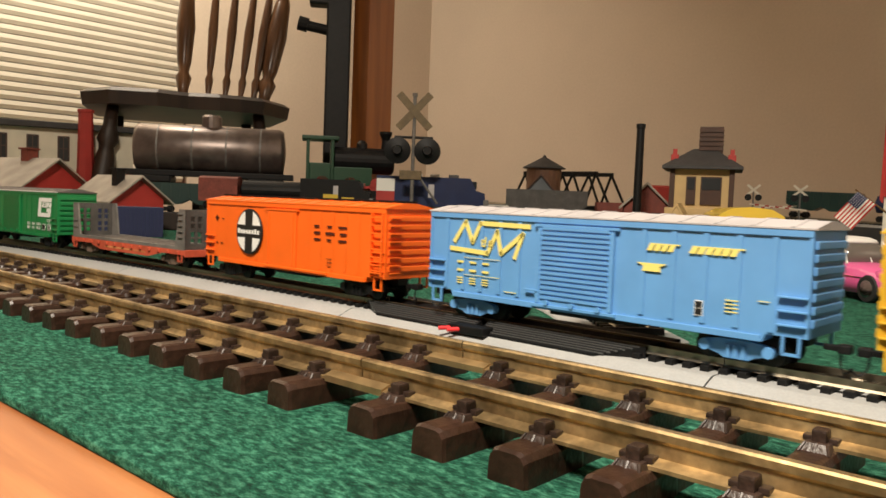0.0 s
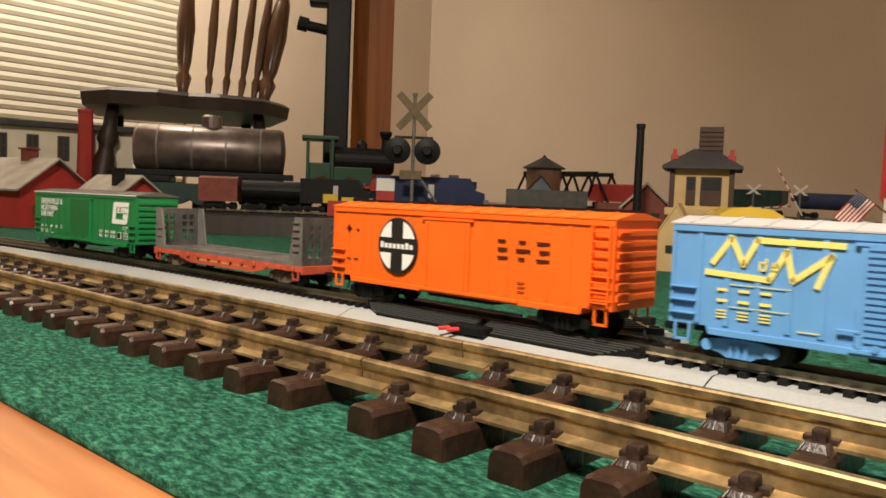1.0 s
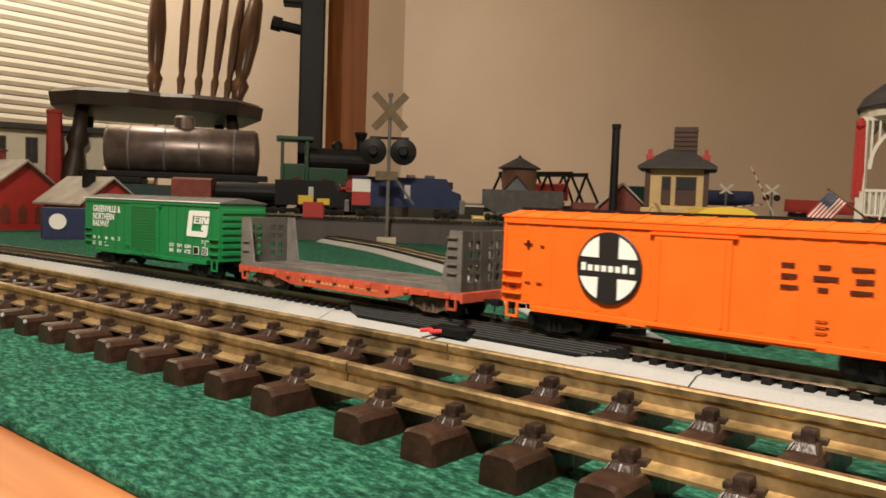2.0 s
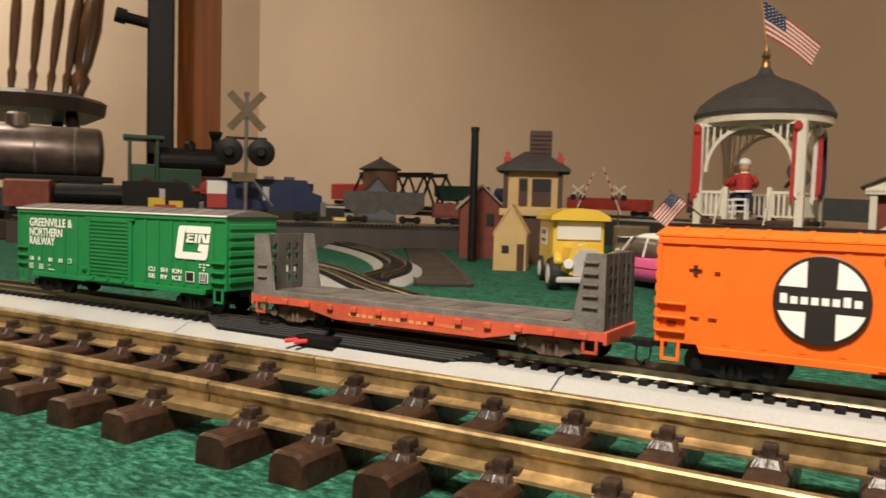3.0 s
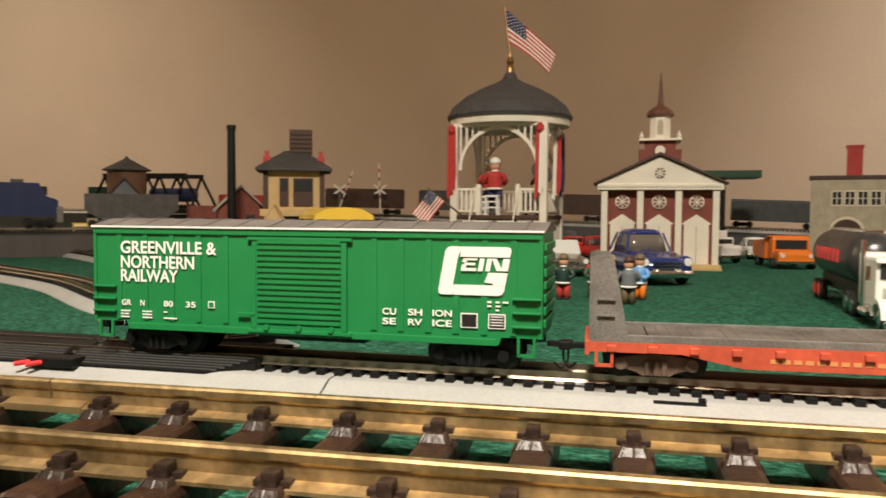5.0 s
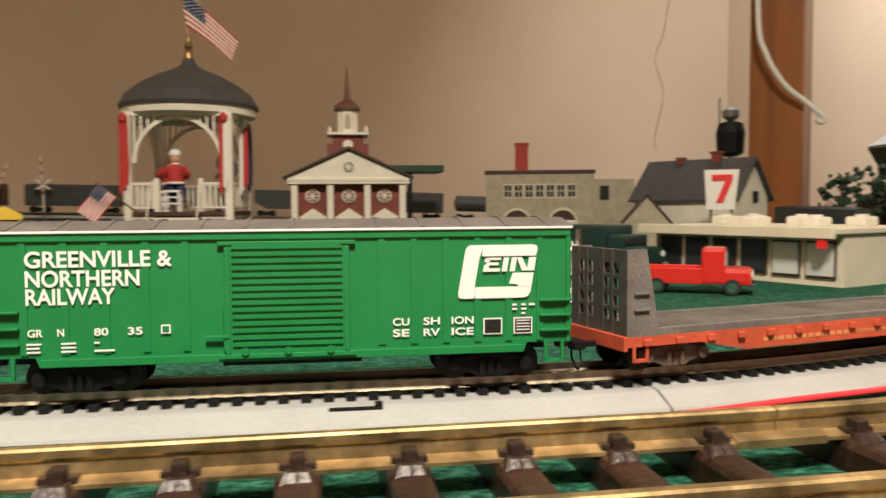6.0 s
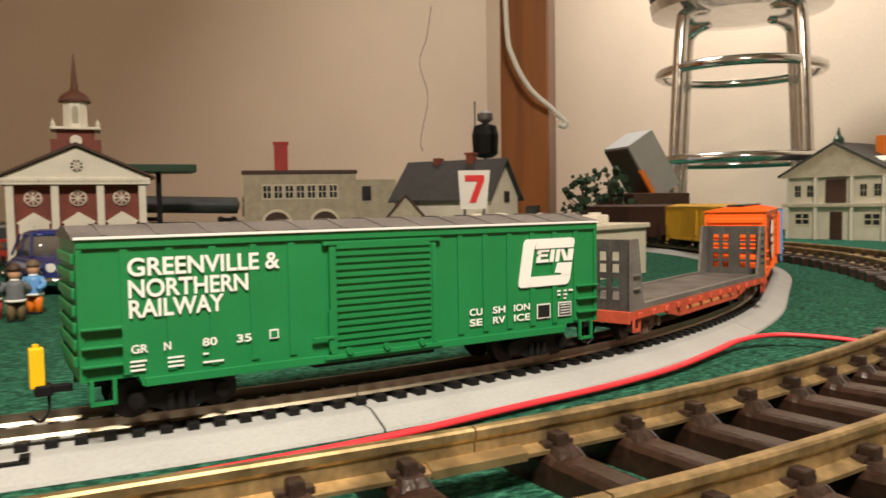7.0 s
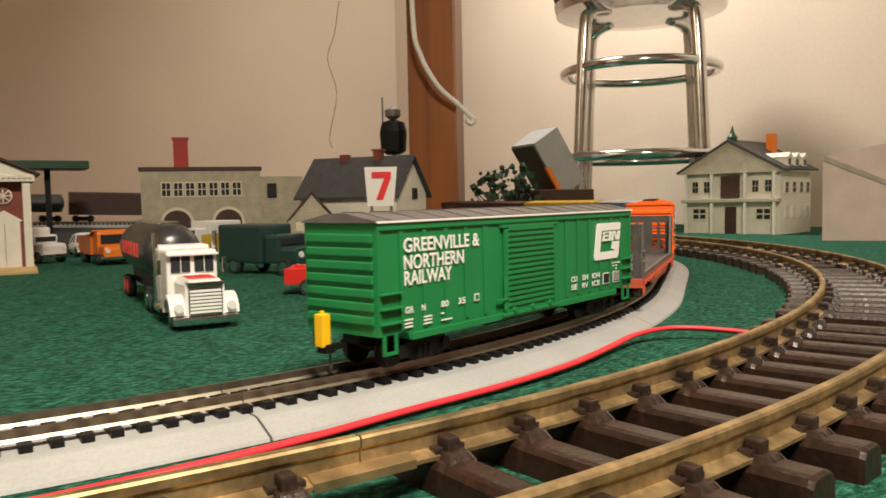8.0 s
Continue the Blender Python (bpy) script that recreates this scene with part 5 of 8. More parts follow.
def toy_truck(label, at, L, W, H, cab_mat, bed_mat, kind="box"):
    """A simple toy lorry or pickup with cab, load bed, windows, wheels, bumper and lamps; it drives along +x."""
    t = thing("toy_truck", label, "toy truck", at, "toy trucks")
    bm = bmesh.new()
    box(bm, L * 0.08, L * 0.28, -W * 0.44, W * 0.44, H * 0.22, H * (0.98 if kind != "box" else 0.80), W * 0.07)
    part("cab", bm, cab_mat, t)
    bm = bmesh.new()
    box(bm, L * 0.24, L * 0.5, -W * 0.42, W * 0.42, H * 0.20, H * 0.56, W * 0.09)
    part("hood", bm, cab_mat, t)
    bm = bmesh.new()
    box(bm, L * 0.279, L * 0.288, -W * 0.36, W * 0.36, H * 0.60, H * (0.88 if kind != "box" else 0.74), 0.0005)
    part("windscreen", bm, GLASS_DARK if kind != "pickup" else GLASS_PALE, t)
    if kind == "box":
        bm = bmesh.new()
        box(bm, -L * 0.5, L * 0.07, -W * 0.5, W * 0.5, H * 0.22, H, W * 0.06)
        part("box_body", bm, bed_mat, t)
    elif kind == "dump":
        bm = bmesh.new()
        prism(bm, [(-L * 0.5, H * 0.45), (-L * 0.42, H * 0.28), (L * 0.05, H * 0.28), (L * 0.08, H * 0.95), (L * 0.20, H * 1.02), (L * 0.20, H * 0.98), (L * 0.04, H * 0.90), (-L * 0.5, H * 0.80)], -W * 0.48, W * 0.48)
        part("dump_body", bm, bed_mat, t)
    else:
        bm = bmesh.new()
        box(bm, -L * 0.5, L * 0.09, -W * 0.46, -W * 0.40, H * 0.22, H * 0.56, 0.0008)
        box(bm, -L * 0.5, L * 0.09, W * 0.40, W * 0.46, H * 0.22, H * 0.56, 0.0008)
        box(bm, -L * 0.5, -L * 0.47, -W * 0.42, W * 0.42, H * 0.22, H * 0.54, 0.0008)
        box(bm, -L * 0.49, L * 0.09, -W * 0.42, W * 0.42, H * 0.22, H * 0.30)
        part("load_bed", bm, bed_mat, t)
    for x in (-L * 0.30, L * 0.34):
        for y in (-W * 0.42, W * 0.42):
            wheel(t, x, y, H * 0.17, W * 0.16)
    bm = bmesh.new()
    box(bm, L * 0.49, L * 0.525, -W * 0.47, W * 0.47, H * 0.17, H * 0.26, 0.0008)
    part("bumper", bm, CHROME, t)
    for y in (-W * 0.32, W * 0.32):
        bm = bmesh.new()
        rod(bm, (L * 0.49, y, H * 0.42), (L * 0.508, y, H * 0.42), H * 0.065)
        part("headlight", bm, LAMP_GLASS, t)
    return t


toy_truck("red toy pickup truck with an open load bed", heading(0.172, 0.405, 0.85, -0.52), 0.085, 0.038, 0.036, RED_TRUCK, RED_TRUCK, "pickup")
toy_truck("orange toy dump truck", heading(0.086, 0.885, 0.10, -0.99), 0.100, 0.052, 0.040, ORANGE_TRUCK, ORANGE_TRUCK, "dump")
toy_truck("small yellow toy truck", heading(0.220, 0.815, 0.35, -0.94), 0.090, 0.040, 0.038, YELLOW_TRUCK, YELLOW_TRUCK, "dump")
toy_truck("dark green toy box truck", heading(0.186, 0.600, 0.45, -0.89), 0.100, 0.044, 0.048, GREEN_DARK, GREEN_DARK, "box")
toy_truck("white toy motorhome parked before the fire station", heading(0.216, 0.946, -0.9, -0.4), 0.097, 0.040, 0.046, WHITE_TRUCK, WHITE_TRUCK, "box")
toy_truck("tan military toy truck", heading(-0.405, 0.785, 0.25, -0.97), 0.085, 0.045, 0.052, SIGN_TAN, SIGN_TAN, "box")
toy_truck("white toy box truck beside the filling station", heading(0.010, 0.965, 0.5, -0.87), 0.080, 0.038, 0.044, WHITE_TRUCK, WHITE_TRUCK, "box")
toy_truck("red toy lorry beyond the bandstand", heading(-0.20, 1.02, 0.7, -0.7), 0.085, 0.038, 0.040, RED_TRUCK, GREY_BLUE, "box")


# ---- figurines: one mesh each ----
def figurine(label, at, H, coat, legs, hat, seated=False):
    bm = bmesh.new()
    mats = [coat, legs, SKIN, hat, WHITE_PAINT, LETTER_BLACK]
    done = set()

    def paint(i):
        for f in bm.faces:
            if f not in done:
                f.material_index = i
                done.add(f)

    k = H / 0.036
    for s in (-1, 1):
        if seated:
            tube(bm, smooth_line([(s * 0.0028 * k, 0, 0.013 * k), (s * 0.004 * k, -0.007 * k, 0.012 * k), (s * 0.0045 * k, -0.008 * k, 0.001)], 3), 0.0024 * k, 8)
        else:
            lathe(bm, [(0.0022 * k, 0.001 * k), (0.0026 * k, 0.006 * k), (0.0030 * k, 0.014 * k)], 10, Matrix.Translation((s * 0.0027 * k, 0, 0)))
    paint(1)
    for s in (-1, 1):
        box(bm, s * 0.0027 * k - 0.0018 * k, s * 0.0027 * k + 0.0018 * k, -0.0042 * k, 0.002 * k, 0, 0.0018 * k, 0.0005 * k)
    paint(5)
    lathe(bm, [(0.0056 * k, 0.0125 * k), (0.0058 * k, 0.0145 * k), (0.0050 * k, 0.018 * k), (0.0055 * k, 0.0225 * k), (0.0045 * k, 0.0250 * k), (0.0018 * k, 0.0262 * k)], 14)
    for s in (-1, 1):
        tube(bm, smooth_line([(s * 0.0050 * k, 0, 0.0240 * k), (s * 0.0078 * k, -0.001 * k, 0.0195 * k), (s * 0.0055 * k, -0.0052 * k, 0.0172 * k)], 4), 0.0018 * k, 8)
    paint(0)
    lathe(bm, [(0.0061 * k, 0.0125 * k), (0.0062 * k, 0.0140 * k)], 14)
    lathe(bm, [(0.0030 * k, 0.0252 * k), (0.0026 * k, 0.0268 * k)], 12)
    paint(4)
    lathe(bm, [(0.0015 * k, 0.0262 * k), (0.0034 * k, 0.0275 * k), (0.0038 * k, 0.0300 * k), (0.0034 * k, 0.0325 * k), (0.0015 * k, 0.0340 * k)], 14)
    paint(2)
    lathe(bm, [(0.0041 * k, 0.0312 * k), (0.0040 * k, 0.0332 * k), (0.0030 * k, 0.0352 * k), (0.0008 * k, 0.0362 * k)], 14)
    paint(3)
    ob = part("figurine", bm, coat, None, smooth=True)
    for m in mats[1:]:
        ob.data.materials.append(m)
    ob.matrix_world = at
    return tagged(ob, label, "figurine", "carol singer figurines" if not seated else "bandsmen figurines")


for label, x, y, az, c, l, h in (("painted figurine in green coat and red trousers", -0.166, 0.430, 10, GREEN_DARK, FABRIC_RED, SIGN_TAN),
                                 ("painted figurine in green coat and purple trousers", -0.142, 0.442, -10, LOCO_GREEN, BROWN_TRIM, SIGN_TAN),
                                 ("painted figurine in dark green coat and red trousers", -0.131, 0.428, 0, GREEN_DARK, FABRIC_RED, YELLOW_TRUCK),
                                 ("painted figurine in blue coat seen from behind", -0.117, 0.410, 170, GREY_BLUE, SIGN_TAN, BROWN_TRIM),
                                 ("painted figurine in pale blue coat and orange trousers", -0.108, 0.445, 30, CAR_BLUE, ORANGE_TRUCK, SIGN_TAN),
                                 ("painted figurine with raised arm in red and white cap", -0.142, 0.475, 5, FABRIC_RED, BROWN_TRIM, WHITE_PAINT)):
    figurine(label, stand(x, y, az), 0.036, c, l, h)


# ---- bandstand ----
def flag_thing(label, at, pole_len, w, h, tilt):
    """A small flag of stripes and a canton, hanging stiffly in folds from a pole."""
    fl = thing("flag", label, "flag", at, "small flags")
    bm = bmesh.new()
    rod(bm, (0, 0, 0), (0, 0, pole_len), 0.0011, 0.0009)
    part("pole", bm, GOLD, fl)
    top = pole_len - 0.003

    def point(u, v):
        sag = u * h * tilt * 1.5
        return (u * w * (1 - 0.22 * u * v * tilt), math.sin(u * 7 + v) * w * 0.05, top - v * h * (1 - 0.48 * u * tilt) - sag)

    def patch(u0, u1, v0, v1, mat, name, lift=0.0):
        bm = bmesh.new()
        n = 8
        rows = []
        for i in range(n + 1):
            u = u0 + (u1 - u0) * i / n
            ring = []
            for v in (v0, v1):
                p = point(u, v)
                ring += [(p[0], p[1] - 0.0003 - lift, p[2]), (p[0], p[1] + 0.0003 + lift, p[2])]
            rows.append([bm.verts.new(ring[j]) for j in (0, 1, 3, 2)])
        for a, b in zip(rows, rows[1:]):
            for j in range(4):
                bm.faces.new((a[j], a[(j + 1) % 4], b[(j + 1) % 4], b[j]))
        bm.faces.new(rows[0][::-1])
        bm.faces.new(rows[-1])
        return part(name, bm, mat, fl)

    for i in range(13):
        patch(0, 1, i / 13, (i + 1) / 13, FABRIC_RED if i % 2 == 0 else FABRIC_WHITE, "stripe")
    canton = patch(0.001, 0.42, 0, 7 / 13, FABRIC_BLUE, "canton", 0.0003)
    for r in range(5):
        for c in range(6):
            p = point(0.04 + 0.065 * c, 0.04 + 0.1 * r)
            bm = bmesh.new()
            box(bm, p[0] - w * 0.010, p[0] + w * 0.010, p[1] - 0.0008, p[1] + 0.0008, p[2] - w * 0.010, p[2] + w * 0.010)
            part("star", bm, FABRIC_WHITE, canton)
    return fl


BX, BY, BAZ = -0.258, 0.800, 6.0
stand_at = stand(BX, BY, BAZ)
bandstand = thing("bandstand", "white bandstand with dark shingled dome, lattice skirt and front steps", "bandstand", stand_at)
A = 0.0550          # half the side of the square floor
FLOOR, EAVE = 0.0640, 0.1740
bm = bmesh.new()
lathe(bm, [(0.0, EAVE + 0.008), (0.0775, EAVE + 0.008), (0.0785, EAVE + 0.012), (0.072, EAVE + 0.024), (0.056, EAVE + 0.037), (0.038, EAVE + 0.047), (0.020, EAVE + 0.0545), (0.010, EAVE + 0.060), (0.006, EAVE + 0.068), (0.004, EAVE + 0.070)], 32)
roof = part("roof", bm, SHINGLE, bandstand, "dark grey shingled dome")
for j in range(9):
    r0 = 0.0785 - 0.0065 * j
    bm = bmesh.new()
    z = EAVE + 0.0125 + 0.0052 * j - 0.0001 * j * j * (1.0 if j < 6 else 0.6)
    lathe(bm, [(r0 - 0.004, z - 0.001), (r0 + 0.0003, z - 0.001), (r0 - 0.0004, z + 0.0006), (r0 - 0.006, z + 0.003)], 32)
    part("shingle_course", bm, SHINGLE, roof)
bm = bmesh.new()
lathe(bm, [(0.066, EAVE), (0.0745, EAVE), (0.0755, EAVE + 0.008), (0.066, EAVE + 0.008)], 32)
part("fascia", bm, OFFWHITE, bandstand)
bm = bmesh.new()
lathe(bm, [(0.0058, EAVE + 0.068), (0.0050, EAVE + 0.074), (0.0035, EAVE + 0.078), (0.0052, EAVE + 0.082), (0.0030, EAVE + 0.088), (0.0018, EAVE + 0.094)], 16)
part("finial", bm, GOLD, bandstand, "gold finial")
bm = bmesh.new()
box(bm, -A - 0.004, A + 0.004, -A - 0.004, A + 0.004, FLOOR - 0.005, FLOOR, 0.001)
part("floor_deck", bm, BROWN_TRIM, bandstand)
for sx in (-1, 1):
    for sy in (-1, 1):
        bm = bmesh.new()
        box(bm, sx * A - 0.0042, sx * A + 0.0042, sy * A - 0.0042, sy * A + 0.0042, 0, EAVE, 0.0008)
        part("post", bm, OFFWHITE, bandstand)
for q in range(4):
    turn = pose(0, 0, 0, 0, 0, 90 * q)
    # arch with spindles above it
    arch = bmesh.new()
    turns = [math.pi * i / 18 for i in range(19)]
    outer = [(-0.0495 * math.cos(a), 0.118 + 0.0515 * math.sin(a) * 1.02) for a in turns]
    inner = [(-0.0455 * math.cos(a), 0.118 + 0.0475 * math.sin(a) * 1.02) for a in turns]
    prism(arch, outer + inner[::-1], -A - 0.0016, -A + 0.0016, turn)
    part("arch", arch, OFFWHITE, bandstand)
    for s in (-1, 1):
        for j in range(4):
            x = s * (0.047 - 0.0075 * j)
            zlow = 0.118 + math.sqrt(max(0.0495 ** 2 - x * x, 0)) * 1.02
            bm = bmesh.new()
            box(bm, x - 0.0011, x + 0.0011, -A - 0.0010, -A + 0.0010, zlow - 0.001, EAVE, m=turn)
            part("spindle", bm, OFFWHITE, bandstand)
    bm = bmesh.new()
    box(bm, -A, A, -A - 0.0012, -A + 0.0012, EAVE - 0.004, EAVE, m=turn)
    part("top_rail", bm, OFFWHITE, bandstand)
    # railing, open over the steps in front
    spans = ((-A, -0.024), (0.024, A)) if q == 0 else ((-A, A),)
    for x0, x1 in spans:
        bm = bmesh.new()
        box(bm, x0, x1, -A - 0.0013, -A + 0.0013, 0.0935, 0.0965, m=turn)
        box(bm, x0, x1, -A - 0.0013, -A + 0.0013, 0.0675, 0.0695, m=turn)
        if q == 0:
            xe = x1 if x1 < 0 else x0
            box(bm, xe - 0.0026, xe + 0.0026, -A - 0.0024, -A + 0.0024, FLOOR, 0.101, m=turn)
        part("railing", bm, OFFWHITE, bandstand)
        for j in range(max(3, int((x1 - x0) / 0.0058))):
            x = x0 + 0.004 + j * 0.0058
            if x < x1 - 0.002:
                bm = bmesh.new()
                box(bm, x - 0.0012, x + 0.0012, -A - 0.0009, -A + 0.0009, 0.0690, 0.0940, m=turn)
                part("baluster", bm, OFFWHITE, bandstand)
    # lattice skirt
    for x0, x1 in (((-A, -0.027), (0.024, A)) if q == 0 else ((-A, A),)):
        bm = bmesh.new()
        step = 0.0075
        w, h0, h1 = x1 - x0, 0.003, 0.0565
        hh = h1 - h0
        c = -hh
        while c < w:
            for mirrored in (False, True):
                u0, u1 = max(c, 0.0), min(c + hh, w)
                if u1 - u0 > 0.002:
                    z0, z1 = h0 + (u0 - c), h0 + (u1 - c)
                    p = [(u0 - 0.0008, z0), (u0 + 0.0010, z0), (u1 + 0.0008, z1), (u1 - 0.0010, z1)]
                    p = [((x1 - u) if mirrored else (x0 + u), z) for u, z in p]
                    d = 0.0004 if mirrored else -0.0004
                    prism(bm, p, -A - 0.0010 + d, -A + d, turn)
            c += step
        part("lattice", bm, OFFWHITE, bandstand, "white diagonal lattice")
        bm = bmesh.new()
        box(bm, x0, x1, -A - 0.0016, -A + 0.0016, 0.0, 0.0035, m=turn)
        part("skirt_rail", bm, OFFWHITE, bandstand)
        bm = bmesh.new()
        box(bm, x0, x1, -A - 0.0016, -A + 0.0016, 0.0560, 0.0590, m=turn)
        part("skirt_rail", bm, OFFWHITE, bandstand)
bm = bmesh.new()
box(bm, -A + 0.004, A - 0.004, -A + 0.006, A - 0.006, 0.0, 0.057)
part("dark_core", bm, BROWN_TRIM, bandstand)
for j in range(6):
    bm = bmesh.new()
    z = FLOOR - 0.005 - 0.0098 * (j + 1)
    y = -A - 0.004 - 0.0062 * (j + 1)
    box(bm, -0.0255, 0.0225, y, y + 0.0100, max(z, 0.0), z + 0.0082, 0.0005)
    part("step", bm, OFFWHITE, bandstand)
for x in (-0.028, 0.025):
    bm = bmesh.new()
    tube(bm, [(x, -A - 0.002, 0.098), (x, -A - 0.045, 0.030), (x, -A - 0.046, 0.0)], 0.0008, 6)
    part("stair_rail", bm, OFFWHITE, bandstand)
for x, y, mats in ((-A - 0.002, -A - 0.006, (FABRIC_RED, FABRIC_RED)), (A - 0.004, -A - 0.006, (FABRIC_RED, FABRIC_WHITE)), (A + 0.002, A - 0.006, (GREY_STEEL, FABRIC_BLUE)), (A + 0.006, 0.0, (FABRIC_WHITE, FABRIC_RED))):
    b = thing("bunting", "hanging drape of coloured cloth on the bandstand post", "bunting", stand_at @ pose(x, y, 0), "drapes of the bandstand")
    for k, mt in enumerate(mats):
        for f in range(2):
            bm = bmesh.new()
            x0 = -0.0045 + 0.0045 * k + 0.0022 * f
            prism(bm, [(x0, 0.168), (x0 + 0.0024, 0.168), (x0 + 0.0034, 0.120 - 0.004 * f), (x0 + 0.0022, 0.082 + 0.006 * (k + f)), (x0 - 0.0010, 0.086 + 0.006 * (k + f))], -0.0011 + 0.0006 * f, 0.0005 + 0.0006 * f)
            part("fold", bm, mt, b)
    bm = bmesh.new()
    lathe(bm, [(0.0015, 0.160), (0.0048, 0.164), (0.0048, 0.169), (0.0015, 0.173)], 12)
    part("rosette", bm, mats[0], b)
# bandsmen with stools and a horn
for x, y, az in ((-0.014, -0.016, 180), (-0.030, 0.020, 150)):
    m = stand_at @ stand(x, y, az, FLOOR + 0.010)
    figurine("painted bandsman figurine in red jacket and white cap, seated", m, 0.062, FABRIC_RED, FABRIC_BLUE, WHITE_PAINT, seated=False)
    st = thing("small_stool", "white wooden bandsman's stool", "stool", stand_at @ pose(x, y - 0.012, FLOOR), "stools in the bandstand")
    bm = bmesh.new()
    box(bm, -0.0085, 0.0085, -0.006, 0.006, 0.0220, 0.0245, 0.0005)
    part("seat", bm, WHITE_PAINT, st)
    for sx in (-1, 1):
        for sy in (-1, 1):
            bm = bmesh.new()
            box(bm, sx * 0.0072 - 0.0011, sx * 0.0072 + 0.0011, sy * 0.0048 - 0.0011, sy * 0.0048 + 0.0011, 0, 0.0222)
            part("leg", bm, WHITE_PAINT, st)
    bm = bmesh.new()
    box(bm, -0.0072, 0.0072, -0.0058, -0.0042, 0.0085, 0.0103)
    box(bm, -0.0072, 0.0072, -0.0058, -0.0042, 0.0155, 0.0173)
    part("rung", bm, WHITE_PAINT, st)
horn = bmesh.new()
lathe(horn, [(0.002, 0.0), (0.003, 0.012), (0.007, 0.020), (0.0145, 0.026), (0.0148, 0.027), (0.006, 0.022)], 20, pose(0.026, 0.012, FLOOR + 0.040, 60, 10, 40))
horn_ob = part("horn", horn, GREY_STEEL, smooth=True)
horn_ob.matrix_world = stand_at
tagged(horn_ob, "dull grey brass-band horn held in the bandstand", "horn")
flag_thing("striped flag with blue canton on the bandstand roof", stand_at @ pose(0, 0, EAVE + 0.090, 0, -8, 0), 0.064, 0.057, 0.0445, 1.03)
flag_thing("small striped flag on a leaning pole beside the bandstand", stand(-0.325, 0.705, -15) @ pose(0.024, 0, 0.064, 0, -52, 0) , 0.050, -0.034, 0.022, 0.0)

# ---- church ----
church = thing("church", "white-columned red brick church with steeple", "model building", stand(-0.074, 0.800, 2))
W2, D2 = 0.068, 0.150
bm = bmesh.new()
box(bm, -W2, W2, 0.012, D2, 0.004, 0.098)
part("wall", bm, BRICK_RED, church)
bm = bmesh.new()
box(bm, -W2 - 0.004, W2 + 0.004, -0.010, D2, 0, 0.006, 0.001)
box(bm, -W2 - 0.004, W2 + 0.004, -0.020, -0.010, 0, 0.003, 0.0005)
part("plinth", bm, TAN_WALL, church)
bm = bmesh.new()
box(bm, -W2 - 0.006, W2 + 0.006, -0.004, D2, 0.0960, 0.1035, 0.0006)
part("entablature", bm, OFFWHITE, church)
for i in range(30):
    bm = bmesh.new()
    x = -W2 - 0.003 + i * 0.00483
    box(bm, x - 0.0010, x + 0.0010, -0.0065, -0.004, 0.1000, 0.1022)
    part("dentil", bm, OFFWHITE, church)
bm = bmesh.new()
prism(bm, [(-W2 - 0.006, 0.1035), (W2 + 0.006, 0.1035), (0, 0.1365)], -0.0025, 0.003)
pediment = part("pediment", bm, OFFWHITE, church)
bm = bmesh.new()
lathe(bm, [(0.0062, -0.001), (0.0062, 0.0008)], 20, Matrix.Translation((0, -0.003, 0.1165)) @ pose(0, 0, 0, 90))
part("round_vent", bm, BROWN_TRIM, pediment)
for a in (0, 45, 90, 135):
    bm = bmesh.new()
    box(bm, -0.0062, 0.0062, -0.0046, -0.0036, -0.0008, 0.0008, m=Matrix.Translation((0, 0, 0.1165)) @ pose(0, 0, 0, 0, a))
    part("vent_spoke", bm, OFFWHITE, pediment)
for s in (-1, 1):
    bm = bmesh.new()
    prism(bm, [(s * (W2 + 0.011), 0.1025), (s * (W2 + 0.011), 0.1045), (0, 0.1415), (0, 0.1380)], -0.008, D2 + 0.004)
    part("roof", bm, BROWN_TRIM, church)
for x in (-0.0655, -0.0225, 0.0225, 0.0655):
    bm = bmesh.new()
    box(bm, x - 0.0038, x + 0.0038, -0.0010, 0.0060, 0.006, 0.0960, 0.0006)
    part("column", bm, OFFWHITE, church)
for x in (-0.044, 0.0, 0.044):
    bm = bmesh.new()
    prism(bm, [(x - 0.0145, 0.006), (x + 0.0145, 0.006), (x + 0.0145, 0.054), (x + 0.0175, 0.055), (x, 0.0665), (x - 0.0175, 0.055), (x - 0.0145, 0.054)], 0.0085, 0.0125)
    d = part("door", bm, OFFWHITE, church)
    bm = bmesh.new()
    box(bm, x - 0.0002, x + 0.0002, 0.0080, 0.0088, 0.007, 0.052)
    part("door_seam", bm, BROWN_TRIM, d)
    bm = bmesh.new()
    lathe(bm, [(0.0088, -0.0010), (0.0088, 0.0012), (0.0074, 0.0016)], 22, Matrix.Translation((x, 0.0110, 0.0815)) @ pose(0, 0, 0, 90))
    w = part("round_window", bm, OFFWHITE, church)
    bm = bmesh.new()
    lathe(bm, [(0.0072, 0.0), (0.0072, 0.0024)], 20, Matrix.Translation((x, 0.0110, 0.0815)) @ pose(0, 0, 0, 90))
    part("pane", bm, BRICK_RED, w)
    for a in (0, 45, 90, 135):
        bm = bmesh.new()
        box(bm, -0.0072, 0.0072, -0.0006, 0.0006, -0.0006, 0.0006, m=Matrix.Translation((x, 0.0082, 0.0815)) @ pose(0, 0, 0, 0, a))
        part("glazing_bar", bm, OFFWHITE, w)
bm = bmesh.new()
box(bm, -0.0255, 0.0255, 0.020, 0.066, 0.100, 0.1465, 0.0005)
part("tower_base", bm, BRICK_RED, church)
bm = bmesh.new()
box(bm, -0.019, 0.019, 0.026, 0.060, 0.1460, 0.1575, 0.0005)
part("tower_upper", bm, BRICK_RED, church)
bm = bmesh.new()
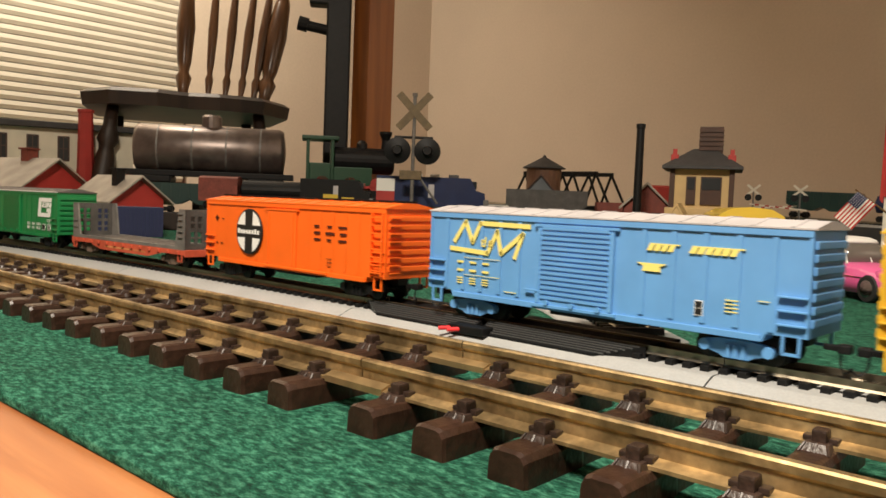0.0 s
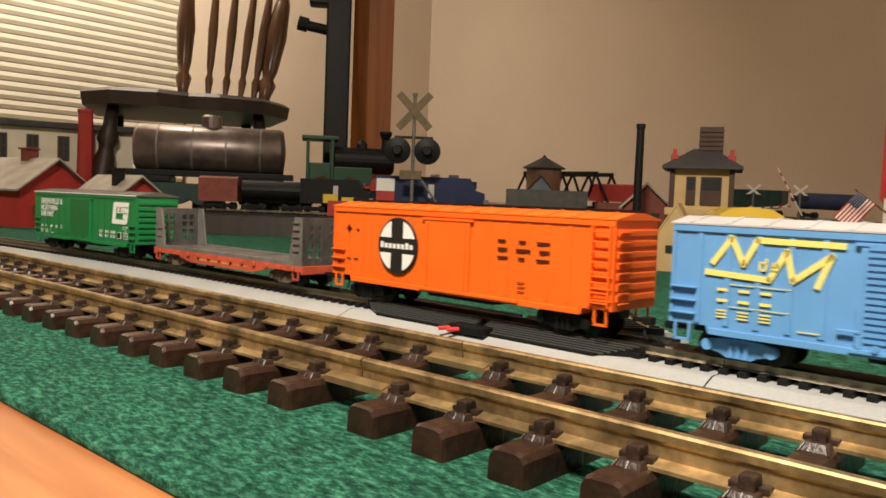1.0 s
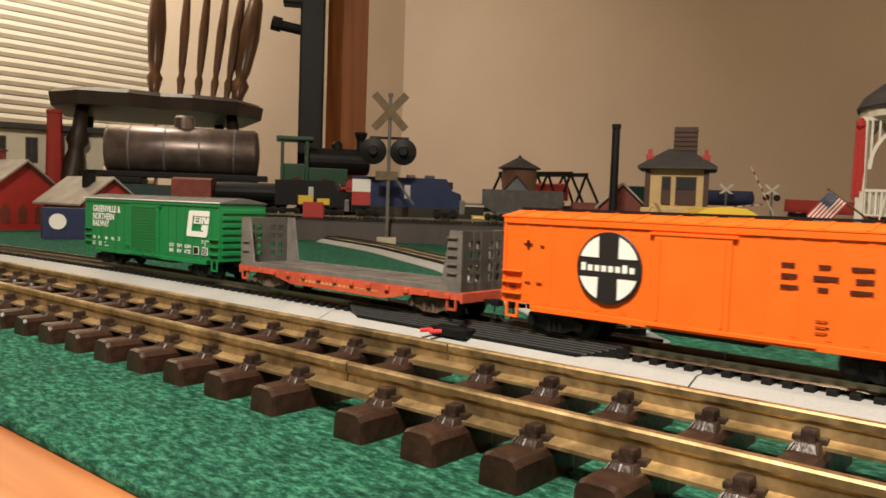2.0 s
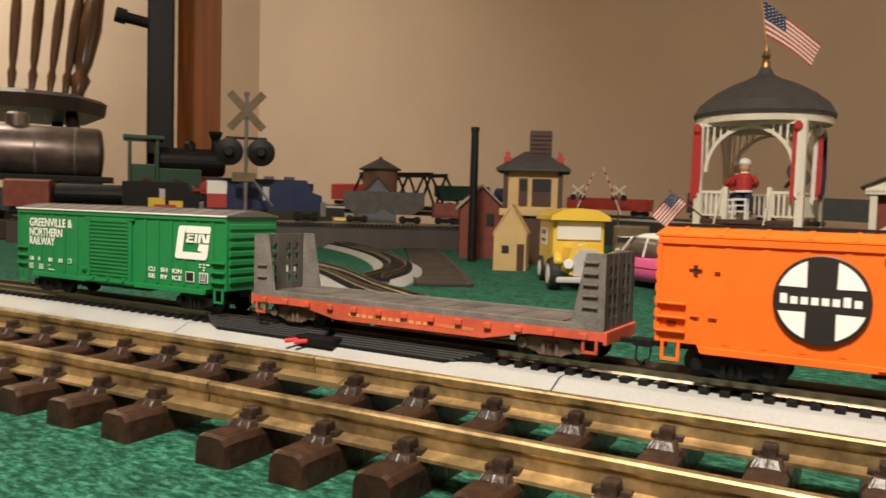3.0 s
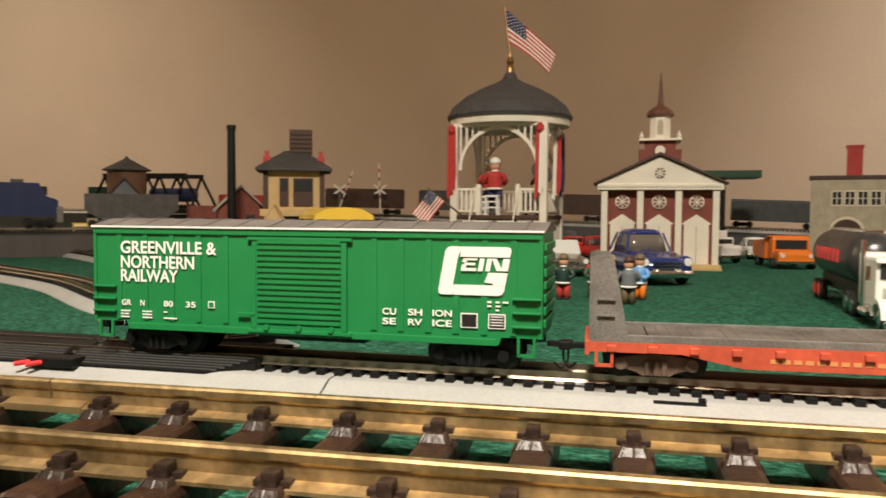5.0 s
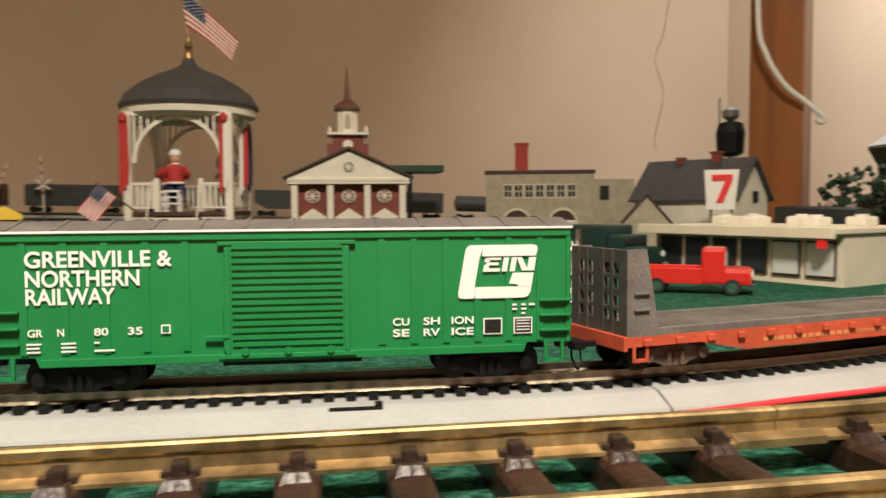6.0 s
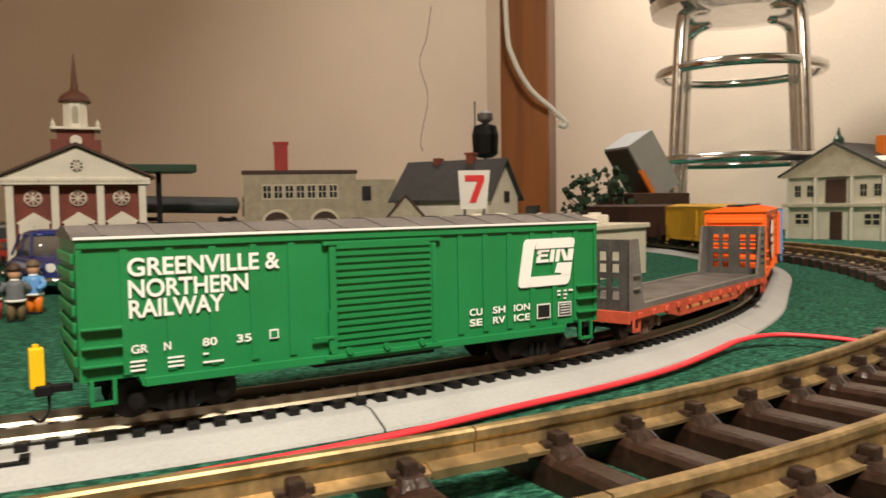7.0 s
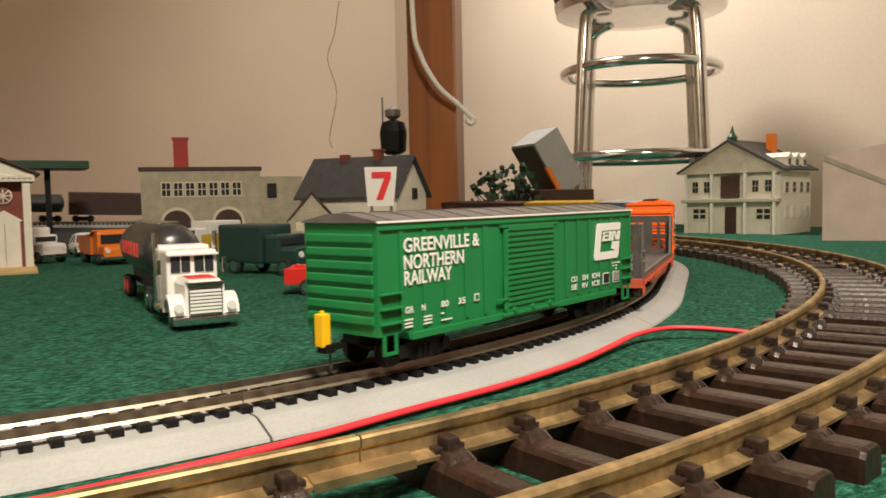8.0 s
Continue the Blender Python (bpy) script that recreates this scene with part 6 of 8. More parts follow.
lathe(bm, [(0.0062, -0.001), (0.0062, 0.001)], 20, Matrix.Translation((0, 0.0193, 0.1450)) @ pose(0, 0, 0, 90))
part("clock_face", bm, OFFWHITE, church, "plain white clock disc")
bm = bmesh.new()
box(bm, -0.0255, 0.0255, 0.019, 0.067, 0.1575, 0.1605, 0.0006)
for sx in (-1, 1):
    for yy in (0.022, 0.064):
        lathe(bm, [(0.0022, 0.1605), (0.0026, 0.1635), (0.0012, 0.1665), (0.0002, 0.1700)], 8, Matrix.Translation((sx * 0.0225, yy, 0)))
part("balcony", bm, OFFWHITE, church)
bm = bmesh.new()
lathe(bm, [(0.0135, 0.1605), (0.0130, 0.1900)], 8, Matrix.Translation((0, 0.043, 0)) @ pose(0, 0, 0, 0, 0, 22.5))
belfry = part("belfry", bm, OFFWHITE, church)
bm = bmesh.new()
prism(bm, [(-0.0034, 0.166), (0.0034, 0.166), (0.0034, 0.180), (0.0024, 0.1835), (0, 0.185), (-0.0024, 0.1835), (-0.0034, 0.180)], 0.0295, 0.0315)
part("louvre", bm, STONE_WALL, belfry)
bm = bmesh.new()
lathe(bm, [(0.0165, 0.1895), (0.0168, 0.1920), (0.0150, 0.1960), (0.0105, 0.2000), (0.0055, 0.2025), (0.0038, 0.2060), (0.0006, 0.2440)], 16, Matrix.Translation((0, 0.043, 0)))
part("spire", bm, material("brown_copper", (0.12, 0.045, 0.028), 0.5, stain=0.2, stain_scale=80), church, "brown copper cap and spire")


# ---- more of the village ----
def windows_row(owner, xs, z0, z1, w, y, glass=GLASS_DARK, frame_mat=OFFWHITE, m=None):
    for x in xs:
        bm = bmesh.new()
        box(bm, x - w / 2, x + w / 2, y - 0.0016, y + 0.001, z0, z1, m=m)
        win = part("window", bm, frame_mat, owner)
        bm = bmesh.new()
        g = w * 0.12
        for a, b in ((x - w / 2 + g, x - g * 0.35), (x + g * 0.35, x + w / 2 - g)):
            for c, d in ((z0 + g, (z0 + z1) / 2 - g * 0.3), ((z0 + z1) / 2 + g * 0.3, z1 - g)):
                box(bm, a, b, y - 0.0024, y - 0.0010, c, d, m=m)
        part("pane", bm, glass, win)


def gable_house(name, label, at, W, D, wall_h, ridge, wall_mat, roof_mat, over=0.006, chimney=None, chimney_mat=BRICK_RED, doors=True):
    """A house whose ridge runs along y; its gable faces the front."""
    h = thing(name, label, "model building", at)
    bm = bmesh.new()
    prism(bm, [(-W / 2, 0), (W / 2, 0), (W / 2, wall_h), (0, ridge), (-W / 2, wall_h)], 0, D)
    part("wall", bm, wall_mat, h)
    for s in (-1, 1):
        bm = bmesh.new()
        k = (ridge - wall_h) / (W / 2)
        prism(bm, [(0, ridge + 0.0008), (s * (W / 2 + over), wall_h - over * k + 0.0008), (s * (W / 2 + over), wall_h - over * k + 0.0038), (0, ridge + 0.0042)], -over, D + over)
        part("roof", bm, roof_mat, h)
    if chimney:
        x, y, z1, r = chimney
        bm = bmesh.new()
        box(bm, x - r, x + r, y - r, y + r, wall_h, z1, 0.0005)
        box(bm, x - r * 1.3, x + r * 1.3, y - r * 1.3, y + r * 1.3, z1 - 0.003, z1, 0.0005)
        part("chimney", bm, chimney_mat, h)
    return h


# signal tower with its hipped roof, beside a red shed and a tall stack
tower = thing("signal_tower", "cream and brown two-storey signal tower with grey hipped roof", "model building", stand(-0.512, 0.715, -22))
bm = bmesh.new()
box(bm, -0.036, 0.036, 0, 0.070, 0, 0.058)
part("lower_wall", bm, BROWN_TRIM, tower)
bm = bmesh.new()
box(bm, -0.041, 0.041, -0.005, 0.075, 0.054, 0.062, 0.001)
part("band", bm, TAN_WALL, tower)
bm = bmesh.new()
box(bm, -0.034, 0.034, 0.002, 0.068, 0.062, 0.104)
part("upper_wall", bm, TAN_WALL, tower)
for x in (-0.034, 0.034):
    bm = bmesh.new()
    box(bm, x - 0.003, x + 0.003, -0.001, 0.004, 0.062, 0.104)
    part("corner_post", bm, BROWN_TRIM, tower)
for x, w in ((-0.012, 0.011), (0.011, 0.024)):
    bm = bmesh.new()
    box(bm, x - w / 2, x + w / 2, -0.0005, 0.004, 0.066, 0.096)
    win = part("window", bm, BROWN_TRIM, tower)
    bm = bmesh.new()
    box(bm, x - w / 2 + 0.0015, x + w / 2 - 0.0015, -0.0012, 0.001, 0.082, 0.0945)
    part("pane", bm, GLASS_DARK, win)
bm = bmesh.new()
v = [bm.verts.new(p) for p in ((-0.046, -0.010, 0.104), (0.046, -0.010, 0.104), (0.046, 0.080, 0.104), (-0.046, 0.080, 0.104), (-0.046, -0.010, 0.107), (0.046, -0.010, 0.107), (0.046, 0.080, 0.107), (-0.046, 0.080, 0.107), (-0.012, 0.035, 0.128), (0.012, 0.035, 0.128))]
for f in ((3, 2, 1, 0), (0, 1, 5, 4), (1, 2, 6, 5), (2, 3, 7, 6), (3, 0, 4, 7), (4, 5, 9, 8), (5, 6, 9), (6, 7, 8, 9), (7, 4, 8)):
    bm.faces.new([v[i] for i in f])
part("roof", bm, SHINGLE, tower, "grey hipped roof")
bm = bmesh.new()
box(bm, -0.006, 0.022, 0.030, 0.045, 0.120, 0.152, 0.0008)
part("vent_box", bm, BROWN_TRIM, tower)
for j in range(5):
    bm = bmesh.new()
    box(bm, -0.0065, 0.0225, 0.0285, 0.030, 0.126 + 0.005 * j, 0.1285 + 0.005 * j)
    part("vent_slat", bm, BROWN_TRIM, tower)
for x in (-0.033, 0.033):
    bm = bmesh.new()
    box(bm, x - 0.0045, x + 0.0045, 0.008, 0.017, 0.105, 0.120, 0.0005)
    box(bm, x - 0.0025, x + 0.0025, 0.010, 0.015, 0.120, 0.126, 0.0005)
    part("chimney", bm, BARN_RED, tower, "red chimney")
tower.scale = (1.0, 1.0, 1.12)
annex = gable_house("shed", "small tan shed with a square window", stand(-0.488, 0.600, -20), 0.036, 0.060, 0.040, 0.070, TAN_WALL, TAN_WALL, over=0.001)
bm = bmesh.new()
box(bm, -0.009, -0.001, -0.0012, 0.001, 0.020, 0.028)
part("window", bm, LETTER_BLACK, annex)
bm = bmesh.new()
box(bm, 0.008, 0.016, -0.0012, 0.001, 0.001, 0.030)
part("door", bm, BROWN_TRIM, annex)
bm = bmesh.new()
lathe(bm, [(0.0055, 0), (0.0048, 0.165), (0.0056, 0.166), (0.0056, 0.171)], 14)
ob = part("factory_chimney", bm, BLACK_PLASTIC)
ob.matrix_world = stand(-0.585, 0.695)
tagged(ob, "tall thin black smoke stack", "smoke stack")
red_shed = gable_house("shed", "dark red weathered shed behind the signal tower", stand(-0.608, 0.765, -30), 0.058, 0.070, 0.070, 0.098, BRICK_RED, ROOF_TIN)
windows_row(red_shed, (-0.012, 0.012), 0.045, 0.062, 0.012, 0.0, frame_mat=BROWN_TRIM)

# grey shed, water tank, truss bridge
slate = gable_house("shed", "slate-blue shed with a white name board", stand(-0.905, 0.945, -36), 0.068, 0.070, 0.078, 0.117, GREY_BLUE, BROWN_TRIM, over=0.005)
bm = bmesh.new()
box(bm, -0.014, 0.014, -0.002, 0.001, 0.083, 0.089)
part("name_board", bm, WHITE_PAINT, slate)
bm = bmesh.new()
box(bm, -0.062, 0.062, -0.030, 0.09, 0.0, 0.024, 0.001)
part("platform", bm, STONE_WALL, slate)
tank = thing("water_tank", "brown water tank with conical roof", "water tank", stand(-1.020, 1.120, -36))
bm = bmesh.new()
lathe(bm, [(0.034, 0.085), (0.035, 0.141), (0.034, 0.142)], 24)
part("barrel", bm, material("brown_barrel_staves", (0.15, 0.070, 0.038), 0.6, stain=0.25, stain_scale=70), tank)
bm = bmesh.new()
lathe(bm, [(0.043, 0.140), (0.043, 0.142), (0.004, 0.163), (0.003, 0.166), (0.0005, 0.168)], 24)
part("roof", bm, SHINGLE, tank)
for a in (45, 135, 225, 315):
    bm = bmesh.new()
    rod(bm, (0.030 * math.cos(radians(a)), 0.030 * math.sin(radians(a)), 0), (0.026 * math.cos(radians(a)), 0.026 * math.sin(radians(a)), 0.090), 0.003)
    part("leg", bm, BROWN_TRIM, tank)
(bx, by), ba = small_line(3.225)
bridge = thing("truss_bridge", "black steel truss railway bridge carrying the small line", "bridge", pose(bx, by, 0, 0, 0, math.degrees(ba)))
DECK = 0.0575
for y in (-0.034, 0.034):
    chord = bmesh.new()
    box(chord, -0.145, 0.145, y - 0.004, y + 0.004, DECK + 0.002, DECK + 0.012)
    chord = part("lower_chord", chord, BLACK_PLASTIC, bridge)
    for x0, x1, z1 in ((-0.104, 0.104, 0.148),):
        bm = bmesh.new()
        box(bm, x0, x1, y - 0.004, y + 0.004, z1 - 0.009, z1)
        part("upper_chord", bm, BLACK_PLASTIC, bridge)
    for x0, x1 in ((-0.142, -0.100), (-0.072, -0.100), (-0.072, -0.038), (0.0, -0.038), (0.0, 0.038), (0.072, 0.038), (0.072, 0.100), (0.142, 0.100)):
        bm = bmesh.new()
        rod(bm, (x0, y, DECK + 0.008), (x1, y, 0.143), 0.0034, seg=6)
        part("truss_bar", bm, BLACK_PLASTIC, bridge)
bm = bmesh.new()
box(bm, -0.148, 0.148, -0.034, 0.034, DECK - 0.010, DECK)
part("deck", bm, BLACK_PLASTIC, bridge)
for x in (-0.136, 0.136):
    bm = bmesh.new()
    box(bm, x - 0.014, x + 0.014, -0.034, 0.034, 0, DECK - 0.010)
    part("pier", bm, STONE_WALL, bridge)
# riser under the climbing line, on both sides of the bridge
for lo, hi in ((1.22, 3.07), (3.38, 4.01)):
    bm = bmesh.new()
    rings = []
    for i in range(41):
        s = lo + (hi - lo) * i / 40
        (x, y), a = small_line(s)
        z = small_height(s)
        n = (-math.sin(a), math.cos(a))
        rings.append([bm.verts.new((x + n[0] * o, y + n[1] * o, h)) for o, h in ((-0.030, 0), (0.030, 0), (0.027, z), (-0.027, z))])
    for p, q in zip(rings, rings[1:]):
        for k in range(4):
            bm.faces.new((p[k], p[(k + 1) % 4], q[(k + 1) % 4], q[k]))
    bm.faces.new(rings[0][::-1])
    bm.faces.new(rings[-1])
    tagged(part("track_riser", bm, TRACKBED_GREY), "dark grey foam riser carrying the climbing track", "embankment", kind="structure")

# fire station
fire = thing("fire_station", "pale stone fire station with two arched doors and red chimney", "model building", stand(0.256, 1.095, 15) @ Matrix.Diagonal((0.85, 0.50, 0.915, 1)))
bm = bmesh.new()
box(bm, -0.105, 0.105, 0, 0.13, 0, 0.132)
part("wall", bm, STONE_WALL, fire)
bm = bmesh.new()
box(bm, -0.108, 0.108, -0.003, 0.133, 0.132, 0.139, 0.001)
part("cornice", bm, BROWN_TRIM, fire)
windows_row(fire, [-0.062 + 0.0206 * i for i in range(7)], 0.088, 0.114, 0.0185, 0.0, frame_mat=CREAM)
for x in (-0.045, 0.045):
    bm = bmesh.new()
    prism(bm, [(x - 0.029, 0), (x + 0.029, 0), (x + 0.029, 0.045)] + [(x + 0.029 * math.cos(radians(a)), 0.045 + 0.026 * math.sin(radians(a))) for a in range(15, 180, 15)] + [(x - 0.029, 0.045)], -0.003, 0.001)
    arch = part("arch", bm, CREAM, fire)
    bm = bmesh.new()
    prism(bm, [(x - 0.024, 0), (x + 0.024, 0), (x + 0.024, 0.045)] + [(x + 0.024 * math.cos(radians(a)), 0.045 + 0.021 * math.sin(radians(a))) for a in range(15, 180, 15)] + [(x - 0.024, 0.045)], -0.005, -0.002)
    part("door", bm, BROWN_TRIM, arch)
bm = bmesh.new()
box(bm, -0.048, -0.022, 0.050, 0.076, 0.130, 0.186, 0.001)
box(bm, -0.050, -0.020, 0.048, 0.078, 0.186, 0.191, 0.001)
part("chimney", bm, BARN_RED, fire, "red chimney")
bm = bmesh.new()
box(bm, 0.105, 0.185, 0.03, 0.13, 0, 0.122)
part("side_wing", bm, STONE_WALL, fire)
bm = bmesh.new()
box(bm, 0.118, 0.136, 0.0285, 0.031, 0.084, 0.110)
part("wing_window", bm, GLASS_DARK, fire)

# house with the dark roof, and the shop sign
house = gable_house("house", "white clapboard house with dark grey roof and chimneys", stand(0.470, 0.815, 27) @ pose(0, 0, 0, 0, 0, 62), 0.100, 0.150, 0.078, 0.128, OFFWHITE, SHINGLE, over=0.007, chimney=(0.0, 0.05, 0.142, 0.006))
windows_row(house, (0.010,), 0.070, 0.086, 0.016, 0.0, frame_mat=BROWN_TRIM)
bm = bmesh.new()
box(bm, -0.006, 0.006, 0.098, 0.110, 0.110, 0.136, 0.0005)
part("chimney", bm, BRICK_RED, house)
lean_to = gable_house("shed", "brown lean-to cottage with steep dark roof", stand(0.335, 0.850, 22), 0.060, 0.07, 0.045, 0.080, STONE_WALL, BROWN_TRIM, over=0.004)
sign = thing("shop_sign", "white shop sign with a red seven on a post", "sign", stand(0.372, 0.720, 27))
bm = bmesh.new()
prism(bm, [(-0.017, 0.062), (0.015, 0.062), (0.020, 0.110), (-0.020, 0.110)], -0.003, 0.003)
part("sign_panel", bm, WHITE_PAINT, sign)
bm = bmesh.new()
prism(bm, [(-0.0115, 0.104), (0.0125, 0.104), (0.0125, 0.097), (0.002, 0.070), (-0.0065, 0.070), (0.0040, 0.0965), (-0.0115, 0.0965)], -0.0042, -0.0028)
part("numeral", bm, RED_PLASTIC, sign, "red painted seven")
for x in (-0.012, 0.012):
    bm = bmesh.new()
    rod(bm, (x, 0, 0), (x, 0, 0.064), 0.0018)
    part("post", bm, GREY_STEEL, sign)

# diner with cream end wall, glazed front and pink-edged roof
diner = thing("diner", "cream flat-roofed shop with glazed front and roof vents", "model building", heading(0.302, 0.405, 0.93, 0.37))
bm = bmesh.new()
box(bm, 0.0, 0.118, 0.0, 0.200, 0.0, 0.0435)
part("wall", bm, CREAM, diner)
bm = bmesh.new()
box(bm, -0.016, 0.121, -0.003, 0.206, 0.0435, 0.0480, 0.0008)
part("roof", bm, CREAM, diner)
bm = bmesh.new()
box(bm, -0.020, -0.0162, -0.003, 0.206, 0.0400, 0.0490, 0.0008)
part("canopy_edge", bm, CREAM, diner)
for i in range(6):
    bm = bmesh.new()
    y = 0.006 + i * 0.032
    box(bm, -0.0016, 0.001, y, y + 0.027, 0.006, 0.037)
    w = part("shop_window", bm, BROWN_TRIM, diner)
    bm = bmesh.new()
    box(bm, -0.0026, -0.001, y + 0.0015, y + 0.0255, 0.0085, 0.0355)
    part("pane", bm, GLASS_PALE if i < 2 else GLASS_DARK, w)
bm = bmesh.new()
box(bm, -0.0185, -0.0165, 0.004, 0.012, 0.032, 0.040)
part("shop_lamp", bm, RED_PLASTIC, diner)
for x, y in ((0.030, 0.045), (0.030, 0.105), (0.075, 0.030), (0.070, 0.085), (0.050, 0.155), (0.085, 0.150)):
    bm = bmesh.new()
    box(bm, x - 0.011, x + 0.011, y - 0.009, y + 0.009, 0.0475, 0.0565, 0.002)
    rod(bm, (x, y, 0.056), (x, y, 0.0585), 0.006)
    part("roof_vent", bm, OFFWHITE, diner)

# big white house with porch
villa = thing("villa", "large pale grey-white model house with columned front and dormers", "model building", stand(1.060, 0.735, 80))
bm = bmesh.new()
box(bm, -0.085, 0.085, 0.0, 0.120, 0, 0.104)
part("wall", bm, OFFWHITE, villa)
bm = bmesh.new()
prism(bm, [(-0.094, 0.104), (0.094, 0.104), (0.094, 0.108), (0.0, 0.158), (-0.094, 0.108)], -0.010, 0.020)
part("front_gable", bm, STONE_WALL, villa)
for s in (-1, 1):
    bm = bmesh.new()
    prism(bm, [(0, 0.158), (s * 0.097, 0.1055), (s * 0.097, 0.1085), (0, 0.1615)], -0.013, 0.124)
    part("roof", bm, SHINGLE, villa)
windows_row(villa, (-0.066, -0.044, 0.044, 0.066), 0.070, 0.092, 0.013, 0.0, frame_mat=CREAM)
windows_row(villa, (-0.058, 0.058), 0.022, 0.046, 0.030, 0.0, frame_mat=CREAM)
bm = bmesh.new()
box(bm, -0.016, 0.016, -0.006, 0.001, 0.062, 0.100, 0.001)
part("balcony_door", bm, BROWN_TRIM, villa)
bm = bmesh.new()
box(bm, -0.010, 0.010, -0.003, 0.001, 0.0, 0.046, 0.001)
part("door", bm, BROWN_TRIM, villa)
bm = bmesh.new()
box(bm, -0.088, 0.088, -0.014, 0.0, 0.054, 0.060, 0.001)
part("porch_roof", bm, STONE_WALL, villa)
for x in (-0.080, -0.030, 0.030, 0.080):
    bm = bmesh.new()
    rod(bm, (x, -0.011, 0), (x, -0.011, 0.104), 0.0026)
    part("column", bm, OFFWHITE, villa)
side = pose(0.085, 0, 0, 0, 0, 90)
windows_row(villa, (0.022, 0.050, 0.078, 0.104), 0.068, 0.088, 0.013, 0.0, frame_mat=CREAM, m=side)
windows_row(villa, (0.022, 0.050, 0.078, 0.104), 0.026, 0.048, 0.013, 0.0, glass=GLASS_PALE, frame_mat=CREAM, m=side)
for y in (0.028, 0.058, 0.088):
    bm = bmesh.new()
    box(bm, 0.052, 0.088, y - 0.008, y + 0.008, 0.112, 0.128, 0.001)
    prism(bm, [(y - 0.010, 0.128), (y + 0.010, 0.128), (y, 0.136)], -0.090, -0.040, pose(0, 0, 0, 0, 0, 90))
    d = part("dormer", bm, OFFWHITE, villa)
    bm = bmesh.new()
    box(bm, 0.0878, 0.0890, y - 0.004, y + 0.004, 0.115, 0.125)
    part("pane", bm, GLASS_DARK, d)
bm = bmesh.new()
box(bm, 0.028, 0.042, 0.070, 0.084, 0.130, 0.172, 0.001)
part("chimney", bm, ORANGE_TRUCK, villa, "orange-red brick chimney")
bm = bmesh.new()
lathe(bm, [(0.008, 0.158), (0.0085, 0.166), (0.004, 0.172), (0.0005, 0.185)], 10, Matrix.Translation((0, 0.004, 0)))
part("roof_tip", bm, LOCO_GREEN, villa, "green roof ornament")

# filling station canopy, boxes and trees on the far side
canopy = thing("filling_station_canopy", "dark flat filling-station canopy on a single post", "canopy", stand(0.030, 1.190, 2))
bm = bmesh.new()
box(bm, -0.100, 0.075, -0.04, 0.04, 0.126, 0.138, 0.001)
part("canopy_roof", bm, LOCO_GREEN, canopy)
for x in (-0.06, 0.020):
    bm = bmesh.new()
    box(bm, x - 0.004, x + 0.004, -0.004, 0.004, 0, 0.126)
    part("post", bm, BLACK_PLASTIC, canopy)
bm = bmesh.new()
box(bm, -0.110, -0.020, 0.05, 0.10, 0, 0.085)
part("kiosk", bm, OFFWHITE, canopy)

leaning = thing("leaning_box", "pale grey box with dark brown side, leaning tilted", "box", stand(0.835, 0.900, 8) @ pose(0, 0, 0.076, 0, -32, 0))
bm = bmesh.new()
box(bm, -0.012, 0.044, 0, 0.080, 0, 0.108, 0.002)
part("shell", bm, BED_GREY, leaning)
bm = bmesh.new()
box(bm, -0.0150, -0.0125, 0.003, 0.077, 0.003, 0.105, 0.001)
part("side_panel", bm, BROWN_TRIM, leaning, "dark brown side")
bm = bmesh.new()
box(bm, -0.0155, -0.008, -0.0025, 0.004, 0.0, 0.060, 0.0005)
part("edge_strip", bm, ORANGE_TRUCK, leaning, "orange-brown strip along the edge")
prop = bmesh.new()
box(prop, 0.74, 0.86, 0.86, 0.96, 0, 0.082, 0.002)
tagged(part("low_carton", prop, BROWN_TRIM), "low dark carton under the tilted box", "box")
carton = thing("carton", "pale pinkish-white tall carton with folded top", "box", stand(0.985, 0.470, 60))
bm = bmesh.new()
v = [bm.verts.new(p) for p in ((-0.045, 0, 0), (0.12, 0, 0), (0.12, 0.12, 0), (-0.045, 0.12, 0), (-0.045, 0, 0.118), (0.12, 0, 0.150), (0.12, 0.12, 0.150), (-0.040, 0.12, 0.120))]
for f in ((3, 2, 1, 0), (0, 1, 5, 4), (1, 2, 6, 5), (2, 3, 7, 6), (3, 0, 4, 7), (4, 5, 6, 7)):
    bm.faces.new([v[i] for i in f])
part("carton_body", bm, material("pinkish_card", (0.62, 0.50, 0.44), 0.8, stain=0.12, stain_scale=30), carton)
bm = bmesh.new()
prism(bm, [(-0.044, 0.112), (0.11, 0.040), (0.11, 0.046), (-0.044, 0.120)], -0.0016, 0.0)
part("flap_edge", bm, ROOF_TIN, carton)


def shrub(label, at, H, seed):
    t = thing("model_tree", label, "model tree", at, "model trees")
    rnd = random.Random(seed)
    bm = bmesh.new()
    lathe(bm, [(0.004, 0), (0.003, H * 0.5), (0.001, H * 0.9)], 8)
    for k in range(7):
        a, z = rnd.uniform(0, 6.28), H * rnd.uniform(0.3, 0.7)
        rod(bm, (0, 0, z), (H * 0.3 * math.cos(a), H * 0.3 * math.sin(a), z + H * 0.22), 0.0013, 0.0005, 6)
    part("trunk", bm, BROWN_TRIM, t)
    bm = bmesh.new()
    for k in range(70):
        a, u = rnd.uniform(0, 6.28), rnd.random()
        r = H * 0.42 * (1 - 0.6 * u) * math.sqrt(rnd.random())
        p = Vector((r * math.cos(a), r * math.sin(a), H * (0.35 + 0.68 * u)))
        m = Matrix.Translation(p) @ Euler((rnd.uniform(0, 6), rnd.uniform(0, 6), 0)).to_matrix().to_4x4() @ Matrix.Scale(rnd.uniform(0.5, 1.4), 4)
        bmesh.ops.create_cone(bm, cap_ends=True, segments=5, radius1=H * 0.05, radius2=0.0, depth=H * 0.09, matrix=m)
    part("crown", bm, FOLIAGE, t)


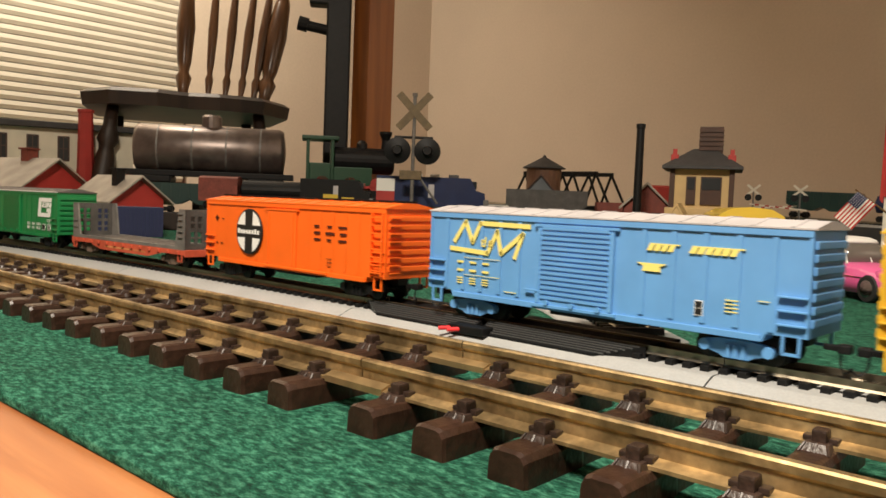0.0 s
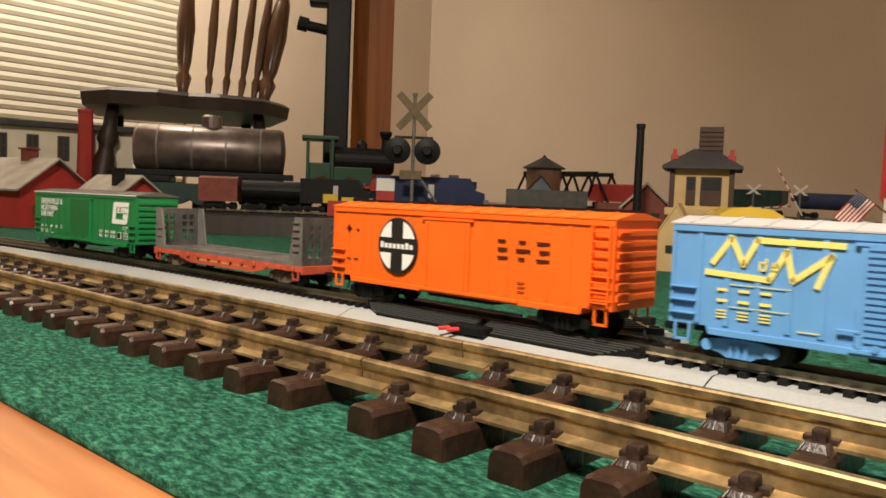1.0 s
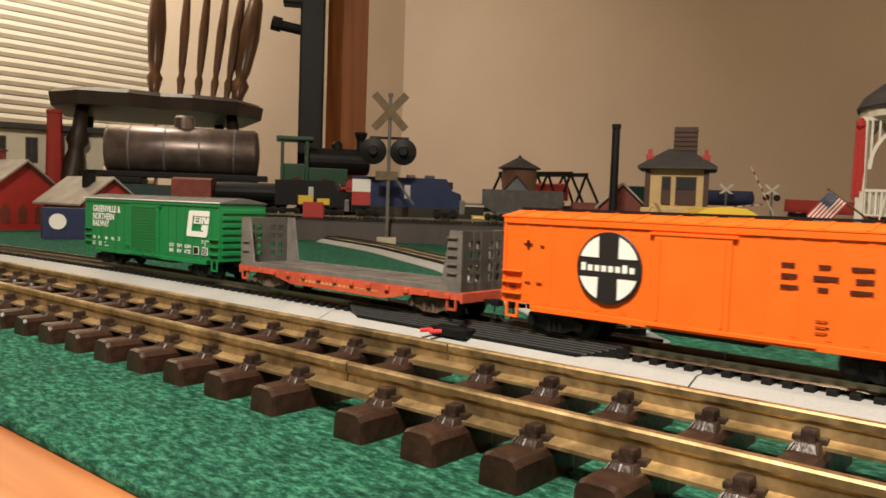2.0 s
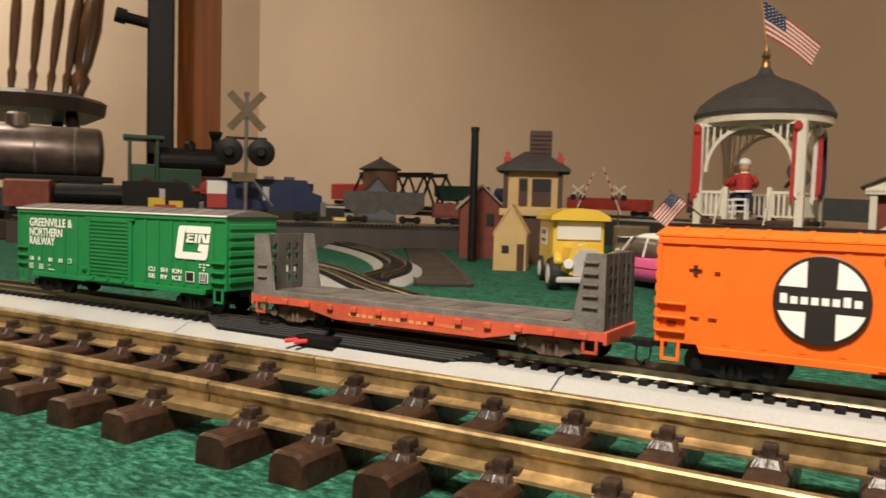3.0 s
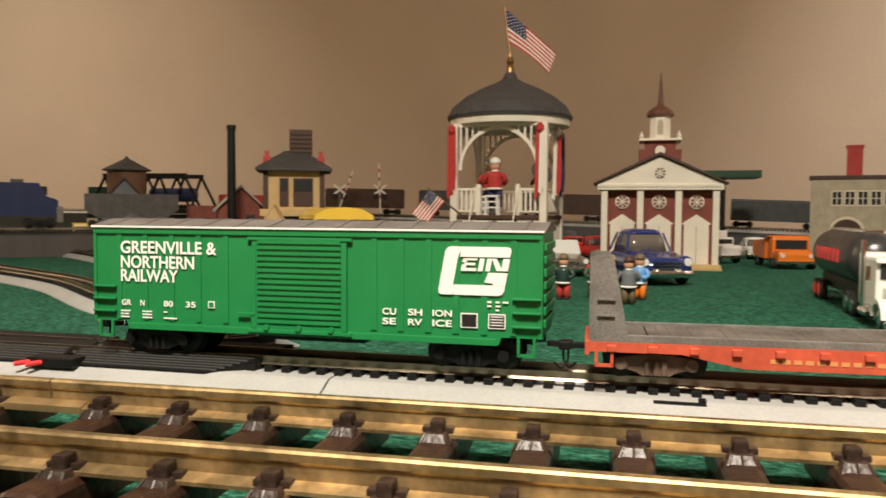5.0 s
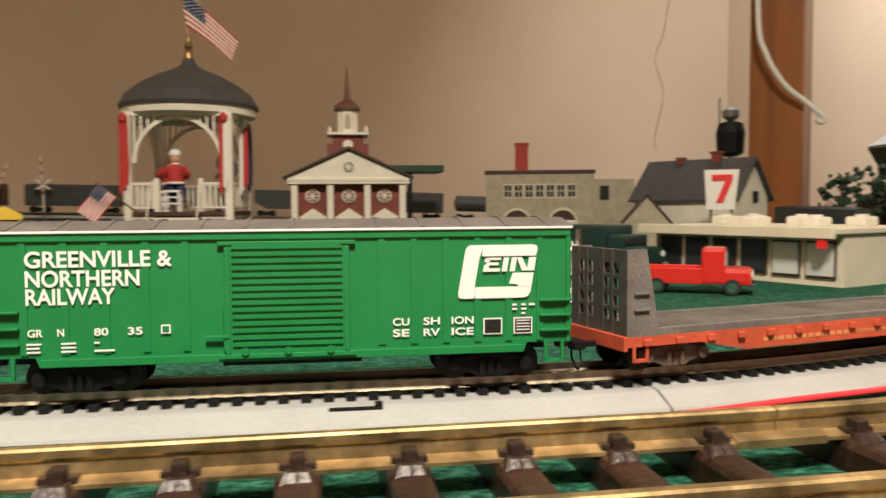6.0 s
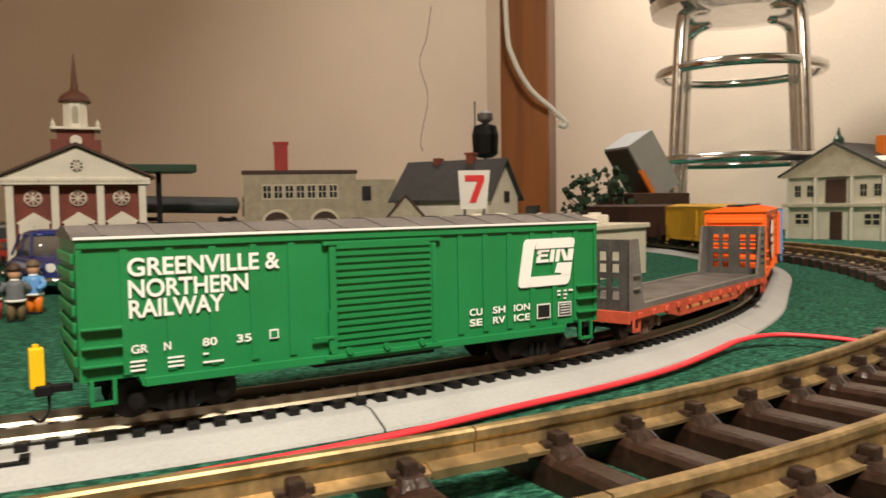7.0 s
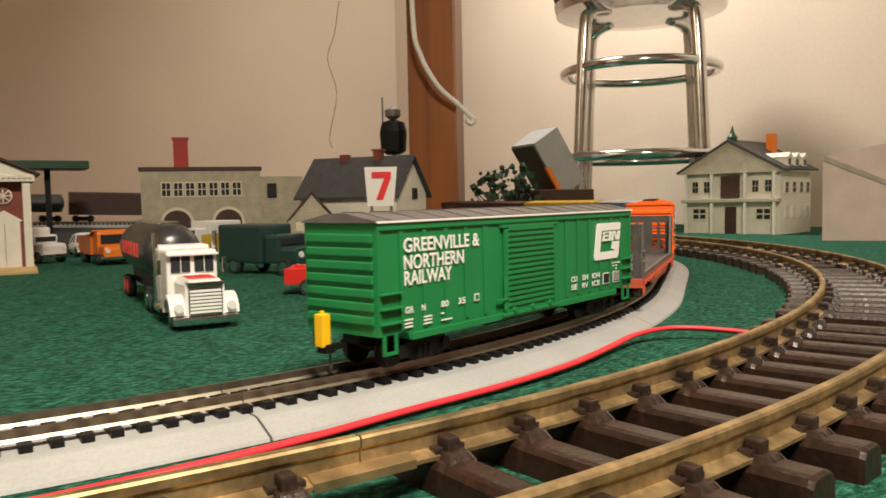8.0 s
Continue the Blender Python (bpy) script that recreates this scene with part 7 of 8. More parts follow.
for i, (x, y, h) in enumerate(((0.665, 0.895, 0.110), (0.705, 0.880, 0.118))):
    shrub("small dark green model tree", stand(x, y), h, i)

# ---- barns, container, passenger coach and yard stock on the left ----
barn = gable_house("barn", "red barn with wide pale tin roof", stand(-1.430, 0.330, -68) @ pose(0, 0, 0, 0, 0, 38), 0.120, 0.140, 0.066, 0.108, BARN_RED, ROOF_TIN, over=0.014, chimney=(0.0, 0.060, 0.128, 0.009))
bm = bmesh.new()
for x in (-0.03, 0.0, 0.03):
    prism(bm, [(x - 0.008, 0.012), (x + 0.008, 0.012), (x + 0.008, 0.034), (x, 0.042), (x - 0.008, 0.034)], -0.0015, 0.001)
part("arched_window", bm, BRICK_RED, barn)
barn2 = gable_house("barn", "small red shed with pale roof and dark chimney", stand(-1.255, 0.385, -64) @ pose(0, 0, 0, 0, 0, 30), 0.085, 0.110, 0.052, 0.084, BARN_RED, ROOF_TIN, over=0.012, chimney=(-0.016, 0.030, 0.098, 0.007), chimney_mat=BLACK_PLASTIC)
cont = thing("container", "navy blue shipping container with a white round mark", "container", stand(-1.160, 0.330, -64) @ pose(0, 0, 0, 0, 0, 8))
bm = bmesh.new()
box(bm, -0.075, 0.040, 0, 0.040, 0, 0.042, 0.0006)
body = part("container_body", bm, FABRIC_BLUE, cont)
for i in range(22):
    bm = bmesh.new()
    x = -0.072 + i * 0.0052
    box(bm, x, x + 0.0026, -0.0012, 0.0, 0.003, 0.039)
    part("corrugation", bm, FABRIC_BLUE, body)
bm = bmesh.new()
lathe(bm, [(0.0105, -0.0014), (0.0105, 0.0016)], 22, Matrix.Translation((-0.058, -0.001, 0.024)) @ pose(0, 0, 0, 90))
part("round_mark", bm, WHITE_PAINT, cont, "white round mark")

depot = thing("depot_building", "cream-walled depot with tall brick chimney and dark windows", "model building", stand(-1.740, 0.470, -67))
bm = bmesh.new()
box(bm, -0.16, 0.13, 0, 0.14, 0.098, 0.182)
part("upper_wall", bm, CREAM, depot)
bm = bmesh.new()
box(bm, -0.17, 0.13, -0.004, 0.14, 0, 0.098)
part("lower_wall", bm, BRICK_RED, depot)
bm = bmesh.new()
box(bm, -0.18, 0.15, -0.02, 0.16, 0.182, 0.194, 0.002)
part("roof", bm, SHINGLE, depot)
windows_row(depot, (-0.11, -0.055, 0.0, 0.075), 0.118, 0.168, 0.022, 0.0, frame_mat=BROWN_TRIM)
bm = bmesh.new()
lathe(bm, [(0.016, 0.10), (0.0135, 0.215), (0.0155, 0.216), (0.0155, 0.222)], 8, Matrix.Translation((0.040, -0.028, 0)))
lathe(bm, [(0.018, 0.0), (0.016, 0.10)], 8, Matrix.Translation((0.040, -0.028, 0)))
part("brick_chimney", bm, BARN_RED, depot, "tall red brick chimney")

# raised dark trestle with the large tank car and the green locomotive
trestle = thing("raised_trestle", "dark low trestle carrying the far large-gauge line", "trestle", heading(-1.330, 0.700, 0.62, 0.785))
bm = bmesh.new()
box(bm, -0.42, 0.32, -0.055, 0.055, 0.060, 0.068, 0.001)
part("deck", bm, DARK_WOOD, trestle)
for i in range(9):
    x = -0.40 + i * 0.085
    bm = bmesh.new()
    box(bm, x - 0.006, x + 0.006, -0.05, 0.05, 0, 0.060)
    part("bent", bm, DARK_WOOD, trestle)
for y in (-0.0225, 0.0225):
    bm = bmesh.new()
    box(bm, -0.42, 0.32, y - 0.0015, y + 0.0015, 0.068, 0.076)
    part("rail", bm, BLACK_PLASTIC, trestle)
tank_car = thing("tank_car", "large dull silver tank car with dark frame", "freight car", heading(-1.405, 0.600, 0.62, 0.785, 0.076))
bm = bmesh.new()
lathe(bm, [(0.010, -0.135), (0.040, -0.131), (0.044, -0.124), (0.044, 0.124), (0.040, 0.131), (0.010, 0.135)], 30, Matrix.Translation((0, 0, 0.068)) @ pose(0, 0, 0, 0, 90))
t1 = part("tank", bm, TANK_SILVER, tank_car, smooth=True)
for x in (-0.09, -0.03, 0.03, 0.09):
    bm = bmesh.new()
    lathe(bm, [(0.0446, x - 0.0015), (0.0446, x + 0.0015)], 30, Matrix.Translation((0, 0, 0.068)) @ pose(0, 0, 0, 0, 90))
    part("band", bm, GREY_STEEL, t1)
bm = bmesh.new()
lathe(bm, [(0.018, 0.105), (0.018, 0.128), (0.014, 0.132)], 18)
part("dome", bm, TANK_SILVER, tank_car)
bm = bmesh.new()
box(bm, -0.150, 0.150, -0.032, 0.032, 0.018, 0.028, 0.001)
part("frame", bm, BLACK_PLASTIC, tank_car)
for x in (-0.100, 0.100):
    bm = bmesh.new()
    box(bm, x - 0.032, x + 0.032, -0.030, -0.026, 0.006, 0.018, 0.002)
    box(bm, x - 0.032, x + 0.032, 0.026, 0.030, 0.006, 0.018, 0.002)
    tr = part("truck", bm, BLACK_PLASTIC, tank_car)
    for dx in (-0.022, 0.022):
        bm = bmesh.new()
        rod(bm, (x + dx, -0.026, 0.012), (x + dx, 0.026, 0.012), 0.012, seg=16)
        part("wheelset", bm, WHEEL_DARK, tr)
loco = thing("steam_locomotive", "dark green toy locomotive with open cab and red frame", "locomotive", heading(-1.222, 0.778, 0.62, 0.785, 0.076))
for name, b in (("cab_wall", (-0.080, -0.074, -0.030, 0.030, 0.010, 0.096)), ("cab_wall", (-0.036, -0.030, -0.030, 0.030, 0.010, 0.096)), ("cab_side", (-0.074, -0.036, -0.030, -0.026, 0.010, 0.052)),
                ("cab_side", (-0.074, -0.036, 0.026, 0.030, 0.010, 0.052)), ("cab_roof", (-0.088, -0.022, -0.034, 0.034, 0.094, 0.101)), ("side_tank", (-0.030, 0.040, -0.030, 0.030, 0.013, 0.046))):
    bm = bmesh.new()
    box(bm, *b, 0.0015)
    part(name, bm, LOCO_GREEN, loco)
bm = bmesh.new()
lathe(bm, [(0.020, -0.03), (0.024, -0.028), (0.024, 0.078), (0.020, 0.082)], 22, Matrix.Translation((0, 0, 0.060)) @ pose(0, 0, 0, 0, 90))
lathe(bm, [(0.008, 0.080), (0.007, 0.100), (0.012, 0.112), (0.012, 0.116)], 14, Matrix.Translation((0.066, 0, 0)))
lathe(bm, [(0.010, 0.080), (0.010, 0.092), (0.005, 0.098)], 14, Matrix.Translation((0.022, 0, 0)))
part("boiler", bm, BLACK_PLASTIC, loco)
bm = bmesh.new()
box(bm, -0.090, 0.096, -0.030, 0.030, 0.008, 0.013, 0.001)
part("frame", bm, BARN_RED, loco, "red frame")
for x in (-0.05, 0.0, 0.05):
    bm = bmesh.new()
    rod(bm, (x, -0.030, 0.014), (x, 0.030, 0.014), 0.014, seg=18)
    part("wheelset", bm, BARN_RED, loco)

# crossing signal
sig = thing("crossing_signal", "crossbuck railway crossing signal with two dark lamp discs", "crossing signal", stand(-0.962, 0.680, -42))
bm = bmesh.new()
rod(bm, (0, 0, 0), (0, 0, 0.226), 0.0028)
rod(bm, (0, 0, 0.226), (0, 0, 0.231), 0.0042)
part("post", bm, GREY_STEEL, sig)
for a in (47, -47):
    bm = bmesh.new()
    box(bm, -0.036, 0.036, -0.004, -0.002 + 0.0004 * (a > 0), -0.0058, 0.0058, 0.0005, Matrix.Translation((0, -0.001 * (a > 0), 0.203)) @ pose(0, 0, 0, 0, a))
    arm = part("crossbuck_board", bm, SIGN_TAN, sig)
for x in (-0.024, 0.022):
    bm = bmesh.new()
    lathe(bm, [(0.002, -0.001), (0.0205, -0.001), (0.0205, 0.001), (0.008, 0.004), (0.006, 0.014)], 24, Matrix.Translation((x, -0.006, 0.142)) @ pose(0, 0, 0, 90))
    part("lamp_disc", bm, BLACK_PLASTIC, sig)
bm = bmesh.new()
rod(bm, (-0.030, 0, 0.163), (0.030, 0, 0.163), 0.002)
part("lamp_bracket", bm, BLACK_PLASTIC, sig)
bm = bmesh.new()
box(bm, -0.020, 0.014, -0.004, 0.004, 0.098, 0.112, 0.001)
part("notice", bm, SIGN_TAN, sig)
bm = bmesh.new()
box(bm, -0.015, 0.015, -0.012, 0.012, 0, 0.010, 0.001)
part("base", bm, STONE_WALL, sig)
bm = bmesh.new()
rod(bm, (0.012, 0, 0.100), (0.040, 0, 0.062), 0.0018)
part("crossing_arm", bm, GREY_STEEL, sig)


def yard_car(kind, label, at, paint, L=0.13, group="standing wagons"):
    """Standing stock of the far sidings: hopper, tank or diesel bodies on trucks."""
    c = thing("wagon" if kind != "diesel" else "diesel_locomotive", label, "freight car" if kind != "diesel" else "locomotive", at, group)
    bm = bmesh.new()
    if kind == "hopper":
        prism(bm, [(-L / 2, 0.050), (L / 2, 0.050), (L / 2, 0.026), (L * 0.36, 0.014), (L * 0.12, 0.014), (0, 0.022), (-L * 0.12, 0.014), (-L * 0.36, 0.014), (-L / 2, 0.026)], -0.016, 0.016)
    elif kind == "tank":
        lathe(bm, [(0.006, -L / 2), (0.0155, -L / 2 + 0.004), (0.0155, L / 2 - 0.004), (0.006, L / 2)], 20, Matrix.Translation((0, 0, 0.032)) @ pose(0, 0, 0, 0, 90))
    elif kind == "diesel":
        prism(bm, [(-L / 2, 0.014), (L / 2, 0.014), (L / 2 - 0.002, 0.034), (L / 2 - 0.014, 0.038), (L / 2 - 0.022, 0.054), (-L / 2, 0.054)], -0.0165, 0.0165)
    elif kind == "gondola":
        prism(bm, [(-L / 2, 0.010), (L / 2, 0.010), (L / 2, 0.034), (L / 2 - 0.004, 0.034), (L / 2 - 0.004, 0.014), (-L / 2 + 0.004, 0.014), (-L / 2 + 0.004, 0.034), (-L / 2, 0.034)], -0.017, 0.017)
        for y in (-0.017, 0.0155):
            box(bm, -L / 2, L / 2, y, y + 0.0015, 0.012, 0.034)
    else:
        prism(bm, [(-0.017, 0.012), (0.017, 0.012), (0.017, 0.049), (0.009, 0.0515), (0, 0.0525), (-0.009, 0.0515), (-0.017, 0.049)], -L / 2, L / 2, pose(0, 0, 0, 0, 0, 90))
    body = part("body", bm, paint, c)
    if kind == "hopper":
        for i in range(9):
            bm = bmesh.new()
            x = -L / 2 + 0.006 + i * (L - 0.012) / 8
            box(bm, x - 0.0009, x + 0.0009, -0.0172, 0.0172, 0.026, 0.0495)
            part("rib", bm, paint, body)
    if kind == "diesel":
        bm = bmesh.new()
        box(bm, L / 2 - 0.0205, L / 2 - 0.013, -0.0135, 0.0135, 0.040, 0.050, 0.0005)
        part("cab_window", bm, GLASS_DARK, body)
        bm = bmesh.new()
        box(bm, L / 2 - 0.004, L / 2 + 0.004, -0.017, 0.017, 0.006, 0.026, 0.002)
        part("nose", bm, GREY_STEEL, body, "pale grey nose")
        bars("lettering", [(-0.004, 0.004, 0.026, 0.044)], ROOF_SILVER, c, -0.0166)
    for x in (-L / 2 + 0.022, L / 2 - 0.022):
        bogie(c, x, BLACK_PLASTIC)
    return c


def siding(points, label, white=True, lift=0.0):
    """A length of small track through points on the carpet."""
    t = thing("siding_track", label, "railway track", pose(0, 0, lift), "siding tracks")
    line = [Vector((*p, 0)) for p in points]
    line = smooth_line(line, 10)
    st = []
    for i, p in enumerate(line):
        d = line[min(i + 1, len(line) - 1)] - line[max(i - 1, 0)]
        st.append(((p.x, p.y), math.atan2(d.y, d.x)))
    bm = bmesh.new()
    sweep(bm, BED_SHAPE, st)
    part("roadbed", bm, BED_GREY if white else TRACKBED_GREY, t)
    for side in (-0.0083, 0.0083):
        bm = bmesh.new()
        sweep(bm, [(o + side, z) for o, z in RAIL_SMALL], st)
        part("rail", bm, NICKEL, t)
    bm = bmesh.new()
    rest = 0.0
    for ((x0, y0), a), ((x1, y1), _) in zip(st, st[1:]):
        d = math.hypot(x1 - x0, y1 - y0)
        while rest < d:
            u = rest / d
            box(bm, -0.0017, 0.0017, -0.0150, 0.0150, 0.0040, 0.0074, m=pose(x0 + (x1 - x0) * u, y0 + (y1 - y0) * u, 0, 0, 0, math.degrees(a)))
            rest += 0.0072
        rest -= d
    tagged(part("ties", bm, BLACK_PLASTIC, t), kind="stuff")
    return st


siding([(-0.300, 0.160), (-0.370, 0.228), (-0.465, 0.298), (-0.575, 0.392), (-0.690, 0.462), (-0.840, 0.545), (-1.02, 0.62)], "siding of small track on white roadbed leaving the main line")
siding([(-0.505, 0.360), (-0.535, 0.440), (-0.600, 0.540), (-0.720, 0.670), (-0.880, 0.800), (-1.080, 0.920), (-1.30, 1.00)], "curved siding on pale roadbed past the sheds")
yard_line = siding([(-1.25, 0.500), (-1.10, 0.640), (-0.92, 0.800), (-0.72, 0.950), (-0.62, 1.010)], "far siding of the yard, on dark roadbed", white=False, lift=0.0302)
bm = bmesh.new()
sweep(bm, [(-0.040, 0.0002), (0.034, 0.0002), (0.032, 0.0300), (-0.036, 0.0300)], yard_line)
tagged(part("yard_riser", bm, DARK_WOOD), "dark low riser carrying the far siding", "embankment", kind="structure")
# plain dark strip in place of two black tracks that run away here
bm = bmesh.new()
sweep(bm, [(-0.026, 0.0005), (0.026, 0.0005), (0.026, 0.0040), (0.022, 0.0024), (-0.022, 0.0024), (-0.026, 0.0040)], [((-0.455, 0.395), radians(122)), ((-0.490, 0.450), radians(122)), ((-0.560, 0.560), radians(123)), ((-0.680, 0.740), radians(124)), ((-0.850, 0.990), radians(124))])
tagged(part("road", bm, TRACKBED_GREY), "dark grey strip with raised edges, standing in for two tracks", "road", kind="structure")
FAR = [(-1.25, 0.500), (-1.10, 0.640), (-0.92, 0.800), (-0.72, 0.950), (-0.50, 1.060), (-0.20, 1.13), (0.30, 1.17)]


def far_at(u):
    i = min(int(u), len(FAR) - 2)
    a, b = FAR[i], FAR[i + 1]
    f = u - i
    return heading(a[0] + (b[0] - a[0]) * f, a[1] + (b[1] - a[1]) * f, b[0] - a[0], b[1] - a[1], 0.0407)


DIESEL_BLUE = material("blue_loco_enamel", (0.012, 0.024, 0.085), 0.35, stain=0.15, stain_scale=60)
yard_car("box", "small red caboose standing in the yard", far_at(0.10), BRICK_RED, 0.062)
yard_car("tank", "black tank wagon standing in the yard", far_at(0.52), BLACK_PLASTIC, 0.105)
yellow_loco = yard_car("diesel", "black locomotive with yellow side panels", far_at(1.02), BLACK_PLASTIC, 0.115)
bars("side_panel", [(-0.020, 0.004, 0.016, 0.030), (0.010, 0.030, 0.016, 0.026)], YELLOW_TRUCK, yellow_loco, -0.0167, "yellow side panel")
diesel = yard_car("diesel", "blue diesel locomotive with white and red tail and silver nose", far_at(1.66) @ Matrix.Scale(1.18, 4), DIESEL_BLUE, 0.150)
bars("tail_panel", [(-0.0748, -0.050, 0.0150, 0.0500)], WHITE_PAINT, diesel, -0.0166, "white tail panel")
bars("tail_band", [(-0.0748, -0.050, 0.0150, 0.0330)], BARN_RED, diesel, -0.0168, "red tail band")
for x in (-0.020, 0.004, 0.030):
    bm = bmesh.new()
    box(bm, x - 0.007, x + 0.007, -0.008, 0.008, 0.0538, 0.0585, 0.001)
    part("roof_fan", bm, WHITE_PAINT if x < 0.02 else STEEL_DARK, diesel)
yard_car("hopper", "dark hopper wagon standing in the yard", far_at(2.42), STEEL_DARK)
yard_car("gondola", "rusty brown gondola standing in the yard", far_at(3.00), BRICK_RED)
yard_car("hopper", "small red caboose-like wagon on the siding", heading(-1.10, 0.655, 0.5, -0.6, 0.0105), BARN_RED, 0.060)
toy_truck("yellow toy loader beside the grey shed", heading(-0.965, 0.930, 0.5, -0.8), 0.075, 0.042, 0.045, YELLOW_TRUCK, YELLOW_TRUCK, "dump")
toy_truck("yellow toy tractor in the yard", heading(-1.105, 0.750, 0.5, -0.8), 0.060, 0.036, 0.036, YELLOW_TRUCK, YELLOW_TRUCK, "dump")

# raised storage track before the trestle
shelf = heading(-1.250, 0.640, 0.62, 0.785)
bm = bmesh.new()
box(bm, -0.225, 0.215, -0.022, 0.022, 0, 0.030, 0.001, shelf)
tagged(part("storage_shelf", bm, DARK_WOOD), "dark wooden shelf under a storage track", "shelf")
for u, kind, label, paint in ((-0.150, "hopper", "dark grey hopper wagon on the storage shelf", GREEN_DARK), (-0.005, "tank", "black tank wagon on the storage shelf", BLACK_PLASTIC), (0.140, "hopper", "black hopper wagon on the storage shelf", BLACK_PLASTIC)):
    yard_car(kind, label, shelf @ pose(u, 0, 0.0303), paint, 0.132)

# the rest of the running train, on the far side of the loop: distance ahead of the green car, length
FAR_TRAIN = []
SLATE = material("slate_grey_paint", (0.055, 0.060, 0.064), 0.5, stain=0.3, stain_scale=60)
for ahead, L, kind, label, paint in ((1.22, 0.165, "box", "dark grey box car at the back of the train", SLATE), (1.43, 0.165, "hopper", "black hopper car in the running train", BLACK_PLASTIC),
                                     (1.65, 0.165, "box", "dark red-brown box car in the running train", CAR_BROWN), (1.83, 0.178, "tank", "slate-grey tank car in the running train", SLATE),
                                     (2.025, 0.165, "box", "dark grey box car in the running train", SLATE), (2.225, 0.165, "hopper", "dark grey hopper car in the running train", SLATE),
                                     (2.425, 0.165, "box", "dark brown-grey box car in the running train", BROWN_TRIM), (2.635, 0.165, "box", "slate-grey box car in the running train", SLATE),
                                     (2.840, 0.165, "box", "brown-grey box car in the running train", BROWN_TRIM), (3.085, 0.175, "gondola", "low red-brown gondola car in the running train", BARN_RED),
                                     (3.295, 0.115, "tank", "dark blue tank car in the running train", FABRIC_BLUE), (3.440, 0.130, "hopper", "dark green hopper car in the running train", GREEN_DARK),
                                     (3.745, 0.135, "box", "red box car in the running train", BARN_RED)):
    FAR_TRAIN.append((ahead, L, yard_car(kind, label, Matrix(), paint, L, group="cars of the goods train")))

# crossing gates beside the far line; their arms swing
GATES = []
for x, y, az, reach in ((-0.577, 1.290, -17, 0.085), (-0.659, 1.285, -20, 0.075)):
    g = thing("crossing_gate", "small grey crossing gate with round lamps and striped arm", "crossing gate", stand(x, y, az), "crossing gates")
    bm = bmesh.new()
    lathe(bm, [(0.0045, 0), (0.0045, 0.004), (0.0016, 0.007), (0.0016, 0.112), (0.0005, 0.114)], 10)
    part("post", bm, GREY_STEEL, g)
    for dx in (-0.009, 0.009):
        bm = bmesh.new()
        rod(bm, (dx, -0.004, 0.096), (dx, 0.001, 0.096), 0.0062, seg=14)
        part("signal_lamp", bm, BLACK_PLASTIC, g)
    for tilt in (40, -40):
        bm = bmesh.new()
        box(bm, -0.015, 0.015, -0.003, -0.0018, -0.002, 0.002, m=pose(0, 0, 0.110, 0, tilt, 0))
        part("crossbuck_board", bm, OFFWHITE, g)
    bm = bmesh.new()
    box(bm, -0.012, reach, -0.0008, 0.0008, -0.0012, 0.0012)
    arm = part("arm", bm, OFFWHITE, g, "white gate arm with dark bands")
    for i in range(4):
        bm = bmesh.new()
        box(bm, reach * (0.2 + 0.2 * i), reach * (0.28 + 0.2 * i), -0.0010, 0.0010, -0.0014, 0.0014)
        part("band", bm, BARN_RED, arm)
    GATES.append(arm)

# ---- furniture and fittings of the room ----
# window with blinds in the west wall
win = thing("window_blind", "closed cream slatted window blind", "window blind", kind="structure")
blind_mat = material("cream_blind", (0.78, 0.72, 0.60), 0.5, stain=0.05, stain_scale=10)
for i in range(46):
    z = 0.10 + i * 0.0285
    bm = bmesh.new()
    prism(bm, [(-0.004, 0.0), (0.002, 0.0015), (0.0075, 0.0125), (0.009, 0.0255), (0.0065, 0.0255), (0.005, 0.0130), (0.000, 0.0035), (-0.004, 0.0018)], -0.35, 1.285, Matrix.Translation((-2.722, 0, z)))
    part("slat", bm, blind_mat, win)
bm = bmesh.new()
box(bm, -2.736, -2.726, -0.37, 1.30, 0.085, 1.45)
part("backing", bm, BROWN_TRIM, win)

for x, y, az in ((-1.262, 0.865, -47), (0.632, 1.002, 31)):
    post = thing("timber_post", "square reddish-brown timber post from floor to ceiling", "post", stand(x, y, az) @ pose(0, 0, 0, 0, 0, 33 if x < 0 else -12), "timber posts")
    bm = bmesh.new()
    r = 0.029 if x < 0 else 0.0405
    box(bm, -r, r, -r, r, FLOOR_Z, 2.15, 0.003)
    part("shaft", bm, POST_WOOD, post)
rack = thing("black_stand", "tall black metal stand with a jutting arm", "stand", stand(-1.318, 0.826, -49))
bm = bmesh.new()
box(bm, -0.026, 0.022, -0.02, 0.02, FLOOR_Z, 1.6, 0.004)
part("upright", bm, BLACK_PLASTIC, rack)
bm = bmesh.new()
rod(bm, (-0.070, -0.01, 0.400), (0.0, -0.01, 0.388), 0.010)
rod(bm, (-0.080, -0.01, 0.403), (-0.062, -0.01, 0.399), 0.014)
box(bm, -0.060, -0.020, -0.02, 0.02, 0.440, 0.470, 0.004)
part("arm", bm, BLACK_PLASTIC, rack)

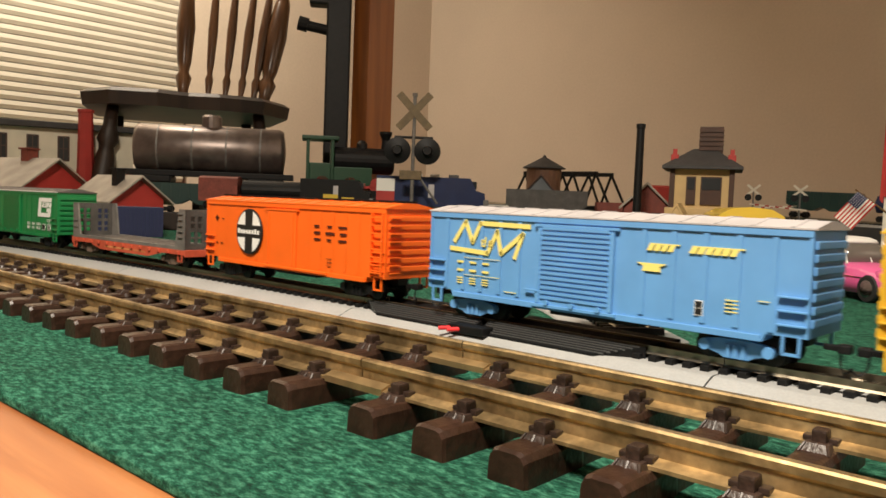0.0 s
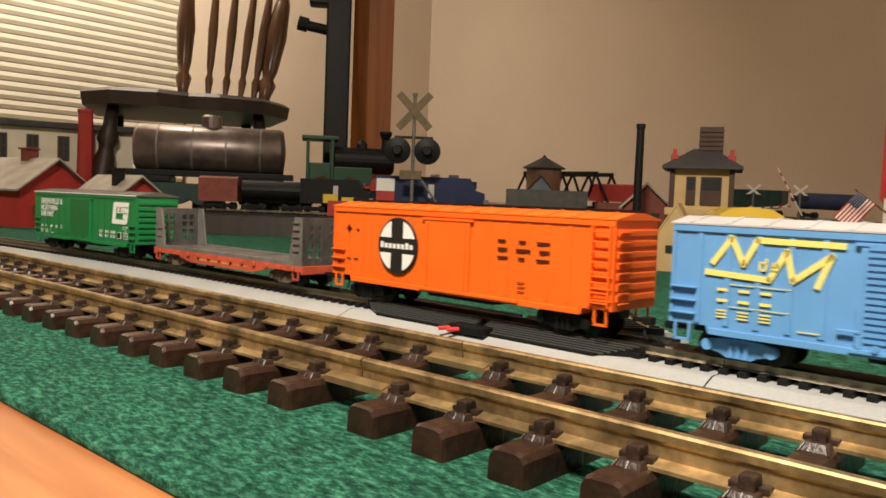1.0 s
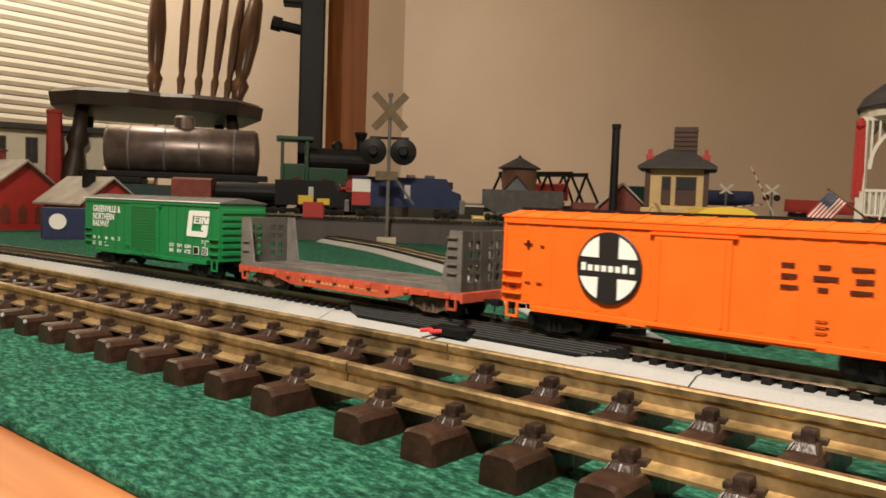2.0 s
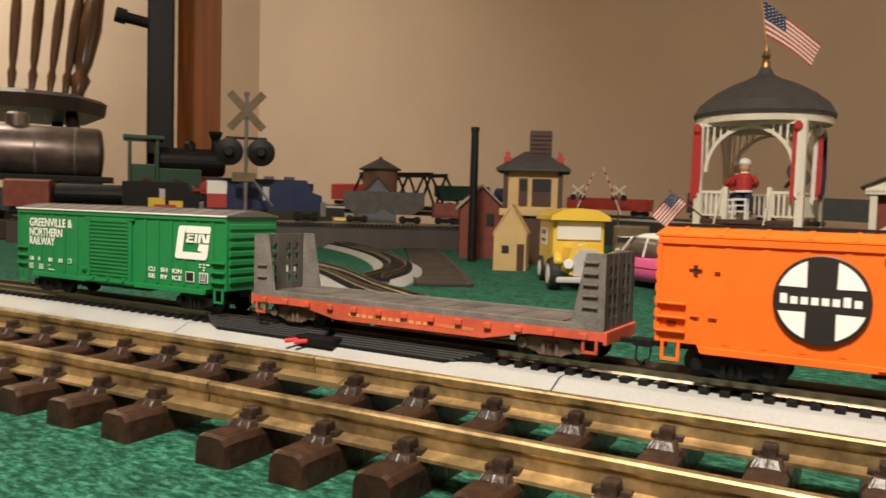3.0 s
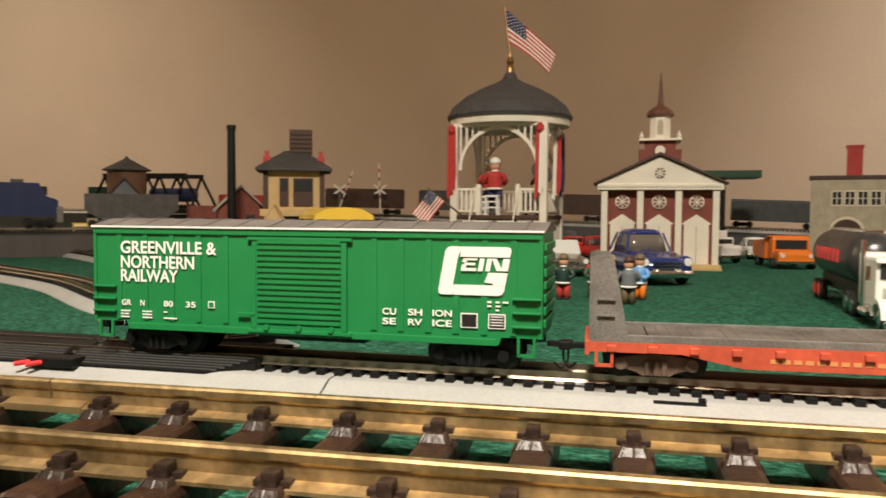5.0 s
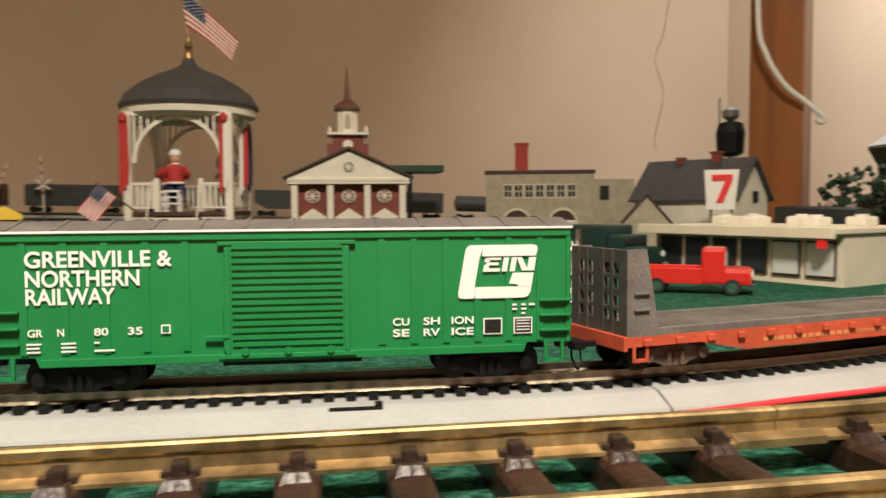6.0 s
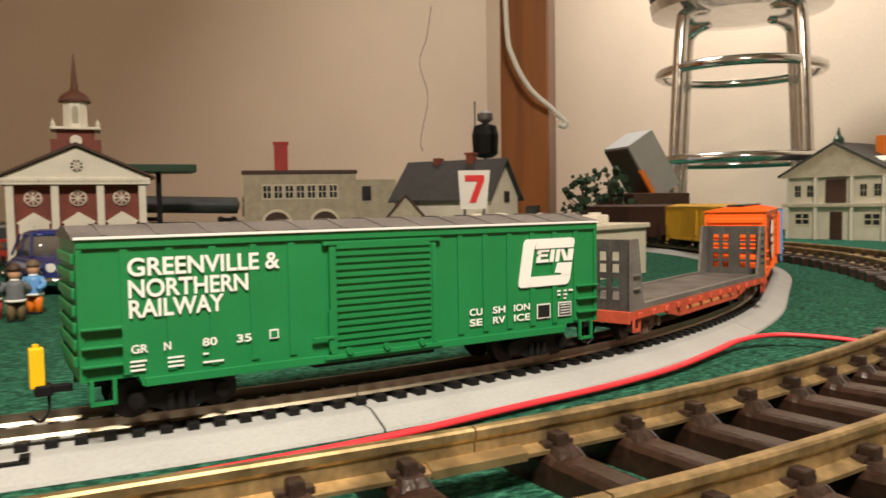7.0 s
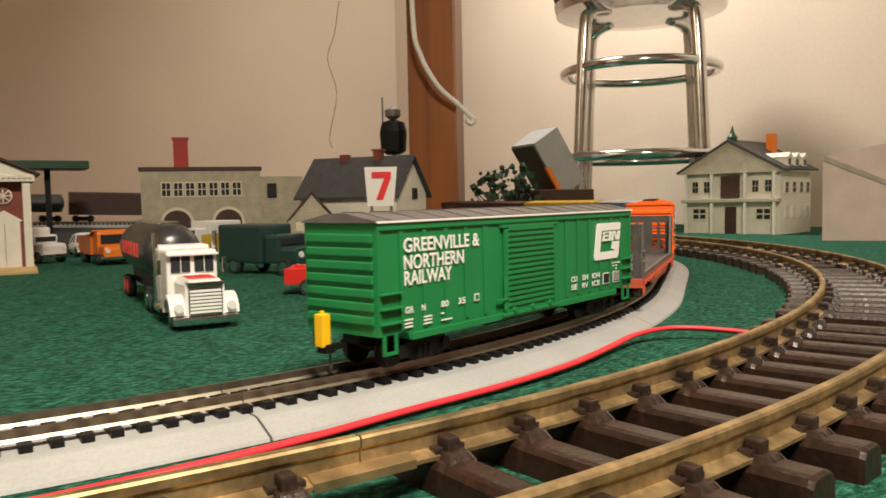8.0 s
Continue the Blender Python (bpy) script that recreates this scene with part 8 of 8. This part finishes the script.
# spindle-back chair
chair = thing("wooden_chair", "dark turned-wood spindle-back chair", "chair", stand(-1.735, 0.735, -62))
bm = bmesh.new()
seat = [(-0.205, -0.10), (-0.195, 0.15), (-0.13, 0.205), (0.13, 0.205), (0.205, 0.15), (0.215, -0.08), (0.15, -0.17), (0.06, -0.185), (0.0, -0.165), (-0.06, -0.185), (-0.15, -0.17)]
vs0 = [bm.verts.new((x, y, 0.236)) for x, y in seat]
vs1 = [bm.verts.new((x * 1.02, y * 1.02, 0.262)) for x, y in seat]
vs2 = [bm.verts.new((x * 0.96, y * 0.96, 0.270)) for x, y in seat]
for a, b in ((vs0, vs1), (vs1, vs2)):
    for i in range(len(seat)):
        bm.faces.new((a[i], a[(i + 1) % len(seat)], b[(i + 1) % len(seat)], b[i]))
bm.faces.new(vs0[::-1])
bm.faces.new(vs2)
part("seat", bm, DARK_WOOD, chair)


def turned(a, b, r):
    a, b = Vector(a), Vector(b)
    d = b - a
    L = d.length
    prof = [(r * k, L * u) for u, k in ((0, 0.6), (0.10, 0.75), (0.16, 1.15), (0.19, 0.7), (0.24, 1.0), (0.42, 1.35), (0.60, 1.0), (0.64, 0.7), (0.68, 1.2), (0.72, 0.7), (0.85, 0.9), (1.0, 0.65))]
    bm = bmesh.new()
    lathe(bm, prof, 14, Matrix.Translation(a) @ d.to_track_quat("Z", "Y").to_matrix().to_4x4())
    return bm


CHAIR_WOOD = wood_material("turned_brown_wood", (0.055, 0.024, 0.010), (0.15, 0.070, 0.030), 8, axis=2, rough=0.28)
for sx in (-1, 1):
    for sy in (-1, 1):
        part("leg", turned((sx * 0.145, sy * 0.125, 0.238), (sx * 0.20, sy * 0.18, FLOOR_Z), 0.019), DARK_WOOD, chair, smooth=True)
for x, r, lx in ((0.0, 0.017, 0.012), (0.058, 0.009, 0.028), (0.098, 0.009, 0.040), (0.134, 0.009, 0.055), (0.165, 0.010, 0.068), (0.190, 0.020, 0.085)):
    part("spindle", turned((x - 0.005, 0.16, 0.268), (x + lx, 0.24, 0.75), r), CHAIR_WOOD, chair, smooth=True)
bm = bmesh.new()
box(bm, -0.02, 0.30, 0.225, 0.255, 0.74, 0.82, 0.008)
part("crest_rail", bm, CHAIR_WOOD, chair)

# chrome bar stool
stool = thing("bar_stool", "chrome tube bar stool with dark padded seat", "stool", stand(1.105, 0.985, 46.5))
for sx in (-1, 1):
    for sy in (-1, 1):
        bm = bmesh.new()
        tube(bm, smooth_line([(sx * 0.060, sy * 0.060, 0.430), (sx * 0.092, sy * 0.092, 0.418), (sx * 0.102, sy * 0.102, 0.380), (sx * 0.112, sy * 0.112, 0.16), (sx * 0.128, sy * 0.128, FLOOR_Z)], 6), 0.0125, 12)
        part("leg", bm, CHROME, stool, smooth=True)
for z, r in ((0.316, 0.150), (0.145, 0.166)):
    bm = bmesh.new()
    pts = []
    for i in range(33):
        a = 2 * math.pi * i / 32 + math.pi / 4
        pts.append((r * math.cos(a), r * math.sin(a), z))
    tube(bm, pts, 0.0095, 10)
    part("foot_ring", bm, CHROME, stool, smooth=True)
bm = bmesh.new()
lathe(bm, [(0.10, 0.425), (0.165, 0.432), (0.170, 0.452), (0.165, 0.456)], 36)
part("seat_band", bm, CHROME, stool)
bm = bmesh.new()
lathe(bm, [(0.166, 0.4555), (0.172, 0.475), (0.160, 0.500), (0.10, 0.508)], 36)
part("seat_cushion", bm, BLACK_PLASTIC, stool, smooth=True)

# white cable looping from the right-hand post, and a dark hanging bag behind it
bm = bmesh.new()
tube(bm, smooth_line([(0.560, 0.955, 1.2), (0.558, 0.955, 0.60), (0.560, 0.953, 0.36), (0.570, 0.948, 0.300), (0.595, 0.938, 0.252), (0.625, 0.928, 0.224), (0.644, 0.922, 0.206), (0.652, 0.920, 0.198), (0.648, 0.922, 0.192), (0.640, 0.924, 0.196)], 6), 0.0042, 8)
tagged(part("cable", bm, WHITE_PAINT, smooth=True), "white cable hanging in a loop from the timber post", "cable")
lamp = thing("wall_bracket", "dark hanging bag on a small wall bracket behind the post", "bracket", stand(0.590, 1.080, 29))
bm = bmesh.new()
lathe(bm, [(0.012, 0.150), (0.022, 0.156), (0.024, 0.190), (0.020, 0.206), (0.008, 0.210)], 16)
part("bag", bm, BLACK_PLASTIC, lamp)
bm = bmesh.new()
lathe(bm, [(0.004, 0.210), (0.014, 0.217), (0.014, 0.228), (0.004, 0.234)], 14)
rod(bm, (0, 0, FLOOR_Z), (0, 0, 0.152), 0.004)
rod(bm, (-0.018, 0, 0.17), (-0.018, 0, 0.25), 0.0015)
part("hook", bm, GREY_STEEL, lamp)
# a fine crack running down the north wall
bm = bmesh.new()
tube(bm, smooth_line([(1.209, 2.6, 0.83), (1.186, 2.6, 0.705), (1.155, 2.6, 0.608), (1.189, 2.6, 0.483), (1.155, 2.6, 0.322), (1.163, 2.6, 0.275)], 5), 0.0016, 5)
tagged(part("wall_crack", bm, material("crack_shadow", (0.16, 0.12, 0.09), 0.9)), "fine wandering crack in the painted wall", "crack", kind="structure")
# door frame on the east wall
for y0, y1 in ((0.02, 0.08), (0.36, 0.42)):
    bm = bmesh.new()
    box(bm, 1.425, 1.449, y0, y1, FLOOR_Z, 2.0, 0.003)
    tagged(part("door_trim", bm, OFFWHITE), "pale painted door trim", "trim", kind="structure")


# ---- what moves ----
CAR_GAPS = ((0.0, 0.209), (1.0, 0.209), (2.5, 0.2002), (3.5, 0.1949), (4.2, 0.1955), (5.5, 0.193), (8.0, 0.196))
TRAIN = ((0.0, -0.848), (0.5, -0.780), (1.0, -0.711), (1.75, -0.604), (2.5, -0.498), (3.0, -0.429), (3.5, -0.362), (4.2, -0.2775), (4.75, -0.202), (5.3, -0.137),
         (5.5, -0.1135), (6.0, -0.0535), (6.5, 0.0095), (7.0, 0.0745), (7.5, 0.134), (8.0, 0.1945))


def car_pose(s, half=0.0625):
    """A car rides with its two bogies on the line."""
    (ax, ay), _ = small_line(s - half)
    (bx, by), _ = small_line(s + half)
    up, down = small_height(s + half), small_height(s - half)
    return pose((ax + bx) / 2, (ay + by) / 2, RAIL_TOP + (up + down) / 2, 0, -math.degrees(math.atan2(up - down, 2 * half)), math.degrees(math.atan2(by - ay, bx - ax)))


def motions():
    for k, name in enumerate(("green", "flat", "orange", "blue", "yellow", "brown")):
        walk(CARS[name], [(t, car_pose(s + float(np.interp(t, *zip(*CAR_GAPS))) * k - (float(np.interp(t, (1.0, 2.5), (0.004, 0.0))) if k > 3 else 0.008 * min(t, 1.0) - 0.004 if k == 3 else 0.0))) for t, s in TRAIN])
    for ahead, L, car in FAR_TRAIN:
        walk(car, [(t, car_pose(s + ahead + 0.05, L / 2 - 0.022)) for t, s in TRAIN])
    for arm, rows in zip(GATES, (((0, 175), (0.3, 151), (0.6, 130), (1.2, 117), (2.9, 116), (3.3, 92), (8, 92)), ((0, 5), (2.5, 8), (2.9, 62), (3.3, 70), (8, 70)))):
        walk(arm, [(t, pose(0, -0.0055, 0.076, 0, -a, 0)) for t, a in rows])


motions()
